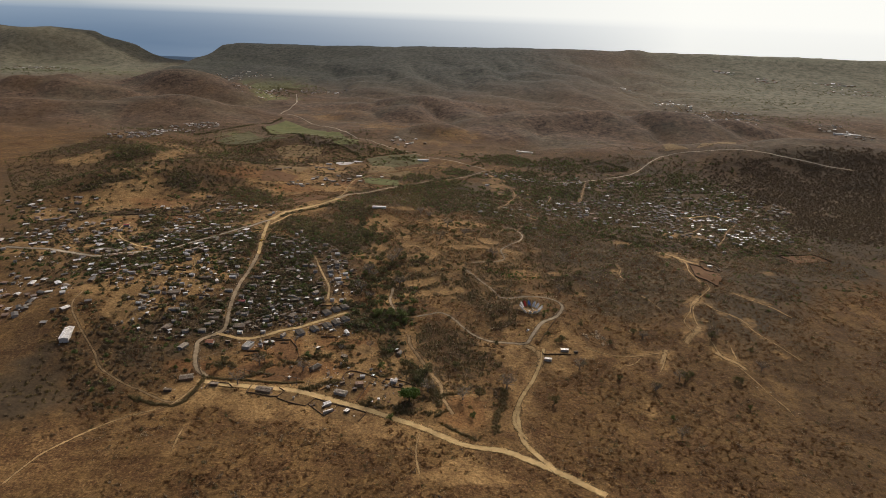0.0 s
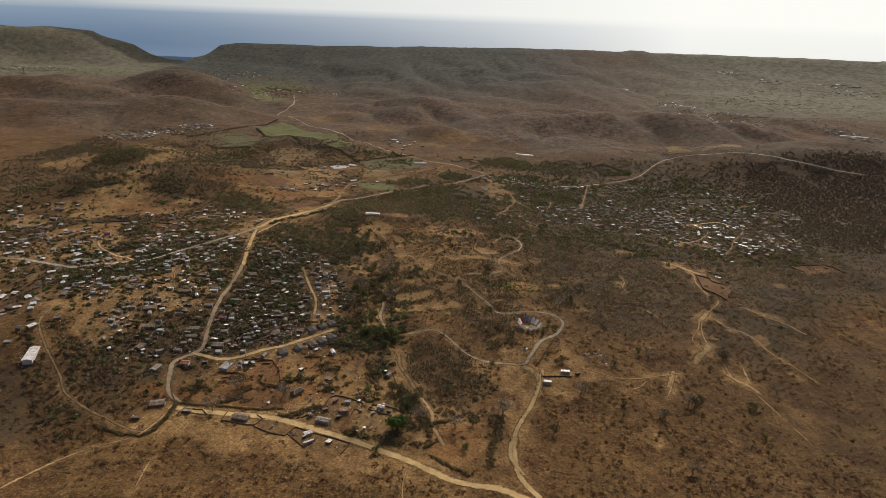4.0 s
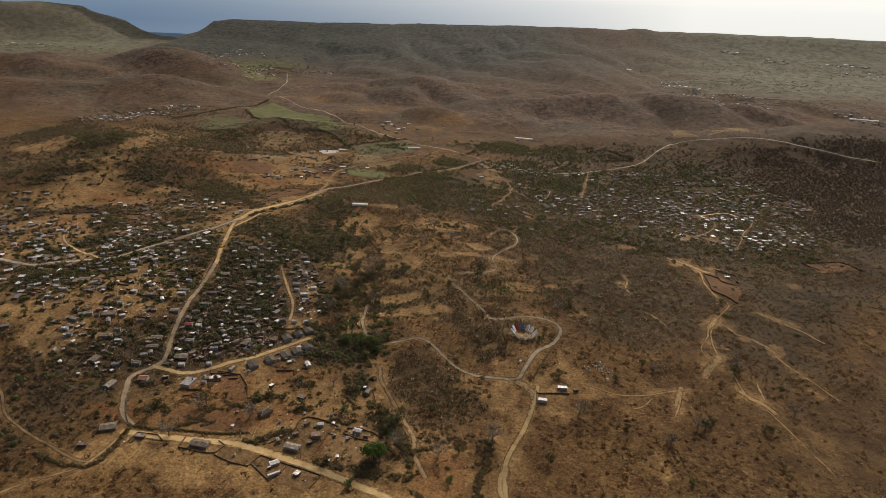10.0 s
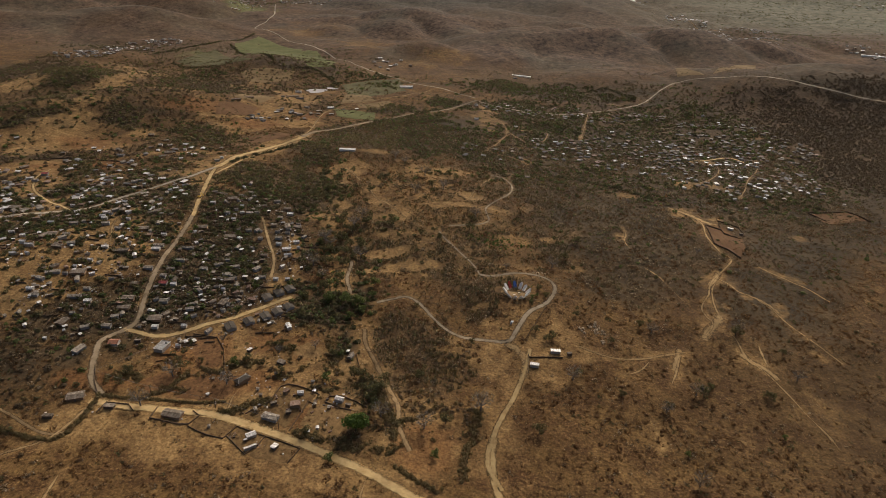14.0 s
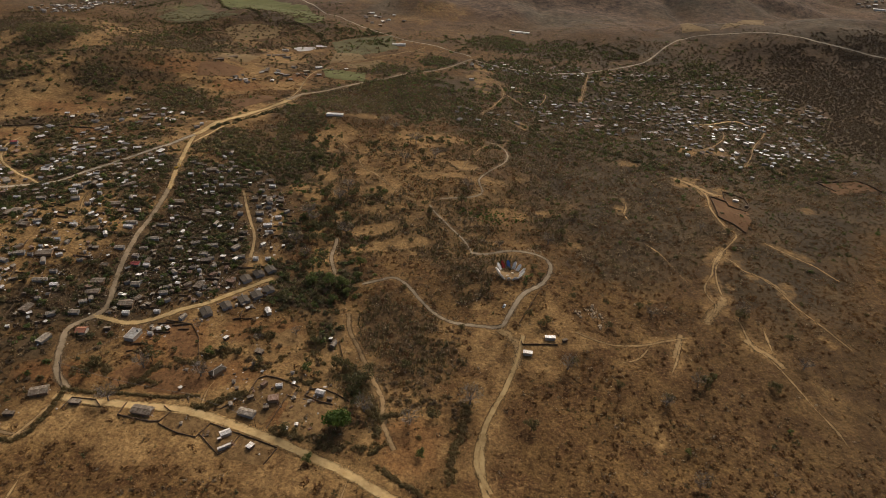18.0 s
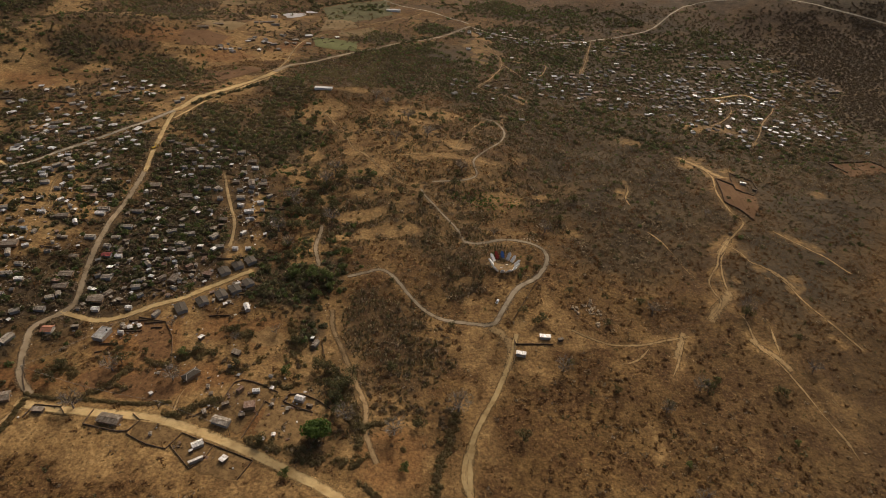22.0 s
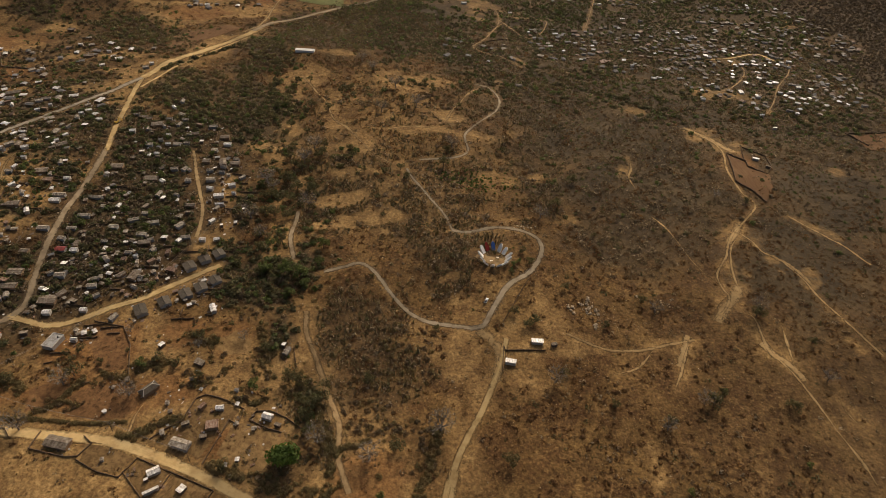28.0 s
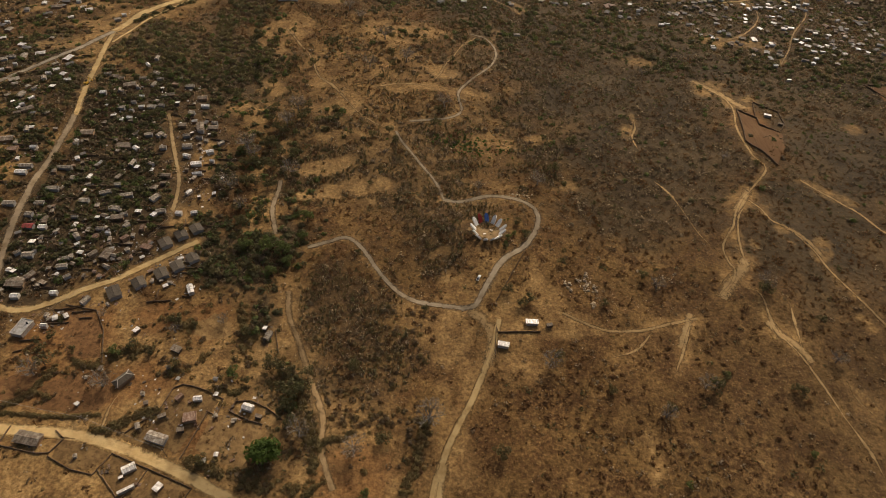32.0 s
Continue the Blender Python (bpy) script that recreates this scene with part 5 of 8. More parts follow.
DARK_ROW = (
    ("k", -217, -25, 128, 1.14, 1.10), ("k", -209, -17, 128, 1.14, 1.10), ("k", -201, -10, 128, 1.14, 1.10), ("k", -234, -69, 125, 1.14, 1.40), ("k", -222, -60, 128, 1.14, 1.16),
    ("k", -211, -51, 128, 1.14, 1.22), ("k", -203, -44, 128, 1.14, 1.16), ("k", -195, -37, 128, 1.08, 1.10),
)
YARDS = (
    ("s", -210, -96, 60, .9, 1.0), ("m", -183, -107, 160, 1.2, 1.3), ("q", -205, -129, 55, 1.0, 1.05), ("r", -171, -138, 60, .6, .7), ("w", -161, -138, 10, .75, .72),
    ("r", -162, -149, 15, 1.15, 1.1), ("m", -165, -156, 15, .9, .8), ("m", -177, -149, 30, .8, .9), ("g", -176, -161, -14, 1.35, 1.6), ("w", -133, -141, -15, 1.0, 1.0),
    ("m", -126, -146, -15, .7, .8), ("w", -184, -178, 35, 1.05, 1.05), ("h", -181, -189, 35, .45, 1.25), ("s", -186, -183, 35, .5, .6), ("s", -166, -187, 60, 1.1, 1.15),
    ("d", -240, -166, -8, 1.1, 1.35), ("s", -236, -164, -8, .5, .7), ("m", -284, -163, 0, 1.2, 1.5), ("g", -133, -93, 75, .8, .9), ("s", -136, -88, 75, .7, .7),
    ("g", -249, -76, 70, .8, .9), ("w", -265, -96, 0, .6, .6), ("m", -297, -94, 10, .8, 1.0), ("w", -291, -77, 5, .9, .8), ("g", -326, -83, 5, 1, 1.0),
    ("w", -189, -62, 118, .95, 1.2),
)
WEST_END = (
    ("g", -332, -112, 75, 1.35, 1.35), ("g", -364, -57, 8, 1, 1.5), ("w", -352, -60, 5, .9, .9), ("g", -395, -32, 20, 1, 1.6), ("d", -377, -26, 12, 1.2, 1.2),
    ("w", -399, -57, 0, .9, .9), ("d", -359, -85, 80, 1.1, .9), ("g", -340, -88, 30, 1, .9), ("g", -330, -8, 5, 1, 1), ("d", -310, -157, 20, 1.2, 1.1),
    ("m", -318, -176, 5, 1, 1.4), ("b", -437, -117, 108, 1.1, 1.9),
)
WEST_HILL = (
    ("g", -420, 178, 15, .9, 1), ("w", -472, 257, 5, .8, .8), ("w", -464, 335, -25, .9, .9), ("w", -426, 316, 10, .8, .7), ("d", -441, 300, 15, 1, 1),
    ("d", -501, 380, 5, 1, .8), ("g", -366, 272, 30, 1, .9), ("w", -364, 283, 20, .8, .7), ("w", -383, 50, 0, .8, .7), ("w", -371, 36, 60, .7, .8),
    ("d", -433, 31, 10, 1.2, 1), ("g", -419, 24, 50, 1, 1), ("w", -438, 6, 5, .8, 1.2), ("g", -406, 16, 20, 1, 1), ("d", -592, 232, 60, 1, 1), ("g", -553, 192, 5, 1, 1),
    ("d", -525, 114, 5, 1, 1.2),
)
KNOLL = (
    ("m", 37, -74, 20, .8, .8), ("m", 40, -76, 70, .6, .7),
    ("h", 26, -73, 0, 1.0, 1.2), ("h", 8, -90.5, -8, 1.0, 1.05), ("g", 35, 320, 5, 1, 1), ("h", 256, 181, -18, .9, .95), ("m", 262, 166, -20, .9, .9), ("l", -212, 345, 0, 1.0, .95),
    ("l", 83, 1082, -14, 1.5, 2.5), ("b", -174, 819, 10, 1.3, 1.3), ("c", -372, 716, 10, 1.0, 1.2), ("g", -356, 663, 20, 1.2, 2.0), ("d", -372, 672, 20, 1.2, 2.4),
)
TOWN = (
    ("w", 341, 463, 0, 1.4, 1.2), ("w", 347, 430, -10, 1.3, 1.2), ("w", 352, 360, -25, 1.3, 1.3), ("w", 356, 326, -15, 1.2, .9), ("w", 402, 482, -10, 1.2, 1),
    ("w", 428, 405, 0, 1, .9), ("g", 440, 336, 0, 1.2, 1.2), ("w", 444, 290, -20, .9, .7), ("w", 249, 327, 0, 1, 1), ("w", 270, 376, 20, .9, .9),
    ("w", 291, 554, 0, 1.1, 1.3), ("t", 212, 739, 0, 1.2, 1.1), ("w", 180, 749, 0, 1.5, 1.3), ("w", 214, 631, 5, 1.2, 1.4), ("w", 88, 479, 0, 1.1, 1.1),
    ("w", 68, 504, 0, 1, .9), ("b", 1204, 1557, -18, 1.2, 4.0),
)
TOWN_LIGHTS = (
    ("h", 360, 466, -15, 1, 1.1), ("h", 351, 433, -15, .9, 1.2), ("h", 372, 463, 60, .7, .9), ("h", 367, 366, -15, 1, 1.2), ("w", 413, 485, -20, 1, 1), ("h", 250, 332, -10, .8, 1), ("h", 277, 381, 0, .6, .8), ("h", 214, 392, -15, .8, 1.2),
    ("h", 368, 329, -10, .8, 1), ("w", 302, 289, 10, .9, 1), ("h", 306, 260, 0, .7, .8), ("w", 319, 344, -10, .9, 1), ("w", 404, 463, -20, .8, .9), ("w", 430, 433, 20, .8, 1), ("w", 244, 360, 10, .7, .8), ("w", 194, 439, -10, .8, .8),
    ("g", 378, 391, -20, 1, 1.2), ("g", 340, 306, -20, 1, 1.2),
)
TOWN_EDGE = (
    ("w", 39, 604, 0, 1.1, 1.1), ("g", 242, 629, -20, 1.1, 1.1), ("w", 207, 389, -10, 1.3, 1.2), ("w", 189, 432, 20, 1, .9), ("w", 148, 489, 0, 1.2, 1),
    ("g", 132, 468, 0, 1.2, 1), ("g", 154, 524, 0, 1.2, 1.1), ("w", -31, 611, 5, 1, 1.6), ("g", 66, 1046, 0, 1, 1.5), ("w", 424, 778, 0, 1, 1.1),
    ("w", 491, 699, -10, 1, 1.1), ("g", 499, 668, -20, 1.5, 1.5), ("w", 489, 619, 30, 1, .9), ("t", 330, 520, 0, 1, 1), ("w", 190, 700, 0, 1, 1),
)
MIDDLE = (
    ("d", -364, 555, 20, 1.4, 1.6), ("g", -327, 544, 20, 1.2, 1.4), ("d", -440, 566, 20, 1, 1.6), ("d", -430, 603, 20, 1, 1.6), ("g", -385, 654, 20, 1, 1), ("w", -408, 83, 10, 1, 1.1), ("w", -387, 85, 30, 0.9, 0.9), ("w", -466, 332, 10, 0.8, 0.8), ("w", -471, 261, 10, 0.8, 0.7), ("w", -408, 75, 10, 0.8, 0.9), ("w", -338, 53, 5, 0.8, 0.8), ("w", -333, 24, 5, 1, 1.2), ("R", -552, 210, 10, 0.9, 1), ("g", -427, 57, 10, 1, 1.1), ("w", 348, 466, -10, 1.0, 1.0), ("w", 352, 363, -10, 0.9, 0.9), ("w", 358, 329, -20, 1, 1), ("w", 211, 391, -10, 1, 0.9),
)
for quarter in (TOWN_LIGHTS, MIDDLE, MAIN_STREET, UPPER_VILLAGE, LOWER_VILLAGE, LANE_SIDE, DARK_ROW, YARDS, WEST_END, WEST_HILL, KNOLL, TOWN, TOWN_EDGE):
    for kind, x, y, turn, wide, long in quarter:
        put_house(kind, x, y, turn, (wide, long), 0.72 if quarter in (TOWN, TOWN_EDGE, TOWN_LIGHTS) and kind != "b" else 0.86)


def fill_quarter(count, centre, size, turn, ridge, kinds, seed, wide=(0.7, 1.1)):
    """More houses of a quarter, close together along its lanes."""
    rnd = random.Random(seed)
    c, s = math.cos(radians(turn)), math.sin(radians(turn))
    made = 0
    for _ in range(count * 6):
        if made >= count:
            break
        u, v = rnd.uniform(-1, 1), rnd.uniform(-1, 1)
        if u * u + v * v > 1:
            continue
        x, y = centre[0] + u * size[0] * c - v * size[1] * s, centre[1] + u * size[0] * s + v * size[1] * c
        if road_gap(np.array([x]), np.array([y]))[0] < 4.5:
            continue
        k = rnd.uniform(*wide)
        if put_house(rnd.choice(kinds), round(x, 1), round(y, 1), ridge + rnd.gauss(0, 20) + rnd.choice((0, 0, 90)), (k, k * rnd.uniform(0.8, 1.25))):
            made += 1


fill_quarter(34, (-264, 55), (50, 120), 8, 5, "ggdgdrgwmms", 11, (0.6, 1.05))
fill_quarter(16, (-292, 150), (36, 50), 15, 5, "gdgwm", 16, (0.6, 1.0))
fill_quarter(16, (-222, 62), (22, 66), 15, 5, "gwdgs", 17, (0.6, 1.0))
fill_quarter(18, (-272, -40), (45, 42), 0, 5, "ggdgrsm", 12, (0.6, 1.05))
fill_quarter(44, (-405, 40), (75, 85), 20, 12, "gwwdrwsmw", 13, (0.6, 1.0))
fill_quarter(14, (-355, -55), (55, 45), 0, 10, "gdrmg", 14, (0.6, 1.0))
fill_quarter(24, (-440, 130), (80, 60), 0, 15, "gdwrsw", 15, (0.6, 1.0))

for kind in [k for k in KINDS if k not in FIRST]:   # kinds that this place has none of are never built
    for ob in [*KINDS[kind].children_recursive, KINDS[kind]]:
        bpy.data.objects.remove(ob)


def settlement(quarters, seed, roofs=(5,), walls=(0, 6, 6), apart=3.6, name="distant_houses"):
    """Houses too far off to be told apart closely: walls, two roof slopes and a ridge each, as one mesh."""
    rnd = random.Random(seed)
    co, tris, which = [], [], []
    for count, centre, size, turn, ridge, scale in quarters:
        c, s = math.cos(radians(turn)), math.sin(radians(turn))
        made = 0
        for _ in range(count * 5):
            if made >= count:
                break
            u, v = rnd.uniform(-1, 1), rnd.uniform(-1, 1)
            x, y = centre[0] + u * size[0] * c - v * size[1] * s, centre[1] + u * size[0] * s + v * size[1] * c
            k = rnd.uniform(*scale)
            if u * u + v * v > 1 or road_gap(np.array([x]), np.array([y]))[0] < 3 or any((x - a) ** 2 + (y - b) ** 2 < (r + apart * k) ** 2 for a, b, r in HOUSE_SPOTS):
                continue
            HOUSE_SPOTS.append((x, y, 3.4 * k))
            made += 1
            hx, hy, h = 2.9 * k, 3.5 * k * rnd.uniform(0.6, 1.5), rnd.uniform(2.0, 2.6) * min(max(k, 0.8), 1.3) * (0.55 if k > 1.4 else 1.0)
            rise, z = 0.7 * k * rnd.choice((1, 1, 0.3)), float(ground_z(x, y))
            a = radians(ridge + rnd.gauss(0, 24) + rnd.choice((0, 90)) - 90)
            m = Matrix.Translation((x, y, z)) @ Matrix.Rotation(a, 4, "Z")
            n, o = len(co), 0.4
            box = [(-hx, -hy, -1.5), (hx, -hy, -1.5), (hx, hy, -1.5), (-hx, hy, -1.5), (-hx, -hy, h), (hx, -hy, h), (hx, hy, h), (-hx, hy, h), (0, -hy, h + rise), (0, hy, h + rise)]
            top = [(p, q, r) for lift in (0.03, 0.15) for p, q, r in ((-hx - o, -hy - o, h - 0.2), (0, -hy - o, h + rise), (hx + o, -hy - o, h - 0.2), (-hx - o, hy + o, h - 0.2), (0, hy + o, h + rise), (hx + o, hy + o, h - 0.2)) for r in (r + lift,)]
            co += [(m @ Vector(p))[:] for p in box + top]
            wall = [(0, 1, 5), (0, 5, 4), (1, 2, 6), (1, 6, 5), (2, 3, 7), (2, 7, 6), (3, 0, 4), (3, 4, 7), (4, 5, 8), (6, 7, 9)]
            roof = [(16, 17, 20), (16, 20, 19), (17, 18, 21), (17, 21, 20), (10, 13, 14), (10, 14, 11), (11, 14, 15), (11, 15, 12), (10, 16, 19), (10, 19, 13), (12, 15, 21), (12, 21, 18), (10, 11, 17), (10, 17, 16), (11, 12, 18), (11, 18, 17), (13, 19, 20), (13, 20, 14), (14, 20, 21), (14, 21, 15)]
            kind = rnd.choice(roofs)
            tris += [tuple(n + q for q in t) for t in wall + roof]
            which += [rnd.choice(walls)] * len(wall) + [kind] * len(roof)
    return joined(name, np.array(co), np.array(tris), PLASTER, False, (SHEET_WHITE, SHEET, SHEET_DARK, SHEET_RUST, ROOF_MIX, ADOBE), which)


TOWN_QUARTERS = (
    (150, (200, 510), (165, 95), 15, 0, (0.5, 0.95)), (150, (350, 420), (120, 125), 20, -10, (0.4, 0.85)), (130, (440, 620), (100, 130), 30, -10, (0.5, 0.95)),
    (100, (150, 740), (200, 50), 5, 0, (0.5, 1.0)), (14, (-10, 420), (50, 60), 0, 0, (0.6, 1.0)),
)
BRIGHT_QUARTER = ((30, (345, 415), (75, 100), 20, -10, (0.45, 0.85)),)
WEST_QUARTERS = (
    (24, (-330, 560), (110, 40), 40, 30, (0.7, 1.3)), (60, (-470, 160), (110, 90), 0, 15, (0.4, 0.95)), (30, (-480, 290), (110, 60), 20, 15, (0.6, 1.0)), (22, (-500, -40), (70, 70), 0, 10, (0.6, 1.0)),
    (90, (-600, 110), (120, 110), 0, 12, (0.4, 0.9)), (50, (-720, 230), (120, 120), 0, 12, (0.6, 1.0)), (34, (-560, -40), (60, 70), 0, 12, (0.6, 1.0)),
)
FAR_QUARTERS = (
    (40, (-940, 1010), (80, 40), 30, 10, (0.7, 1.2)), (60, (-880, 1160), (110, 60), 60, 10, (0.7, 1.2)), (60, (-960, 2150), (110, 230), 0, 10, (0.8, 1.6)), (40, (-1270, 2720), (190, 160), -40, 10, (1.0, 1.8)), (26, (-740, 2330), (110, 70), 0, 10, (1.0, 1.6)),
    (60, (800, 2130), (60, 230), 0, -25, (0.8, 1.3)), (120, (870, 1720), (110, 260), -20, -25, (0.8, 1.3)), (30, (1200, 1560), (60, 110), 10, 0, (0.8, 1.4)),
    (40, (-2480, 3000), (170, 90), 0, 10, (1.2, 2.4)), (14, (1430, 3280), (70, 30), -20, 0, (1.8, 3.4)), (12, (1585, 3080), (60, 70), -10, -10, (1.8, 3.6)), (12, (1960, 3085), (110, 40), -10, -10, (2.0, 4.0)),
    (24, (1960, 2850), (160, 130), 0, 0, (1.2, 2.4)), (10, (720, 2620), (60, 60), 0, 0, (1.2, 2.2)), (14, (-235, 1090), (50, 90), 0, 0, (0.9, 1.4)),
)
tagged(settlement(BRIGHT_QUARTER, 74, (1, 1, 2)), "small houses with bright sheet roofs", "houses", kind="stuff")
tagged(settlement(TOWN_QUARTERS, 71, (5, 5, 5, 3, 2)), "crowded small houses with dull grey and rusty roofs", "houses", kind="stuff")
tagged(settlement(WEST_QUARTERS, 75, (5, 5, 1, 2)), "scattered small houses with pale and rusty roofs", "houses", kind="stuff")
tagged(settlement(FAR_QUARTERS, 72, (1, 2, 5, 5), (0, 6)), "scattered pale houses of distant villages", "houses", kind="stuff")
SHACK_QUARTERS = (
    (60, (-266, 50), (52, 125), 8, 5, (0.2, 0.45)), (40, (-275, -45), (50, 50), 0, 5, (0.2, 0.42)), (60, (-400, 40), (85, 95), 20, 12, (0.2, 0.5)),
    (24, (-355, -60), (60, 45), 0, 10, (0.2, 0.45)), (16, (-185, -150), (50, 40), 0, 10, (0.2, 0.32)), (14, (-228, -60), (40, 22), 40, 35, (0.2, 0.36)),
)
tagged(settlement(SHACK_QUARTERS, 73, (5, 2, 2, 1, 3), (6, 0, 6), 1.2, "yard_sheds"), "small lean-to sheds and kitchens in the yards", "sheds", kind="stuff")


# ================= the ring of painted slabs =================

def slab_mesh(wide, deep, tall, lean):
    """A tall slab with a blunt pointed top, thicker at the foot, with softened edges."""
    x, y = wide / 2, deep / 2
    outline = ((-x, -0.6), (x, -0.6), (x * 0.96 + lean, tall * 0.76), (x * 0.3 + lean, tall), (-x * 0.3 + lean, tall), (-x * 0.96 + lean, tall * 0.76))
    bm = bmesh.new()
    front, back = ([bm.verts.new((p, q * (1 - 0.03 * r), r)) for p, r in outline] for q in (-y, y))
    bm.faces.new(front)
    bm.faces.new(back[::-1])
    for k in range(6):
        bm.faces.new((front[k - 1], back[k - 1], back[k], front[k])[::-1])
    bmesh.ops.recalc_face_normals(bm, faces=list(bm.faces))
    bmesh.ops.bevel(bm, geom=list(bm.edges), offset=0.06, segments=1, affect="EDGES")
    return bm


def ring_monument(cx, cy, radius):
    z = float(ground_z(cx, cy))
    ob = tagged(new("monument"), "ring of tall white slabs with one red and one blue", "monument")
    ob.matrix_basis = pose(cx, cy, z)
    rnd = random.Random(5)
    count = 13
    for k in range(count):
        a = 360 * k / count + 93
        rad = radius * (1 + 0.05 * rnd.uniform(-1, 1))
        x, y = rad * math.cos(radians(a)), rad * 1.08 * math.sin(radians(a))
        paint_of = {1: RED_PAINT, 0: BLUE_PAINT}.get(k, WHITE_PAINT)
        colour = {1: "red painted slab", 0: "blue painted slab"}.get(k, "white painted slab")
        slab = part("slab", slab_mesh(2.9, 1.15, rnd.uniform(6.0, 6.7), rnd.uniform(-0.12, 0.12)), paint_of, ob, colour)
        slab.matrix_basis = pose(x, y, float(ground_z(cx + x, cy + y)) - z, 0, 0, a - 90 + rnd.uniform(-14, 14)) @ pose(0, 0, 0, -38)
    for x, y, turn in ((2.4, 0.4, -12), (-2.2, -3.6, 15)):
        seat = part("bench", solid(block(-1.0, 1.0, -0.3, 0.3, -0.3, 0.5)), WHITE_PAINT, ob, "low white block bench")
        seat.matrix_basis = pose(x, y, float(ground_z(cx + x, cy + y)) - z, 0, 0, turn)
    return ob


ring_monument(-1.0, 0.5, 8.6)


# ================= vehicles =================

def pickup(x, y, turn):
    ob = tagged(new("pickup_truck"), "white pickup truck parked on the gravel track", "truck")
    ob.matrix_basis = pose(x, y, float(ground_z(x, y)) + 0.16, 0, 0, turn)
    bm = solid([(-2.5, -0.88, 0.45), (2.5, -0.88, 0.45), (2.5, 0.88, 0.45), (-2.5, 0.88, 0.45), (-2.5, -0.9, 0.95), (2.45, -0.84, 0.92), (2.45, 0.84, 0.92), (-2.5, 0.9, 0.95)])
    bmesh.ops.bevel(bm, geom=list(bm.edges), offset=0.06, segments=2, affect="EDGES")
    part("body", bm, CAR_WHITE, ob)
    bm = solid([(-0.7, -0.82, 0.9), (1.35, -0.82, 0.9), (1.35, 0.82, 0.9), (-0.7, 0.82, 0.9), (-0.5, -0.66, 1.68), (0.7, -0.66, 1.68), (0.7, 0.66, 1.68), (-0.5, 0.66, 1.68)])
    bmesh.ops.bevel(bm, geom=list(bm.edges), offset=0.05, segments=1, affect="EDGES")
    part("cabin", bm, CAR_WHITE, ob)
    part("windscreen", solid([(1.37, -0.72, 0.98), (1.39, -0.72, 0.98), (1.39, 0.72, 0.98), (1.37, 0.72, 0.98), (0.76, -0.6, 1.62), (0.78, -0.6, 1.62), (0.78, 0.6, 1.62), (0.76, 0.6, 1.62)]), DARK_GLASS, ob)
    part("cargo_bed", solid(block(-2.4, -0.8, -0.74, 0.74, 0.955, 0.975)), RUBBER, ob, "dark open cargo bed")
    for wx in (-1.6, 1.6):
        for wy in (-0.82, 0.82):
            bm = bmesh.new()
            bmesh.ops.create_cone(bm, cap_ends=True, segments=14, radius1=0.36, radius2=0.36, depth=0.24, matrix=pose(wx, wy, 0.36, 90))
            tyre = part("wheel", bm, RUBBER, ob)
            bm = bmesh.new()
            bmesh.ops.create_cone(bm, cap_ends=True, segments=10, radius1=0.2, radius2=0.2, depth=0.26, matrix=pose(wx, wy, 0.36, 90))
            part("rim", bm, SHEET, tyre)
    return ob


pickup(-7.2, -41.0, 68)


def digger(x, y, turn):
    ob = tagged(new("excavator"), "yellow excavator standing on the dirt road", "excavator")
    ob.matrix_basis = pose(x, y, float(ground_z(x, y)) + 0.16, 0, 0, turn)
    for s in (-1, 1):
        bm = solid(block(-2.0, 2.0, s * 1.2 - 0.3, s * 1.2 + 0.3, 0.0, 0.8))
        bmesh.ops.bevel(bm, geom=list(bm.edges), offset=0.2, segments=2, affect="EDGES")
        part("track", bm, RUBBER, ob, "black crawler track")
    part("upper_body", solid(block(-2.2, 1.2, -1.3, 1.3, 0.9, 2.1)), YELLOW, ob)
    part("cab", solid(block(-0.1, 1.3, 0.25, 1.25, 2.1, 3.0)), DARK_GLASS, ob, "glazed operator's cab")
    part("boom", solid([(1.0, -0.4, 1.6), (1.4, -0.4, 1.4), (1.4, 0.0, 1.4), (1.0, 0.0, 1.6), (3.6, -0.35, 4.2), (4.0, -0.35, 3.9), (4.0, -0.05, 3.9), (3.6, -0.05, 4.2)]), YELLOW, ob)
    part("arm", solid([(5.6, -0.35, 1.0), (5.9, -0.35, 1.2), (5.9, -0.05, 1.2), (5.6, -0.05, 1.0), (3.5, -0.35, 4.0), (3.9, -0.35, 4.3), (3.9, -0.05, 4.3), (3.5, -0.05, 4.0)]), YELLOW, ob)
    part("bucket", solid(block(5.2, 6.1, -0.7, 0.3, 0.1, 1.1)), YELLOW, ob)
    return ob


digger(-338, 143, 75)


# ================= power line =================

def utility_pole(x, y, turn):
    ob = tagged(new("utility_pole"), "thin grey wooden utility pole with a crossarm", "utility pole", "poles of the power line")
    ob.matrix_basis = pose(x, y, float(ground_z(x, y)), 0, 0, turn)
    part("pole", tube(0.16, 0.11, 9.6, (0, 0, -0.6), 8), WOOD, ob)
    part("crossarm", solid(block(-0.9, 0.9, -0.07, 0.07, 8.35, 8.5)), WOOD, ob)
    for k in (-0.75, 0.75):
        part("insulator", tube(0.07, 0.05, 0.2, (k, 0, 8.5), 6), WHITE_PAINT, ob, "small white insulator")
    return ob


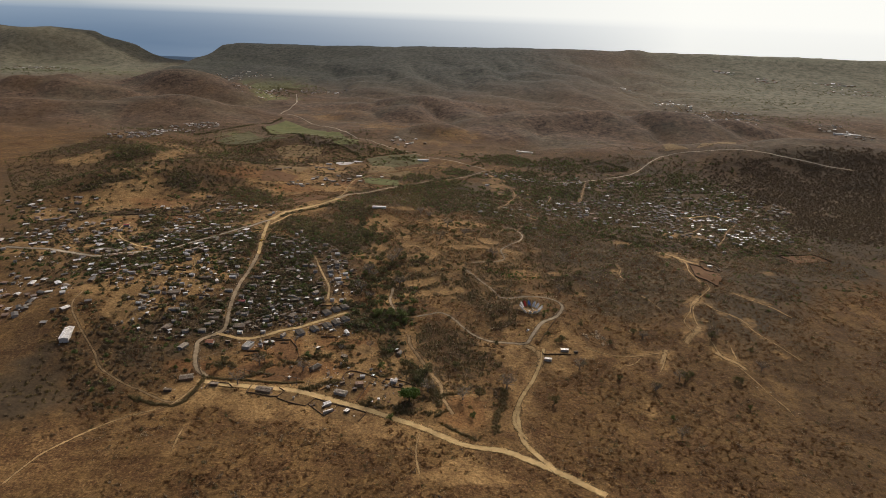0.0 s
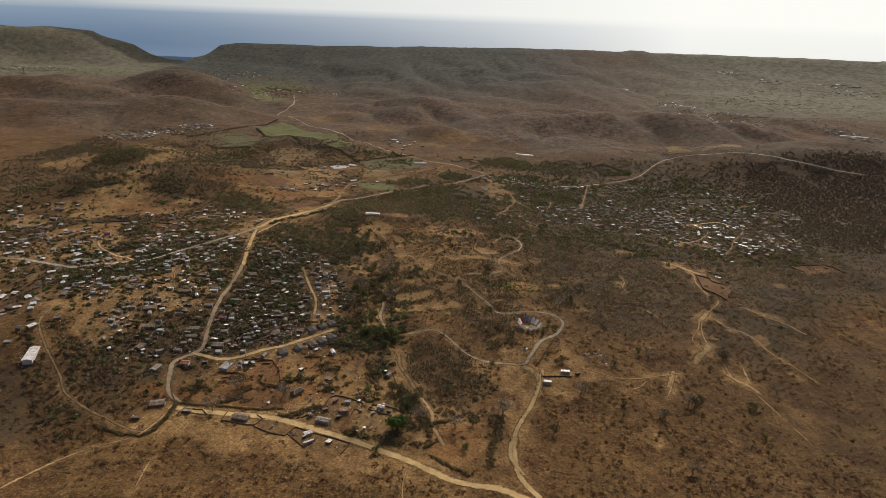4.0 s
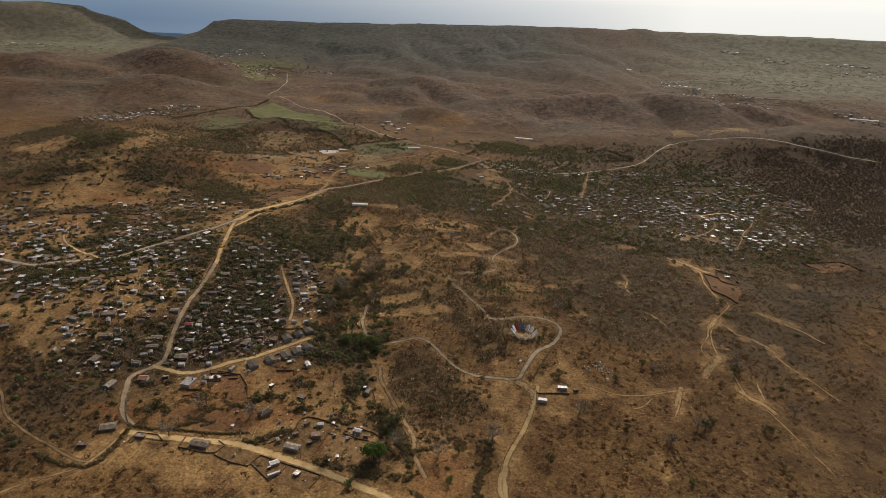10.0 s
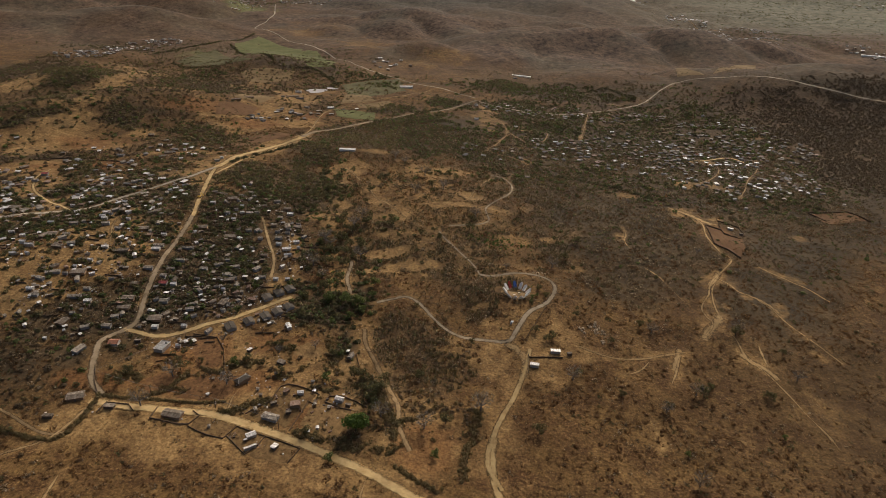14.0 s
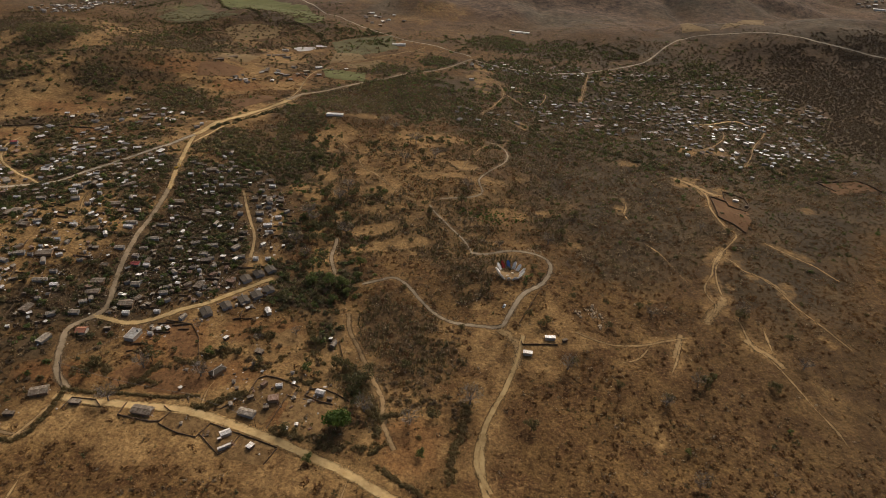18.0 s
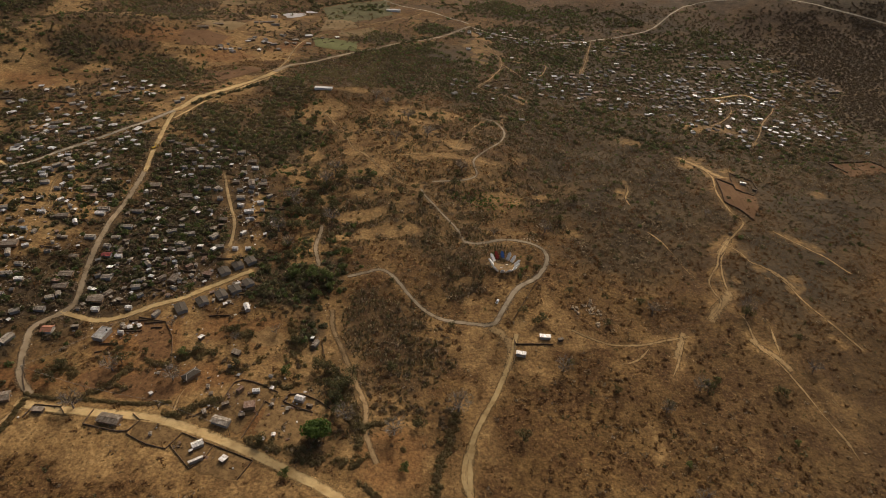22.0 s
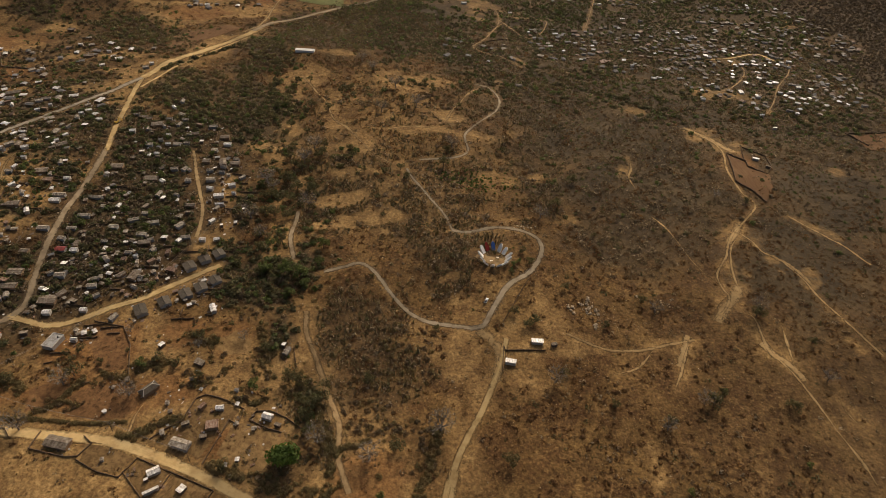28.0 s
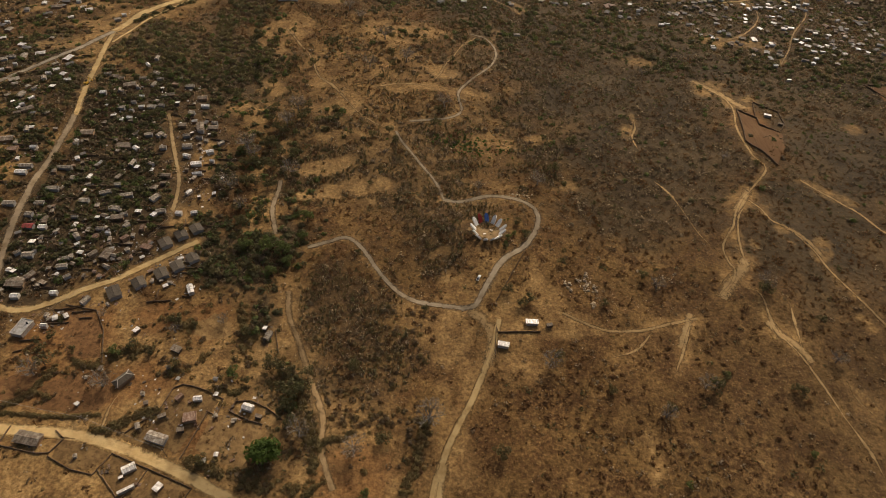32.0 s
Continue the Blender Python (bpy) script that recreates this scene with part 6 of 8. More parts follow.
def cable(a, b, off):
    """A sagging wire between two poles."""
    pts = []
    for k in range(13):
        t = k / 12
        x, y = a[0] + (b[0] - a[0]) * t + off, a[1] + (b[1] - a[1]) * t
        z = float(ground_z(*a)) * (1 - t) + float(ground_z(*b)) * t + 8.7 - 3.2 * t * (1 - t)
        pts.append((x, y, z))
    curve = bpy.data.curves.new("cable", "CURVE")
    curve.dimensions, curve.bevel_depth = "3D", 0.05
    line = curve.splines.new("POLY")
    line.points.add(len(pts) - 1)
    for p, q in zip(line.points, pts):
        p.co = (*q, 1)
    curve.materials.append(SHEET)
    return tagged(new("cable", curve), "thin pale overhead cable between poles", "cable", "cables of the power line")


POLES = ((-192, 60), (-209, 22), (-233, -47), (-262, -88), (-306, -138), (-262, -149), (-215, -156), (-168, -170))
for k, (a, b) in enumerate(zip(POLES, POLES[1:])):
    utility_pole(*a, math.degrees(math.atan2(b[1] - a[1], b[0] - a[0])) + 90)
    for off in (-0.7, 0.7):
        cable(a, b, off)
utility_pole(*POLES[-1], 70)


# ================= fences, hedges and walls round the yards =================


def fence(points, height=1.2, thick=0.4, material=None, label="dark brushwood fence round a dirt yard", kind="fence", posts=True):
    """A rough fence along the points: an uneven brush wall with posts."""
    line = curve_points(points, 1.6) if len(points) > 2 and kind == "hedge" else np.concatenate(
        [np.linspace(a, b, max(2, int(np.hypot(b[0] - a[0], b[1] - a[1]) / 1.6)), endpoint=False) for a, b in zip(np.array(points, float), np.array(points[1:], float))] + [np.array(points[-1:], float)])
    rnd = random.Random(int(abs(points[0][0] * 7 + points[0][1] * 13)))
    base = Vector((line[0][0], line[0][1], float(ground_z(*line[0]))))
    ob = tagged(new(kind), label, kind)
    ob.location = base
    way = np.gradient(line, axis=0)
    way /= np.linalg.norm(way, axis=1)[:, None] + 1e-9
    bm = bmesh.new()
    rows = []
    for (x, y), (wx, wy) in zip(line, way):
        z, h, t = float(ground_z(x, y)), height * rnd.uniform(0.7, 1.15), thick * rnd.uniform(0.7, 1.3)
        rows.append([bm.verts.new(Vector((x - wy * o, y + wx * o, z + up)) - base) for o, up in ((-t / 2, -0.3), (t / 2, -0.3), (t * 0.36, h), (-t * 0.36, h * 0.94))])
    for a, b in zip(rows, rows[1:]):
        for k in range(4):
            bm.faces.new((a[k], a[(k + 1) % 4], b[(k + 1) % 4], b[k]))
    bm.faces.new(rows[0][::-1]), bm.faces.new(rows[-1])
    part("brush_wall", bm, material or BRUSH, ob)
    if posts:
        for k in range(0, len(line), 3):
            x, y = line[k]
            post = part("post", tube(0.13, 0.10, height + 0.75, (0, 0, -0.4), 6), WOOD, ob)
            post.location = Vector((x, y, float(ground_z(x, y)))) - base
    return ob


fence([(-200, -179), (-196, -170), (-175, -177), (-178, -187), (-183, -194), (-191, -187), (-200, -179)], 1.0, 0.5)
fence([(-175, -177), (-150, -186), (-155, -199)], 1.0, 0.5)
fence([(-194, -159), (-187, -152), (-180, -147), (-177, -132), (-172, -129), (-165, -130), (-158, -132), (-148, -136), (-149, -146), (-155, -144)], 1.0, 0.5)
fence([(-154, -144), (-157, -156), (-161, -171)], 1.0, 0.5)
fence([(-143, -143), (-141, -137), (-133, -136), (-123, -140), (-113, -147)], 1.0, 0.5)
fence([(-143, -143), (-131, -148), (-123, -150)], 1.0, 0.5)
fence([(-253, -159), (-254, -170), (-233, -173), (-227, -172), (-223, -164), (-229, -160)], 1.0, 0.5)
fence([(-227, -174), (-213, -180), (-201, -182), (-200, -179)], 1.0, 0.5)
fence([(-290, -169), (-288, -159), (-273, -159), (-268, -164)], 1.0, 0.5)
fence([(-260, -79), (-240, -82), (-230, -96), (-222, -118)], 1.0, 0.5)
fence([(-314, -124), (-307, -139), (-300, -149)], 1.0, 0.5)
fence([(-130, -88), (-125, -103)], 1.0, 0.5)
fence([(4, -77), (5, -81), (31, -79)], 1.2)
fence([(4, -58), (24, -16)], 1.2)
fence([(4, -77), (3, -98)], 1.2)
fence([(231, 191), (225, 158), (220, 133), (230, 118), (235, 99)], 1.8, 0.9, label="dark stone wall round a ploughed plot")
fence([(231, 191), (244, 175), (242, 164), (256, 152), (266, 167)], 1.7, 0.7, label="dark stone wall round a ploughed plot")
fence([(243, 176), (251, 207), (270, 192), (266, 167)], 1.5, 0.6, label="dark stone wall round a small yard")
fence([(5, 505), (35, 571), (86, 568), (53, 500), (1, 462)], 1.2, 0.6, label="dark stone wall round a yard")
fence([(381, 259), (434, 267), (449, 238)], 1.6, 0.9, label="dark stone wall along a brown field")
fence([(381, 259), (392, 232)], 1.6, 0.9, label="dark stone wall along a brown field")
fence([(-540, 300), (-520, 268), (-478, 262)], 1.5, 0.8)
fence([(-600, 262), (-560, 275), (-520, 262)], 1.5, 0.8)


def hedge(points, height=3.0, thick=3.2):
    """A row of dark bushes on an earth bank."""
    line = curve_points(points, 1.5)
    rnd = np.random.RandomState(int(abs(points[0][0] + points[0][1])))
    at = np.repeat(line, 3, 0) + rnd.normal(0, thick * 0.27, (len(line) * 3, 2))
    size = rnd.uniform(0.5, 1.1, len(at)) * height * 0.66
    return tagged(scatter("hedge", BUSH, at, size * 1.1, LEAF_HEDGE, 17), "dense dark hedge beside the dirt road", "hedge")


def clump_shape(count, seed, half=0.34, squash=0.75):
    """Loose three-cornered leaf or twig blades round a low dome of radius 1, most facing outwards."""
    rnd = np.random.RandomState(seed)
    co, tris = [], []
    for k in range(count):
        a, e, r = rnd.uniform(0, 2 * np.pi), np.arccos(rnd.uniform(0.0, 1.0)), rnd.uniform(0.35, 1.0) ** 0.7
        out = np.array([np.cos(a) * np.sin(e), np.sin(a) * np.sin(e), np.cos(e)])
        mid = out * (1, 1, squash) * r
        mid[2] = max(mid[2], 0.12)
        face = rnd.normal(0, 0.42, 3) + out * 0.9 + (0, 0, 0.3)
        face /= np.linalg.norm(face)
        u = np.cross(face, rnd.normal(size=3))
        u /= np.linalg.norm(u)
        v = np.cross(face, u)
        h = half * rnd.uniform(0.65, 1.3)
        co += [mid + u * h, mid - u * h * rnd.uniform(0.3, 0.8) + v * h * 0.85, mid - u * h * rnd.uniform(0.3, 0.8) - v * h * 0.85]
        tris.append((3 * k, 3 * k + 1, 3 * k + 2))
    return np.array(co), np.array(tris)


def cactus_shape(columns, seed):
    """A stand of upright tapered columns, leaning a little outwards."""
    rnd = np.random.RandomState(seed)
    co, tris = [], []
    for k in range(columns):
        a, r, h, w = rnd.uniform(0, 2 * np.pi), rnd.uniform(0.05, 0.75), rnd.uniform(0.8, 1.7), rnd.uniform(0.09, 0.16)
        x, y, lean, n = np.cos(a) * r, np.sin(a) * r, rnd.uniform(0.0, 0.35), len(co)
        for z, out, wide in ((0.0, 1.0, w), (h, 1 + lean, w * 0.8)):
            co += [np.array([x * out + wide * np.cos(q), y * out + wide * np.sin(q), z]) for q in (0.4, 2.49, 4.59)]
        for q in range(3):
            b, c = n + q, n + (q + 1) % 3
            tris += [(b, c, c + 3), (b, c + 3, b + 3)]
        tris.append((n + 3, n + 4, n + 5))
    return np.array(co), np.array(tris)


CACTI = [cactus_shape(6, 30 + k) for k in range(5)]
SCRUB = [clump_shape(12, 40 + k, 0.33, 0.8) for k in range(6)]
TUFT = [clump_shape(4, 60 + k, 0.62, 0.9) for k in range(4)]
CANOPY = [clump_shape(18, 70 + k, 0.44, 0.85) for k in range(6)]
GROVE = [clump_shape(42, 80 + k, 0.33, 1.05) for k in range(6)]
BUSH = [clump_shape(84, 90 + k, 0.19, 1.0) for k in range(5)]


def scatter(name, shapes, at, size, material, seed, sink=0.08):
    """Many plants as one mesh, each turned and stretched differently."""
    rnd = np.random.RandomState(seed)
    which = rnd.randint(0, len(shapes), len(at))
    all_co, all_tri, start = [], [], 0
    for k, (co, tris) in enumerate(shapes):
        pick = which == k
        n = int(pick.sum())
        if not n:
            continue
        p, s = at[pick], size[pick]
        a = rnd.uniform(0, 2 * np.pi, n)
        tall = s * rnd.uniform(0.75, 1.2, n)
        c, d = np.cos(a) * s, np.sin(a) * s
        x = co[None, :, 0] * c[:, None] - co[None, :, 1] * d[:, None] + p[:, 0:1]
        y = co[None, :, 0] * d[:, None] + co[None, :, 1] * c[:, None] + p[:, 1:2]
        z = (co[None, :, 2] - sink) * tall[:, None] + ground_z(p[:, 0], p[:, 1])[:, None]
        all_co.append(np.stack([x, y, z], -1).reshape(-1, 3))
        all_tri.append((tris[None] + (start + np.arange(n) * len(co))[:, None, None]).reshape(-1, 3))
        start += n * len(co)
    return joined(name, np.concatenate(all_co), np.concatenate(all_tri), material)


hedge([(-298, -152), (-283, -153), (-266, -152), (-248, -152), (-230, -152), (-211, -150)], 2.2, 2.2)
hedge([(-210, -157), (-203, -157), (-197, -154), (-193, -149), (-180, -145)], 3.0, 5)
hedge([(-157, -171), (-147, -175), (-135, -180)], 3.2, 6)
hedge([(-124, -108), (-113, -123), (-103, -139), (-93, -159), (-92, -175)], 2.8, 6)
hedge([(-126, -180), (-119, -184), (-111, -180)], 3.0, 8)
hedge([(-263, -148), (-254, -141), (-250, -131), (-247, -124)], 3.0, 4)
hedge([(-218, -116), (-210, -109), (-200, -108)], 3.0, 5)
hedge([(-239, -118), (-231, -120), (-223, -119)], 2.6, 4)
hedge([(-198, -84), (-190, -86), (-179, -90)], 2.8, 6)
hedge([(-154, -73), (-145, -94), (-146, -105)], 2.6, 7)
hedge([(-300, -136), (-295, -132), (-287, -129), (-277, -134)], 3.0, 7)
hedge([(-154, -129), (-146, -131), (-136, -127)], 2.4, 4)
hedge([(-106, -183), (-93, -186), (-88, -179)], 2.6, 8)
hedge([(-345, -186), (-335, -190), (-315, -193), (-302, -191), (-297, -174), (-296, -156)], 2.6, 2.6)
hedge([(-36, -140), (-38, -160), (-44, -185), (-46, -205)], 2.6, 6)
hedge([(-88, -196), (-74, -206), (-60, -214)], 2.4, 4)
hedge([(-103, -152), (-94, -160), (-85, -158), (-74, -152)], 2.6, 3.0)


# ================= trees =================

def limb(co, tris, a, b, r0, r1, sides=6):
    a, b = np.array(a, float), np.array(b, float)
    w = (b - a) / (np.linalg.norm(b - a) + 1e-9)
    u = np.cross(w, (0.3, 0.9, 0.2))
    u /= np.linalg.norm(u)
    v = np.cross(w, u)
    n = len(co)
    for p, r in ((a, r0), (b, r1)):
        for k in range(sides):
            t = 2 * np.pi * k / sides
            co.append(p + (u * np.cos(t) + v * np.sin(t)) * r)
    for k in range(sides):
        m = (k + 1) % sides
        tris += [(n + k, n + m, n + sides + m), (n + k, n + sides + m, n + sides + k)]


def fork_limbs(co, tris, rnd, at, way, length, r, depth):
    end = at + way * length
    limb(co, tris, at, end, r, r * 0.62, 5)
    if depth:
        for _ in range(3):
            turn = way + rnd.normal(0, 0.55, 3)
            turn[2] = abs(turn[2]) * 0.8 + 0.1
            fork_limbs(co, tris, rnd, at + way * length * rnd.uniform(0.6, 1.0), turn / np.linalg.norm(turn), length * rnd.uniform(0.6, 0.85), r * 0.58, depth - 1)


def tree(height, spread, leaf, seed, label, lobes=9, quads=46, bare=False, bark=None, name="tree"):
    """A tapered trunk with limbs, and a crown of loose clumps in uneven lobes."""
    rnd = np.random.RandomState(seed)
    ob = tagged(new(name), label, "tree")
    co, tris = [], []
    lean = rnd.normal(0, 0.25, 2)
    neck = np.array([lean[0], lean[1], height * (0.34 if not bare else 0.28)])
    limb(co, tris, (0, 0, -0.5), neck * 0.5, height * 0.045, height * 0.036, 8)
    limb(co, tris, neck * 0.5, neck, height * 0.036, height * 0.028, 8)
    crown_co, crown_tris = [], []
    tops = []
    for k in range(lobes):
        a = 2 * np.pi * k / lobes * 1.7 + rnd.uniform(-0.4, 0.4)
        r = spread * rnd.uniform(0.2, 0.72)
        tops.append(np.array([np.cos(a) * r, np.sin(a) * r, height * rnd.uniform(0.5, 0.92) - 0.25 * r]))
    if bare:
        for k in range(7):
            a = 2 * np.pi * k / 7 + rnd.uniform(-0.3, 0.3)
            way = np.array([np.cos(a) * 0.7, np.sin(a) * 0.7, rnd.uniform(0.5, 1.1)])
            fork_limbs(co, tris, rnd, neck, way / np.linalg.norm(way), height * 0.3, height * 0.02, 3)
    else:
        for top in tops:
            limb(co, tris, neck, top * (1, 1, 0.9), height * 0.02, height * 0.007, 5)
    me_trunk = joined("trunk", np.array(co), np.array(tris), bark or BARK, smooth=True)
    me_trunk.parent = ob
    for top in tops:
        size = spread * rnd.uniform(0.30, 0.48)
        for _ in range(quads if not bare else 9):
            d = rnd.normal(size=3)
            d /= np.linalg.norm(d)
            mid = top + d * size * rnd.uniform(0.55, 1.05) * (1, 1, 0.8)
            u = np.cross(d, rnd.normal(size=3)) + d * rnd.uniform(-0.5, 0.5)
            u /= np.linalg.norm(u)
            v = np.cross(d + rnd.normal(0, 0.4, 3), u)
            v /= np.linalg.norm(v)
            h = size * rnd.uniform(0.14, 0.30)
            n = len(crown_co)
            crown_co += [mid + u * h, mid + v * h * 0.7, mid - u * h, mid - v * h * 0.7]
            crown_tris += [(n, n + 1, n + 2), (n, n + 2, n + 3)]
    crown = joined("crown", np.array(crown_co), np.array(crown_tris), leaf)
    crown.parent = ob
    return ob


TREES = {
    "mango": tree(11, 7.4, LEAF_FRESH, 3, "large bright green tree with a broad full crown", 14, 90),
    "green": tree(8, 5.2, LEAF_GREEN, 4, "green broad-leaved tree in the dry valley", 11, 60),
    "olive": tree(7, 4.6, LEAF_DARK, 6, "dark olive-green tree with an uneven crown", 10, 52),
    "dusky": tree(6, 4.2, LEAF_DARK, 8, "low dark tree among dry scrub", 8, 46),
    "bare": tree(8, 5.4, TWIG_GREY, 9, "leafless grey tree with spreading limbs", 8, 9, True, PALE_BARK),
    "thin": tree(6.5, 4.0, TWIG_BROWN, 12, "thin dry tree with few brown leaves", 7, 9, True),
}
PLACED = set()
TREE_SPOTS = []


def put_tree(kind, x, y, size=1.0, turn=0.0):
    m = pose(x, y, float(ground_z(x, y)) - 0.05, 0, 0, turn) @ Matrix.Diagonal((size, size, size, 1.0))
    TREE_SPOTS.append((x, y))
    if kind not in PLACED:
        PLACED.add(kind)
        TREES[kind].matrix_basis = m
        return TREES[kind]
    return copy_thing(TREES[kind], m)


SINGLE_TREES = (
    ("green", -64, -186, .7), ("green", 13, -6, .75), ("green", 17, -1, .6), ("green", 11, -11, .5), ("green", -128, 6, 1.5), ("green", -138, -27, 1.7), ("green", -150, -24, 1.7), ("green", -163, -23, 1.6),
    ("dusky", -79, -112, 1.2), ("olive", -80, 109, .9), 
    ("bare", -72, -164, 1.6), ("bare", -34, -143, 1.3),
)
MORE_TREES = (
    ("dusky", -127, -114, 1.2),
    ("bare", 182, -34, 1.0), ("bare", 125, -112, .9), ("dusky", 25, -57, 1.0), ("bare", 36, -102, 1.0), ("bare", 98, -132, .8), ("olive", -172, 109, 1.0),
    ("olive", -118, -128, .9), ("dusky", -112, -140, 1.0), ("bare", 102, -195, .9), ("dusky", -58, -157, 1.1), ("bare", -215, -133, .9),
)
GULLY_TREES = (
    ("green", -133, -36, 1.2), ("green", -127, -12, 1.1), ("olive", -160, 40, 1.1), ("olive", -165, 62, 1.2), ("dusky", -172, 88, 1.3), ("green", -142, -45, 1.2),
    ("dusky", -105, -128, 1.2), ("dusky", -104, -118, 1.0), ("olive", -108, -150, 1.0), ("dusky", 12, -50, .9), ("olive", 20, 10, .8), ("dusky", 25, -2, .9),
    ("bare", 38, 60, 1.0), ("dusky", 52, 78, 1.1), ("dusky", 70, 115, 1.2), ("olive", -190, 175, 1.1), ("olive", -182, 205, 1.0), ("dusky", -8, 12, .7),
)
YARD_TREES = (
    ("mango", -117, -169, 1.3), ("green", -146, -121, 1.25), ("green", -216, -112, 1.1), ("olive", -208, -107, 0.9), ("bare", -265, -159, 1.1), ("dusky", -253, -121, 1.2), ("dusky", -287, -130, 1.1), ("dusky", -180, -118, 0.9), ("olive", -189, -86, 0.9), ("olive", -147, -92, 0.9), ("dusky", -120, -116, 1.1), ("olive", -196, -110, 0.7), ("green", -130, -194, 1.0), ("dusky", -110, -133, 1.2), ("dusky", -149, -173, 0.9), ("bare", -256, -128, 1.0), ("dusky", -288, -141, 1.0), ("bare", -102, -155, 1.0), ("olive", -257, -103, 0.8), ("olive", -264, -107, 0.7),
    ("dusky", 179, -40, 1.3), ("dusky", 130, -113, 1.3), ("dusky", 101, -128, 0.9), ("dusky", 5, -161, 1.2), ("dusky", 179, -114, 0.9), ("dusky", 209, -61, 0.8), ("dusky", 176, -111, 0.7), ("dusky", 137, -106, 0.9), ("dusky", 73, -56, 0.8), ("dusky", 20, -60, 0.8), ("dusky", 41, -96, 0.8), ("dusky", 69, -119, 0.8), ("green", 173, -151, 0.7), ("green", 102, -171, 0.7), ("green", 140, -103, 0.6),
    ("olive", -148, 262, 0.9), ("olive", -152, 141, 1.0), ("olive", -128, 136, 1.0), ("olive", -179, 132, 1.0), ("dusky", -90, 236, 1.1), ("dusky", -74, 98, 0.8), ("dusky", -41, 139, 1.1), ("dusky", -179, 218, 1.1), ("bare", -130, 312, 1.0), ("bare", -145, 335, 1.0), ("bare", -75, 225, 1.2), ("bare", -100, 270, 1.2), ("dusky", -60, 262, 1.1),
)
KNOLL_TREES = (
    ("olive", -150, 259, .85), ("olive", -87, 215, .9), ("dusky", -161, 211, 1.1), ("olive", -124, 125, 1.05), ("olive", -150, 130, .9), ("olive", -178, 119, 1.0), ("dusky", -93, 101, 1.0), ("olive", -161, 113, .8),
    ("dusky", -43, 121, 1.2), ("olive", -74, 95, .7), ("bare", -37, 150, 1.0), ("dusky", -32, 233, .8), ("dusky", -94, 314, .9), ("dusky", -22, 314, .9), ("green", -189, 100, 1.0), ("green", -192, 78, 1.1),
    ("dusky", -193, 279, .9), ("dusky", -128, 307, .8), ("dusky", -55, 247, .7), ("dusky", 47, 120, .8), ("dusky", 9, 154, .9), ("dusky", -68, 276, .8), ("bare", -108, 211, 1.1), ("dusky", -210, 207, 1.0),
    ("olive", -162, 178, .9), ("dusky", -95, 67, .7), ("dusky", -111, 105, .7), ("dusky", -5, 231, .7),
)
for row in SINGLE_TREES + MORE_TREES + GULLY_TREES + YARD_TREES + KNOLL_TREES:
    put_tree(row[0], row[1], row[2], row[3], (row[1] * 37 + row[2] * 11) % 360)


def plant_quarter(count, centre, size, kinds, seed, scale=(0.7, 1.2)):
    rnd = random.Random(seed)
    for _ in range(count):
        a, r = rnd.uniform(0, 6.283), math.sqrt(rnd.random())
        x, y = centre[0] + math.cos(a) * r * size[0], centre[1] + math.sin(a) * r * size[1]
        if road_gap(np.array([x]), np.array([y]))[0] < 2.5 or any((x - u) ** 2 + (y - v) ** 2 < 26 for u, v, _ in HOUSE_SPOTS):
            continue
        put_tree(rnd.choice(kinds), x, y, rnd.uniform(*scale), rnd.uniform(0, 360))


plant_quarter(54, (-265, 70), (70, 150), ("olive", "dusky", "olive", "green"), 51, (0.6, 1.05))
plant_quarter(24, (-220, 190), (55, 90), ("olive", "green", "dusky"), 52, (0.6, 1.0))
plant_quarter(40, (-400, 60), (90, 120), ("olive", "dusky", "green"), 53, (0.6, 1.1))
plant_quarter(20, (-340, -60), (60, 50), ("dusky", "olive", "thin"), 55, (0.6, 1.0))
plant_quarter(26, (-170, 60), (25, 90), ("olive", "bare", "dusky"), 58, (0.8, 1.3))
plant_quarter(24, (-240, -20), (60, 40), ("dusky", "olive", "thin"), 59, (0.6, 0.9))
plant_quarter(16, (-30, 112), (24, 12), ("green",), 64, (0.2, 0.4))
plant_quarter(6, (14, 8), (7, 7), ("green",), 65, (0.25, 0.5))
plant_quarter(34, (60, 60), (200, 230), ("bare", "thin", "dusky"), 60, (0.5, 0.9))
plant_quarter(20, (-190, -115), (70, 45), ("dusky", "thin", "bare"), 61, (0.4, 0.7))


# ================= scrub, grass and stones =================

def jittered(x0, x1, y0, y1, cell, seed):
    rnd = np.random.RandomState(seed)
    gx, gy = np.meshgrid(np.arange(x0, x1, cell), np.arange(y0, y1, cell), indexing="ij")
    p = np.stack([gx.ravel(), gy.ravel()], 1)
    return p + rnd.uniform(-0.55, 0.55, p.shape) * cell, rnd


def house_gap(x, y):
    best = np.full(len(x), 1e9)
    spots = np.array(HOUSE_SPOTS)
    for k in range(0, len(spots), 30):
        s = spots[k:k + 30]
        best = np.minimum(best, (np.sqrt((x[:, None] - s[None, :, 0]) ** 2 + (y[:, None] - s[None, :, 1]) ** 2) - s[None, :, 2]).min(1))
    return best


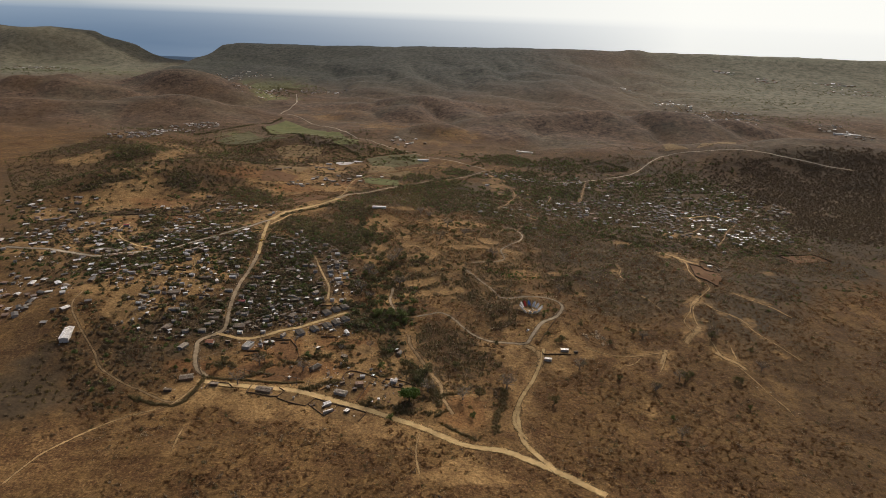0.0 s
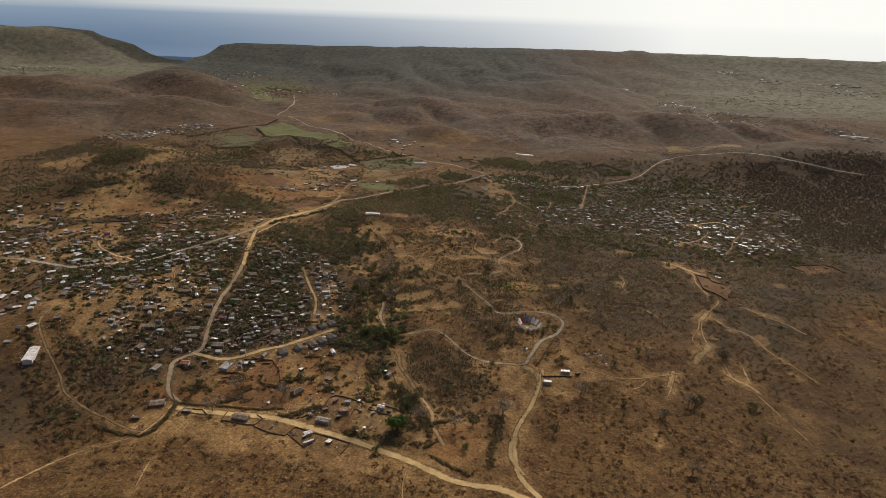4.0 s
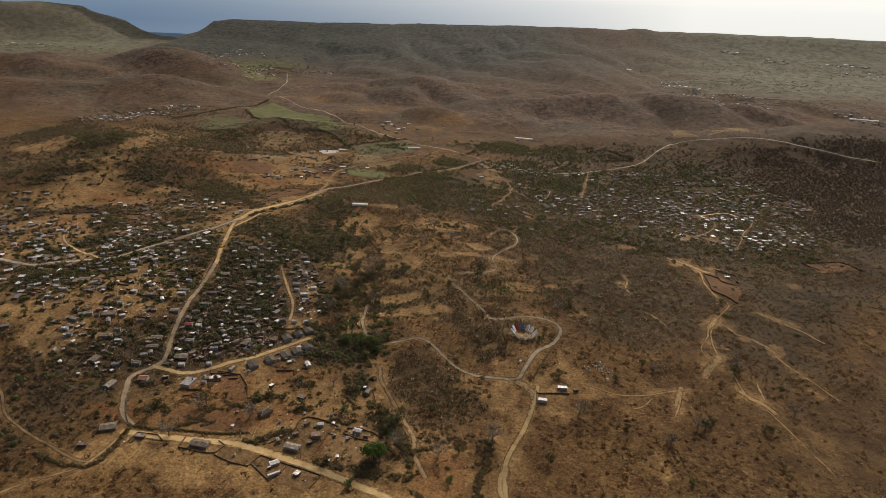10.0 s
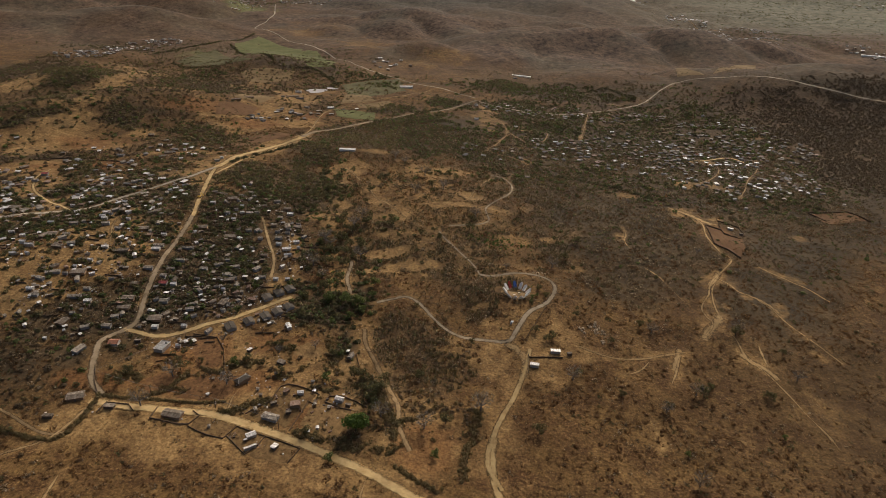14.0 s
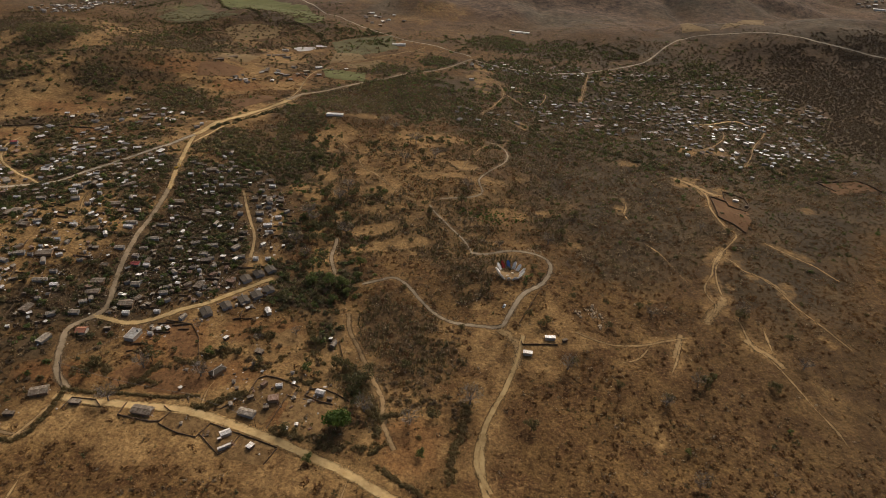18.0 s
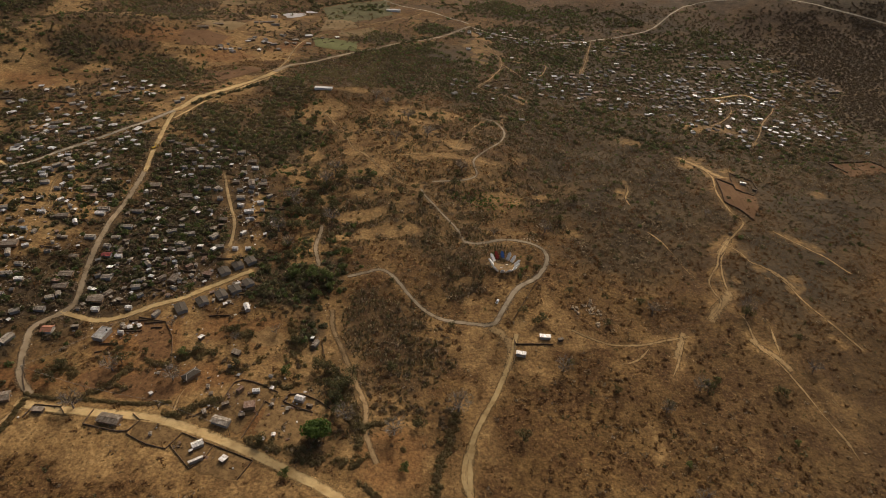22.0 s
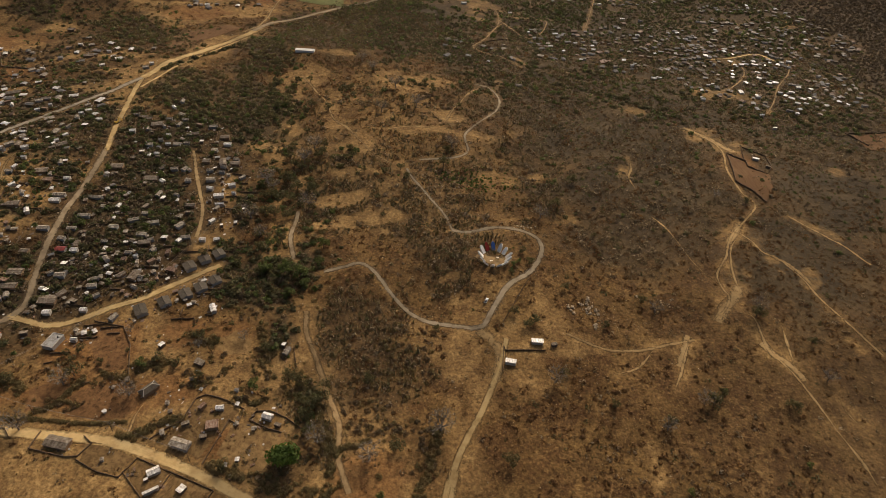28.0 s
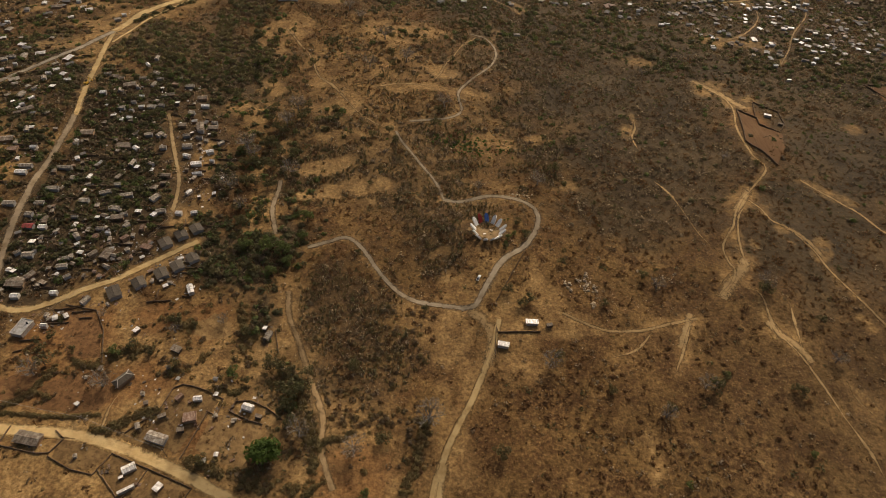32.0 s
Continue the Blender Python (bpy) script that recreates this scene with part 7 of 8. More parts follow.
def cover():
    p, rnd = jittered(-470, 470, -310, 540, 3.7, 81)
    x, y = p[:, 0], p[:, 1]
    seen = np.abs(x + 40) < 0.78 * (y + 640)
    p = p[seen & (road_gap(x, y) > 0.9) & (house_gap(x, y) > 1.6)]
    x, y = p[:, 0], p[:, 1]
    bare = np.maximum(blots(x, y, BARE_NEAR + BARE_VILLAGE + BARE_FAR, 21), blots(x, y, KNOLL_SOIL + YARD_SOILS + WEST_SOILS + EAST_SOILS, 41, 0.5))
    red, thick = blots(x, y, RED_EARTH, 23), blots(x, y, THICKETS + DARK_SLOPES, 27)
    patch = value_noise(x, y, 40, 83) * 0.6 + value_noise(x, y, 15, 84) * 0.4
    keep = np.clip(0.34 + 0.80 * step(0.30, 0.62, patch) + 0.35 * thick, 0, 0.95) * (1 - 0.88 * np.maximum(bare, red))
    p, thick, patch = pick_rows(rnd.uniform(size=len(x)) < keep, p, thick, patch)
    size = (0.5 + 2.0 * rnd.uniform(size=len(p)) ** 2.2) * (0.8 + 0.4 * thick + 0.8 * patch)
    roll = rnd.uniform(size=len(p))
    grey = roll < 0.22 + 0.5 * thick
    dark = (roll > 0.94) & ~grey
    brown = ~grey & ~dark
    for pick, material, label, seed in ((grey, TWIG_GREY, "grey leafless thorn scrub on the slopes", 91), (dark, LEAF_DARK, "dark evergreen bushes among dry scrub", 92), (brown, TWIG_BROWN, "brown dry scrub over the hillside", 93)):
        tagged(scatter("scrub", SCRUB, p[pick], size[pick], material, seed), label, "scrub", kind="stuff")
    t, rnd = jittered(-190, 130, -180, 340, 2.0, 87)
    stand = 0.5 * value_noise(t[:, 0], t[:, 1], 22, 88) + 0.5 * value_noise(t[:, 0], t[:, 1], 9, 89)
    wild = np.maximum(blots(t[:, 0], t[:, 1], THICKETS, 27), 0.75 * step(90, 130, t[:, 1])) * step(75, 20, t[:, 0] - 0.1 * t[:, 1])
    open_soil = np.maximum(blots(t[:, 0], t[:, 1], BARE_NEAR, 21), blots(t[:, 0], t[:, 1], KNOLL_SOIL, 41, 0.5))
    t = t[(wild > 0.4) & (open_soil < 0.5) & (road_gap(t[:, 0], t[:, 1]) > 0.9) & (house_gap(t[:, 0], t[:, 1]) > 2) & (rnd.uniform(size=len(t)) < (1 - 0.6 * step(80, 130, t[:, 1])) * step(0.33, 0.54, stand))]
    roll = rnd.uniform(size=len(t))
    for pick, shapes, material, label, seed in ((roll < 0.48, CACTI, CACTUS, "grey-green columnar cactus stands on the knoll", 95), (roll > 0.84, SCRUB, LEAF_DARK, "dark leafy thicket over the stony knoll", 96),
                                                ((roll >= 0.48) & (roll <= 0.84), SCRUB, TWIG_GREY, "grey thorny thicket over the stony knoll", 93)):
        tagged(scatter("thicket", shapes, t[pick], (0.7 + 1.25 * rnd.uniform(size=int(pick.sum())) ** 1.6), material, seed), label, "scrub", kind="stuff")
    q, rnd = jittered(-470, 470, -310, 430, 6.0, 85)
    x, y = q[:, 0], q[:, 1]
    q = q[(np.abs(x + 40) < 0.78 * (y + 640)) & (road_gap(x, y) > 0.3) & (house_gap(x, y) > 0.5) & (rnd.uniform(size=len(x)) < 0.25 + 0.6 * value_noise(x, y, 25, 86))]
    tagged(scatter("grass_tufts", TUFT, q, rnd.uniform(0.35, 0.95, len(q)), STRAW, 94), "dry straw-coloured grass tufts", "grass", kind="stuff")


def pick_rows(mask, *arrays):
    return tuple(a[mask] for a in arrays)


PATCHES = (
    ((100, 380), (90, 60), 130), ((-20, 520), (60, 80), 90), ((220, 330), (80, 40), 100), ((470, 480), (50, 110), 80), ((330, 300), (90, 30), 80),
    ((-150, 20), (25, 60), 70), ((-168, 90), (26, 50), 34), ((-140, -36), (24, 20), 34), ((-205, 150), (26, 60), 26), ((-192, 55), (14, 50), 14), ((-122, 120), (30, 30), 22),
    ((-407, 398), (29, 33), 36), ((-433, 257), (31, 33), 39), ((-433, 216), (32, 21), 25), ((-306, 244), (18, 35), 24), ((-275, 194), (30, 54), 62),
    ((-283, 143), (22, 32), 27), ((-244, 385), (32, 48), 59), ((-160, 560), (63, 69), 90), ((-99, 601), (41, 90), 90), ((-512, 217), (21, 32), 25),
    ((-508, 158), (26, 17), 17), ((-437, 141), (38, 19), 27), ((-783, 657), (48, 132), 90), ((-617, 502), (87, 107), 90), ((-616, 691), (55, 165), 90),
    ((-519, 262), (20, 26), 20), ((-592, 833), (54, 60), 90), ((-222, 822), (44, 46), 77), ((-226, 316), (21, 43), 34), ((-222, 179), (15, 59), 16),
    ((-220, 102), (19, 45), 12), ((-160, 72), (16, 29), 17), ((-431, 362), (28, 26), 28), ((-427, 57), (30, 18), 20), ((-367, 61), (29, 14), 15),
    ((-278, 898), (73, 42), 90), ((86, 921), (86, 76), 90), ((175, 880), (64, 60), 90), ((282, 895), (45, 34), 58), ((-5, 311), (49, 56), 90),
    ((52, 313), (48, 51), 90), ((123, 305), (46, 30), 53), ((187, 280), (44, 28), 47), ((-42, 443), (28, 53), 57), ((367, 313), (39, 60), 90),
    ((395, 284), (29, 31), 34), ((279, 727), (97, 81), 90), ((131, 627), (63, 55), 90), ((429, 812), (68, 67), 90), ((465, 623), (51, 86), 90),
    ((149, 408), (44, 41), 69),
    ((-190, 120), (16, 40), 18), ((-178, 70), (14, 40), 18), ((-170, 10), (12, 30), 30), ((-200, 215), (24, 40), 24), ((-150, -20), (22, 18), 34), ((-215, 270), (26, 34), 24),
    ((-182, -45), (22, 12), 20), ((-112, -128), (10, 30), 26), ((-140, 250), (36, 40), 34), ((-90, 285), (40, 26), 34),
)

BRUSH_PATCHES = (
    ((-212, -112), (8, 4), 14), ((-197, -105), (5, 4), 8), ((-235, -126), (19, 3), 25), ((-250, -141), (12, 3), 15), ((-185, -88), (6, 6), 15), ((-175, -101), (5, 4), 8), ((-176, -120), (8, 4), 14), ((-153, -131), (6, 2), 6),
    ((-145, -94), (6, 10), 26), ((-144, -78), (4, 7), 12), ((-141, -110), (5, 4), 8), ((-119, -121), (8, 7), 24), ((-109, -138), (7, 9), 27), ((-99, -147), (5, 5), 11), ((-167, -34), (10, 10), 44), ((-144, -44), (9, 8), 31),
    ((-180, -54), (8, 6), 21), ((-252, -43), (10, 6), 26), ((-266, -54), (6, 5), 13), ((-188, -115), (3, 3), 6), ((-166, -113), (3, 3), 6), ((-189, -149), (15, 2), 13), ((-92, -161), (4, 8), 14), ((-93, -130), (3, 6), 7),
    ((-166, -66), (7, 4), 12), ((-83, -146), (12, 4), 21), ((-59, -142), (12, 5), 26), ((-42, -151), (4, 10), 17), ((-122, -186), (11, 3), 14), ((-264, -112), (6, 4), 10), ((-103, -164), (6, 5), 13),
    ((-405, -160), (48, 48), 150), ((-445, -190), (40, 40), 70), ((-380, -95), (40, 25), 40),
    ((-410, -168), (25, 37), 23), ((-399, -218), (15, 30), 11), ((-388, -113), (19, 17), 8), ((-342, -145), (19, 20), 9), ((-451, -117), (20, 14), 7),
    ((-148, -2), (21, 64), 33), ((-113, -67), (16, 62), 24), ((-146, -134), (19, 21), 9), ((-414, -102), (19, 11), 6), ((-330, -117), (13, 14), 6),
    ((-151, 83), (33, 45), 37), ((-379, -241), (15, 13), 6), ((-405, -144), (13, 15), 6), ((-252, -142), (15, 3), 6), ((-234, -119), (11, 4), 6),
    ((-214, -110), (15, 3), 6), ((-184, -123), (13, 3), 6), ((-145, -123), (13, 3), 6), ((-185, -78), (13, 5), 6), ((-149, -96), (10, 6), 6),
    ((-143, -173), (13, 4), 6), ((-110, -150), (6, 20), 6), ((-99, -136), (4, 15), 6), ((-195, -158), (9, 5), 6), ((-247, -172), (6, 4), 6),
    ((-264, -122), (9, 6), 6), ((-167, -48), (14, 15), 11), ((-141, -31), (15, 12), 10), ((-146, -61), (11, 10), 6), ((-69, -171), (6, 9), 6),
    ((-43, -168), (6, 9), 6), ((-65, -68), (4, 5), 6),
    ((-70, -120), (28, 34), 90), ((-60, -85), (26, 20), 50), ((-216, -111), (9, 5), 8), ((-180, -122), (8, 5), 8), ((-250, -112), (14, 6), 12), ((-200, -92), (16, 6), 10), ((-160, -105), (12, 8), 10),
)


def groves():
    """Crowns that run together between the houses and along the streams."""
    rnd = np.random.RandomState(111)
    spots = (((-410, 50), (100, 110), 420), ((-450, 180), (130, 70), 150), ((-390, 320), (110, 60), 80), ((430, 640), (120, 130), 240), ((150, 740), (200, 60), 200), ((-340, -70), (70, 45), 60),
             ((-480, 430), (150, 60), 80), ((320, 260), (110, 50), 120), ((-600, 110), (150, 120), 320), ((-760, 260), (150, 140), 280), ((-620, 420), (200, 60), 120))
    at = np.concatenate([np.array(c) + rnd.normal(0, 0.52, (n, 2)) * np.array(s) for c, s, n in spots])
    at = np.concatenate([at] + [np.array(c) + rnd.uniform(-1, 1, (n, 2)) * np.array(s) * rnd.uniform(0.4, 1.0, (n, 1)) for c, s, n in PATCHES])
    at = at[(road_gap(at[:, 0], at[:, 1]) > 2.2) & (house_gap(at[:, 0], at[:, 1]) > -0.6)]
    roll = rnd.uniform(size=len(at))
    pick, dusty = roll < 0.46, roll > 0.72
    size = (1.3 + 2.7 * rnd.uniform(size=len(at)) ** 1.7) * np.clip(at[:, 1] / 420, 1.0, 1.35)
    tagged(scatter("grove", GROVE, at[pick], size[pick], LEAF_DARK, 112), "dark tree crowns crowding between houses", "trees", kind="stuff")
    low = np.concatenate([np.array(c) + rnd.uniform(-1, 1, (n, 2)) * np.array(s) for c, s, n in BRUSH_PATCHES])
    low = low[(road_gap(low[:, 0], low[:, 1]) > 1.5) & (house_gap(low[:, 0], low[:, 1]) > 0.5)]
    low_size, dry = 0.9 + 1.5 * rnd.uniform(size=len(low)) ** 1.5, rnd.uniform(size=len(low)) < 0.45
    tagged(scatter("grove", BUSH, low[~dry], low_size[~dry], LEAF_HEDGE, 115), "dusty olive brush between yards and on the slope", "trees", kind="stuff")
    tagged(scatter("grove", BUSH, low[dry], low_size[dry], TWIG_SOFT, 120), "dry leafless brush between yards and on the slope", "trees", kind="stuff")
    slope = np.concatenate([np.array(c) + rnd.normal(0, 0.6, (n, 2)) * np.array(s) for c, s, n in (((130, -120), (90, 60), 120), ((200, -60), (60, 60), 70), ((60, -130), (60, 50), 60), ((230, 30), (50, 60), 60), ((120, -10), (50, 40), 50), ((90, -220), (120, 50), 60))])
    slope = slope[(road_gap(slope[:, 0], slope[:, 1]) > 2) & (house_gap(slope[:, 0], slope[:, 1]) > 4)]
    tagged(scatter("grove", BUSH, slope, 0.6 + 1.5 * rnd.uniform(size=len(slope)) ** 2, TWIG_BROWN, 119), "brown bushes dotted over the hillside", "trees", kind="stuff")
    knoll = np.array((-70, 190)) + rnd.normal(0, 1, (330, 2)) * (75, 85)
    knoll = knoll[(road_gap(knoll[:, 0], knoll[:, 1]) > 2.5) & (blots(knoll[:, 0], knoll[:, 1], KNOLL_SOIL, 41, 0.5) < 0.5) & (house_gap(knoll[:, 0], knoll[:, 1]) > 2)]
    round_bush = np.array((-55, 120)) + rnd.normal(0, 1, (230, 2)) * (62, 95)
    round_bush = round_bush[(road_gap(round_bush[:, 0], round_bush[:, 1]) > 2) & (blots(round_bush[:, 0], round_bush[:, 1], KNOLL_SOIL, 41, 0.5) < 0.5) & (house_gap(round_bush[:, 0], round_bush[:, 1]) > 2)]
    round_bush = round_bush[np.hypot(round_bush[:, 0] + 1, round_bush[:, 1] + 1) > 17]
    tagged(scatter("grove", BUSH, round_bush, 0.9 + 1.3 * rnd.uniform(size=len(round_bush)) ** 1.5, LEAF_HEDGE, 116), "dark round bushes dotted over the knoll", "trees", kind="stuff")
    tagged(scatter("grove", GROVE, knoll, 1.1 + 2.0 * rnd.uniform(size=len(knoll)) ** 1.5, TWIG_GREY, 114), "grey leafless bushes dotted over the knoll", "trees", kind="stuff")
    lush = np.array((-16, 104)) + rnd.normal(0, 1, (210, 2)) * (18, 8)
    lush = lush[(road_gap(lush[:, 0], lush[:, 1]) > 1.5) & (house_gap(lush[:, 0], lush[:, 1]) > 1)]
    tagged(scatter("grove", GROVE, lush, 0.6 + 0.9 * rnd.uniform(size=len(lush)) ** 1.5, LEAF_FRESH, 117), "small green bushes in a moist hollow", "trees", kind="stuff")
    tagged(scatter("grove", GROVE, at[dusty], size[dusty], LEAF_WEST, 118), "olive-brown tree crowns between the houses", "trees", kind="stuff")
    pick |= dusty
    tagged(scatter("grove", GROVE, at[~pick], size[~pick], LEAF_GREEN, 113), "green tree crowns crowding between houses", "trees", kind="stuff")


def woods():
    """Closed woods, crown by crown, with gaps: leafy ones by water and houses, grey leafless ones on the slopes."""
    p, rnd = jittered(-1020, 820, -240, 1020, 3.8, 211)
    p = p[np.abs(p[:, 0] + 40) < 0.78 * (p[:, 1] + 640)]
    leafy = blots(p[:, 0], p[:, 1], WOODS + VILLAGE_WOODS + TOWN_WOODS, 201, 0.5)
    dry = np.maximum(blots(p[:, 0], p[:, 1], DRY_WOODS, 201, 0.5), 0.55 * blots(p[:, 0], p[:, 1], OPEN_WOODS, 203, 0.7)) * (1 - leafy)
    open_soil = blots(p[:, 0], p[:, 1], WEST_SOILS + EAST_SOILS, 41, 0.5)
    gap = 0.45 + 0.9 * value_noise(p[:, 0], p[:, 1], 17, 212)
    keep = rnd.uniform(size=len(p)) < np.maximum(leafy * (0.95 - 0.5 * step(60, 140, p[:, 0])), dry * (0.75 - 0.2 * step(0, 60, p[:, 0]))) * np.clip(gap, 0, 1) * (1 - 0.8 * open_soil)
    p, dry = p[keep], dry[keep]
    keep = (road_gap(p[:, 0], p[:, 1]) > 1.8) & (house_gap(p[:, 0], p[:, 1]) > -1.3)
    p, dry = p[keep], dry[keep]
    size = (1.4 + 2.2 * rnd.uniform(size=len(p)) ** 1.4) * (1 - (0.25 + 0.2 * (p[:, 0] > 20)) * dry) * np.clip(p[:, 1] / 600, 1.0, 1.3)
    roll = rnd.uniform(size=len(p)) + 0.62 * (dry > 0.3)
    east, west, near = p[:, 0] > 20, (p[:, 0] < -150) & (p[:, 1] > 180), p[:, 1] < 330
    # closed crowns beyond the town, coloured dark in place of the cloud shade there
    slope, rnd = jittered(430, 990, 300, 980, 5.6, 215)
    edge = blots(slope[:, 0], slope[:, 1], CLOUD_SHADE, 205, 0.7) * step(420, 560, slope[:, 0]) * step(980, 860, slope[:, 1]) * step(300, 400, slope[:, 1]) > 0.1 + 0.8 * rnd.uniform(size=len(slope))
    slope = slope[edge & (np.abs(slope[:, 0] + 40) < 0.78 * (slope[:, 1] + 640)) & (road_gap(slope[:, 0], slope[:, 1]) > 3) & (house_gap(slope[:, 0], slope[:, 1]) > 0)]
    tagged(scatter("woods", CANOPY, slope, 2.3 + 1.3 * rnd.uniform(size=len(slope)), TWIG_SHADED, 216), "leafless woods beyond the town, darkened for cloud shade", "trees", kind="stuff")
    for pick, shapes, material, label in (
            ((roll < 0.62) & near & ~west, GROVE, LEAF_DARK, "dark tree crowns closing up between houses"), ((roll < 0.62) & ~near & ~west, CANOPY, LEAF_DARK, "dark tree crowns round the town"),
            ((roll < 0.70) & near & west, GROVE, LEAF_WEST, "olive-brown tree crowns along the highway"), ((roll < 0.70) & ~near & west, CANOPY, LEAF_WEST, "olive-brown woods on the western slopes"),
            ((roll >= 0.62) & (roll < 0.78) & near & ~west, GROVE, LEAF_GREEN, "green tree crowns along streams and yards"), ((roll >= 0.62) & (roll < 0.78) & ~near & ~west, CANOPY, LEAF_GREEN, "green tree crowns among the town's houses"),
            ((roll >= 0.70) & (roll < 0.78) & west, CANOPY, LEAF_GREEN, "green trees by the western stream"),
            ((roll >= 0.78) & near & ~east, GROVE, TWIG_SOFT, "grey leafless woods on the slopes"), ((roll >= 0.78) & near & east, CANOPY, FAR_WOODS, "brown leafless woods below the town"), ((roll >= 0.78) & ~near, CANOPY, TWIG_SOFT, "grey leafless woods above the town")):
        tagged(scatter("woods", shapes, p[pick], size[pick], material, 213), label, "trees", kind="stuff")


def far_woods():
    """Scrub and low woods of the middle distance."""
    p, rnd = jittered(-1000, 1000, 500, 1250, 7.0, 97)
    x, y = p[:, 0], p[:, 1]
    patch = value_noise(x, y, 120, 98) * 0.6 + value_noise(x, y, 45, 99) * 0.4
    bare = np.maximum(blots(x, y, GREEN_FIELDS, 25, 0.15), blots(x, y, BARE_FAR, 21))
    keep = (np.abs(x + 40) < 0.78 * (y + 640)) & (road_gap(x, y) > 2.5) & (house_gap(x, y) > 2.5) & (bare < 0.4)
    keep &= rnd.uniform(size=len(x)) < 0.03 + 0.5 * step(0.46, 0.66, patch)
    p, patch = p[keep], patch[keep]
    size = (0.8 + 1.7 * rnd.uniform(size=len(p)) ** 2) * (0.7 + 0.8 * patch)
    roll = rnd.uniform(size=len(p))
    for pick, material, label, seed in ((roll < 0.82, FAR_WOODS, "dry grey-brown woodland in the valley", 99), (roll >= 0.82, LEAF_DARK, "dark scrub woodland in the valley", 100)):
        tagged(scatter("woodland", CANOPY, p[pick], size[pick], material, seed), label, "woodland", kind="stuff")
    rnd = np.random.RandomState(131)
    spots = (((-880, 1130), (210, 70), 460), ((-930, 2350), (170, 260), 700), ((960, 1800), (360, 150), 800), ((-640, 1000), (200, 60), 200), ((-420, 1150), (90, 130), 200), ((-2450, 2850), (420, 200), 520), ((2000, 2900), (500, 200), 300), ((1250, 2300), (420, 260), 420), ((1500, 2900), (500, 250), 300), ((-380, 950), (90, 60), 120))
    at = np.concatenate([np.array(c) + rnd.normal(0, 0.55, (n, 2)) * np.array(s) for c, s, n in spots])
    at = at[(road_gap(at[:, 0], at[:, 1]) > 3) & (house_gap(at[:, 0], at[:, 1]) > -0.4)]
    tagged(scatter("woodland", CANOPY, at, rnd.uniform(1.3, 3.0, len(at)) * np.clip(at[:, 1] / 1600, 1.0, 1.5), LEAF_DARK, 132), "dark trees round distant villages", "woodland", kind="stuff")


def stone_shape(seed):
    rnd = np.random.RandomState(seed)
    bm = bmesh.new()
    bmesh.ops.create_icosphere(bm, subdivisions=1, radius=1.0)
    co = np.array([v.co[:] for v in bm.verts]) * rnd.uniform(0.7, 1.2, (len(bm.verts), 1)) * (1, rnd.uniform(0.55, 0.9), rnd.uniform(0.4, 0.7))
    tris = np.array([[v.index for v in f.verts] for f in bm.faces])
    bm.free()
    return co, tris


STONES = [stone_shape(k) for k in range(4)]


def stones():
    rnd = np.random.RandomState(101)
    spots = [((-85, -80), (48, 52), 900), ((-50, 30), (50, 60), 420), ((-20, 60), (40, 20), 220), ((85, -45), (34, 20), 150), ((20, 130), (50, 60), 200), ((-60, 200), (80, 60), 200), ((80, -120), (110, 60), 180)]
    at = np.concatenate([np.array(c) + rnd.normal(0, 0.5, (n, 2)) * np.array(s) for c, s, n in spots])
    at = at[road_gap(at[:, 0], at[:, 1]) > 0.6]
    tagged(scatter("stones", STONES, at, rnd.uniform(0.18, 0.62, len(at)) ** 1.2, STONE, 102, 0.3), "pale stones scattered among the scrub", "stones", kind="stuff")


def yard_clutter():
    """Planks, broken blocks, tubs and sheet scraps lying about the yards."""
    rnd = np.random.RandomState(121)
    spots = np.array([h for h in HOUSE_SPOTS if h[0] < -100 and h[1] < 330])
    at = spots[rnd.randint(0, len(spots), 3200), :2] + rnd.normal(0, 5.5, (3200, 2))
    at = at[(road_gap(at[:, 0], at[:, 1]) > 0.8) & (house_gap(at[:, 0], at[:, 1]) > -0.4)]
    shapes = []
    for wide, deep, tall in ((1.0, 0.5, 0.5), (1.6, 0.2, 0.18), (0.6, 0.6, 0.9), (1.2, 0.9, 0.1)):
        co = np.array(block(-wide, wide, -deep, deep, 0.05, tall))
        shapes.append((co, np.array([(4, 5, 6), (4, 6, 7), (0, 1, 5), (0, 5, 4), (1, 2, 6), (1, 6, 5), (2, 3, 7), (2, 7, 6), (3, 0, 4), (3, 4, 7)])))
    size = rnd.uniform(0.45, 1.25, len(at))
    kinds = rnd.randint(0, 4, len(at))
    for k, (material, label) in enumerate(((CONCRETE, "pale broken blocks lying about yards"), (WOOD, "grey planks and poles lying about yards"), (SHEET_WHITE, "pale sheet scraps and tubs in yards"), (SHEET_RUST, "rusty sheet scraps lying about yards"))):
        pick = kinds == k
        tagged(scatter("yard_clutter", shapes, at[pick], size[pick] * (0.7 if k in (0, 2) else 1.0), material, 122 + k, 0.0), label, "clutter", kind="stuff")


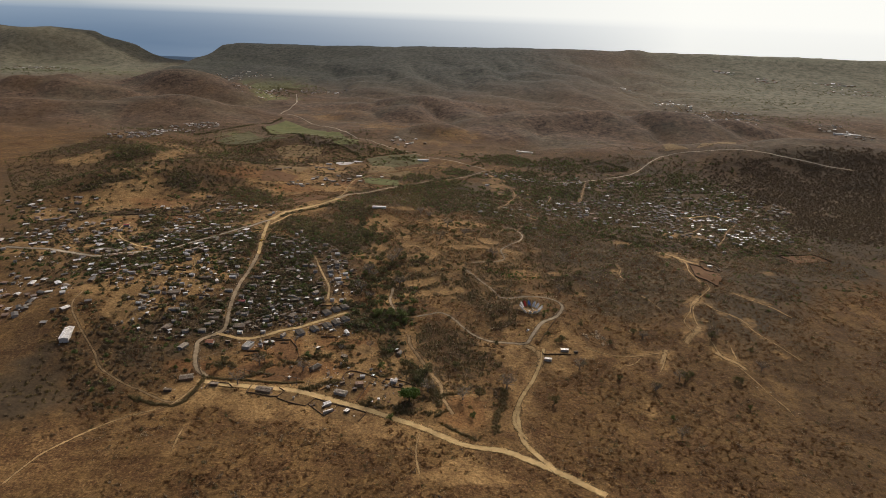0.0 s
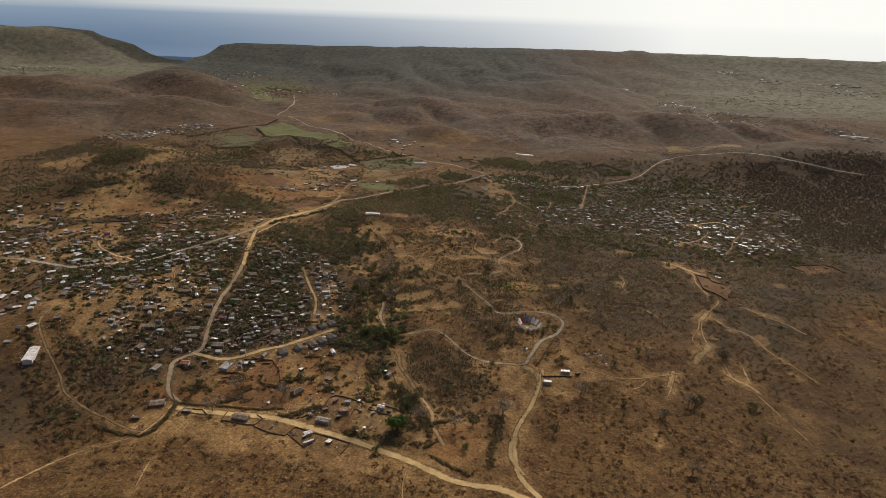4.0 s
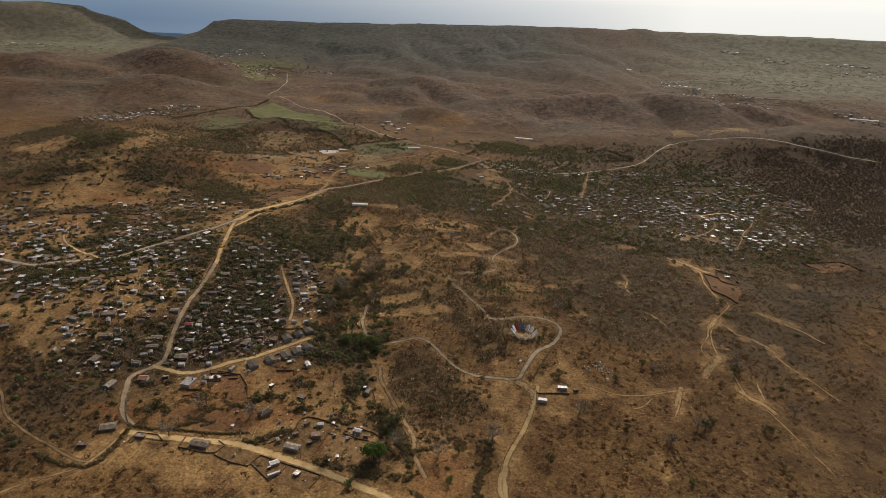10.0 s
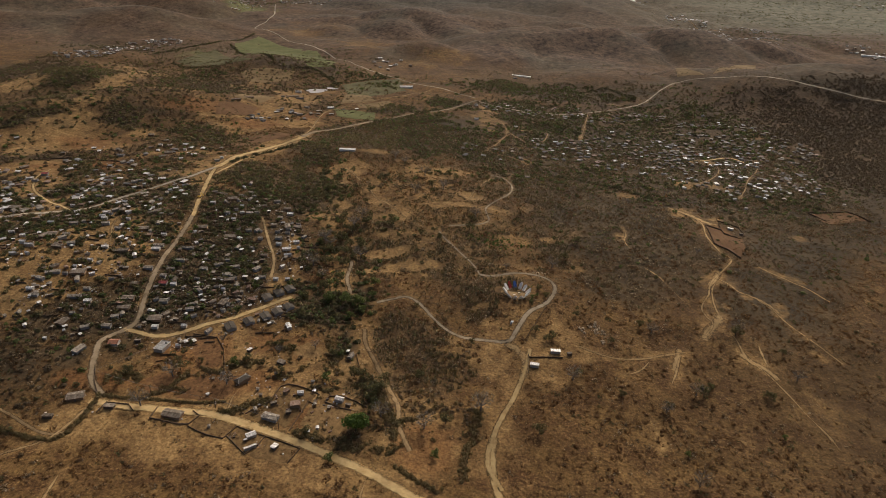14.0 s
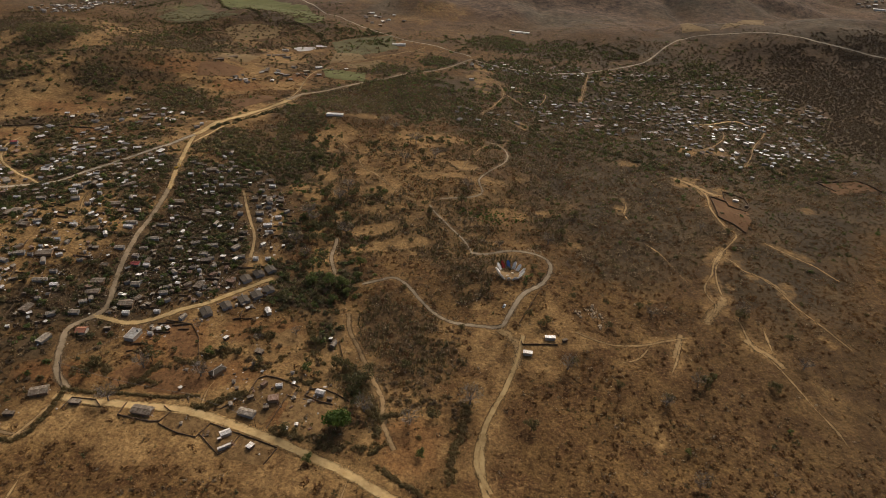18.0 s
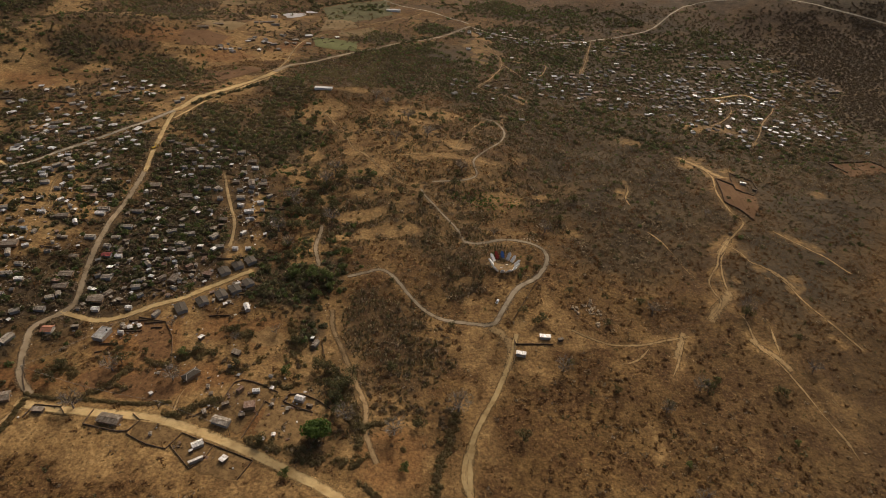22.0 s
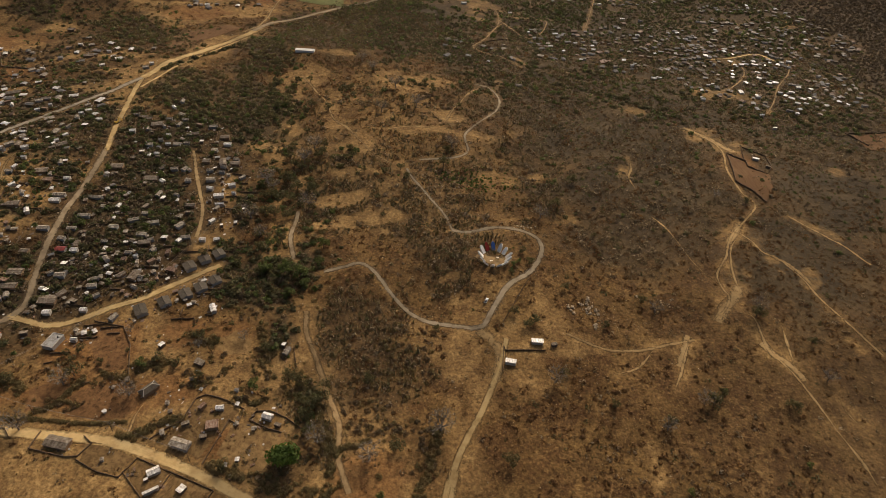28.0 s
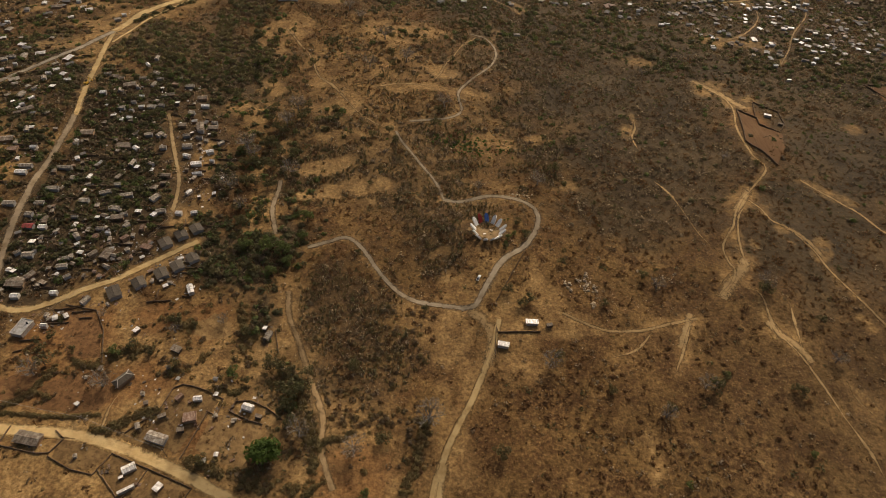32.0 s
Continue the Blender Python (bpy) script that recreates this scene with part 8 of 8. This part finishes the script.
def yard_fences():
    """Rough brush and board fences between the plots of the village."""
    rnd = np.random.RandomState(141)
    spots = np.array([h for h in HOUSE_SPOTS if -480 < h[0] < -190 and -130 < h[1] < 200])
    co, tris = [], []
    for k in range(330):
        x, y = spots[rnd.randint(len(spots)), :2] + rnd.normal(0, 7, 2)
        a = radians(6 + rnd.normal(0, 7) + (90 if rnd.uniform() < 0.35 else 0))
        count = rnd.randint(3, 8)
        line = np.array([x, y]) + np.outer(np.arange(count) * 2.4, (math.cos(a), math.sin(a))) + rnd.normal(0, 0.2, (count, 2))
        if (road_gap(line[:, 0], line[:, 1]) < 0.8).any() or (house_gap(line[:, 0], line[:, 1]) < -1.0).any():
            continue
        side, n = np.array((-math.sin(a), math.cos(a))) * 0.14, len(co)
        for p in line:
            z, h = float(ground_z(*p)), rnd.uniform(0.9, 1.6)
            co += [(*(p - side), z - 0.2), (*(p + side), z - 0.2), (*(p + side), z + h), (*(p - side), z + h * 0.95)]
        for j in range(count - 1):
            for q in range(4):
                b, c = n + 4 * j + q, n + 4 * j + (q + 1) % 4
                tris += [(b, c, c + 4), (b, c + 4, b + 4)]
    tagged(joined("yard_fences", np.array(co), np.array(tris), BRUSH), "rough brush fences between village plots", "fence", kind="stuff")


def boulder(x, y, size, turn, seed):
    co, tris = stone_shape(seed)
    ob = joined("boulder", co * size, tris, STONE, smooth=False)
    ob.matrix_basis = pose(x, y, float(ground_z(x, y)) + 0.25 * size, 0, 0, turn)
    return tagged(ob, "pale weathered boulder in dry grass", "boulder", "rock outcrop")


rnd_rock = random.Random(7)
for k in range(12):
    cx, cy = 66 + rnd_rock.gauss(0, 9), -42 + rnd_rock.gauss(0, 6)
    for _ in range(5):
        boulder(cx + rnd_rock.gauss(0, 1.3), cy + rnd_rock.gauss(0, 1.1), rnd_rock.uniform(0.5, 1.7), rnd_rock.uniform(0, 360), 200 + rnd_rock.randrange(14))
for k in range(5):
    cx, cy = 118 + rnd_rock.gauss(0, 9), -28 + rnd_rock.gauss(0, 4)
    for _ in range(4):
        boulder(cx + rnd_rock.gauss(0, 1.2), cy + rnd_rock.gauss(0, 1.0), rnd_rock.uniform(0.4, 1.1), rnd_rock.uniform(0, 360), 200 + rnd_rock.randrange(14))
for k in range(16):
    boulder(22 + rnd_rock.gauss(0, 5), 44 + rnd_rock.gauss(0, 2), rnd_rock.uniform(0.5, 1.3), rnd_rock.uniform(0, 360), 200 + rnd_rock.randrange(14))


def tree_row(points):
    """Dark trees and bushes along a field's edge or a stream."""
    line = curve_points(points, 4.0)
    rnd = np.random.RandomState(int(abs(points[0][0] + points[0][1])))
    at = np.repeat(line, 2, 0) + rnd.normal(0, 2.2, (len(line) * 2, 2))
    at = at[rnd.uniform(size=len(at)) < 0.8]
    return tagged(scatter("tree_row", GROVE, at, 1.6 + 2.6 * rnd.uniform(size=len(at)) ** 1.5, LEAF_DARK, 19), "row of dark trees along a field's edge", "trees", kind="stuff")


tree_row([(-682, 1240), (-477, 926), (-387, 908)])
tree_row([(-828, 1096), (-739, 1196), (-679, 1436)])
tree_row([(-387, 908), (-345, 870), (-312, 803)])
tree_row([(-200, 533), (-152, 578), (-98, 652)])
tree_row([(-347, 276), (-321, 327), (-294, 368)])
tree_row([(-720, 959), (-666, 913), (-588, 893)])
tree_row([(-324, 805), (-274, 843), (-200, 920)])
tree_row([(-519, 560), (-479, 591), (-492, 752)])
tree_row([(-458, 84), (-421, 93), (-400, 116)])
tree_row([(-538, 80), (-496, 73), (-458, 72)])
tree_row([(-330, 228), (-285, 202), (-245, 188)])
tree_row([(-271, 338), (-233, 311), (-224, 195)])
tree_row([(-57, 814), (3, 923), (69, 999)])
tree_row([(176, 924), (259, 959), (312, 885)])
tree_row([(67, 662), (71, 488), (43, 329)])
tree_row([(77, 345), (138, 324), (197, 273)])
yard_clutter()
yard_fences()
cover()
groves()
woods()
far_woods()
stones()
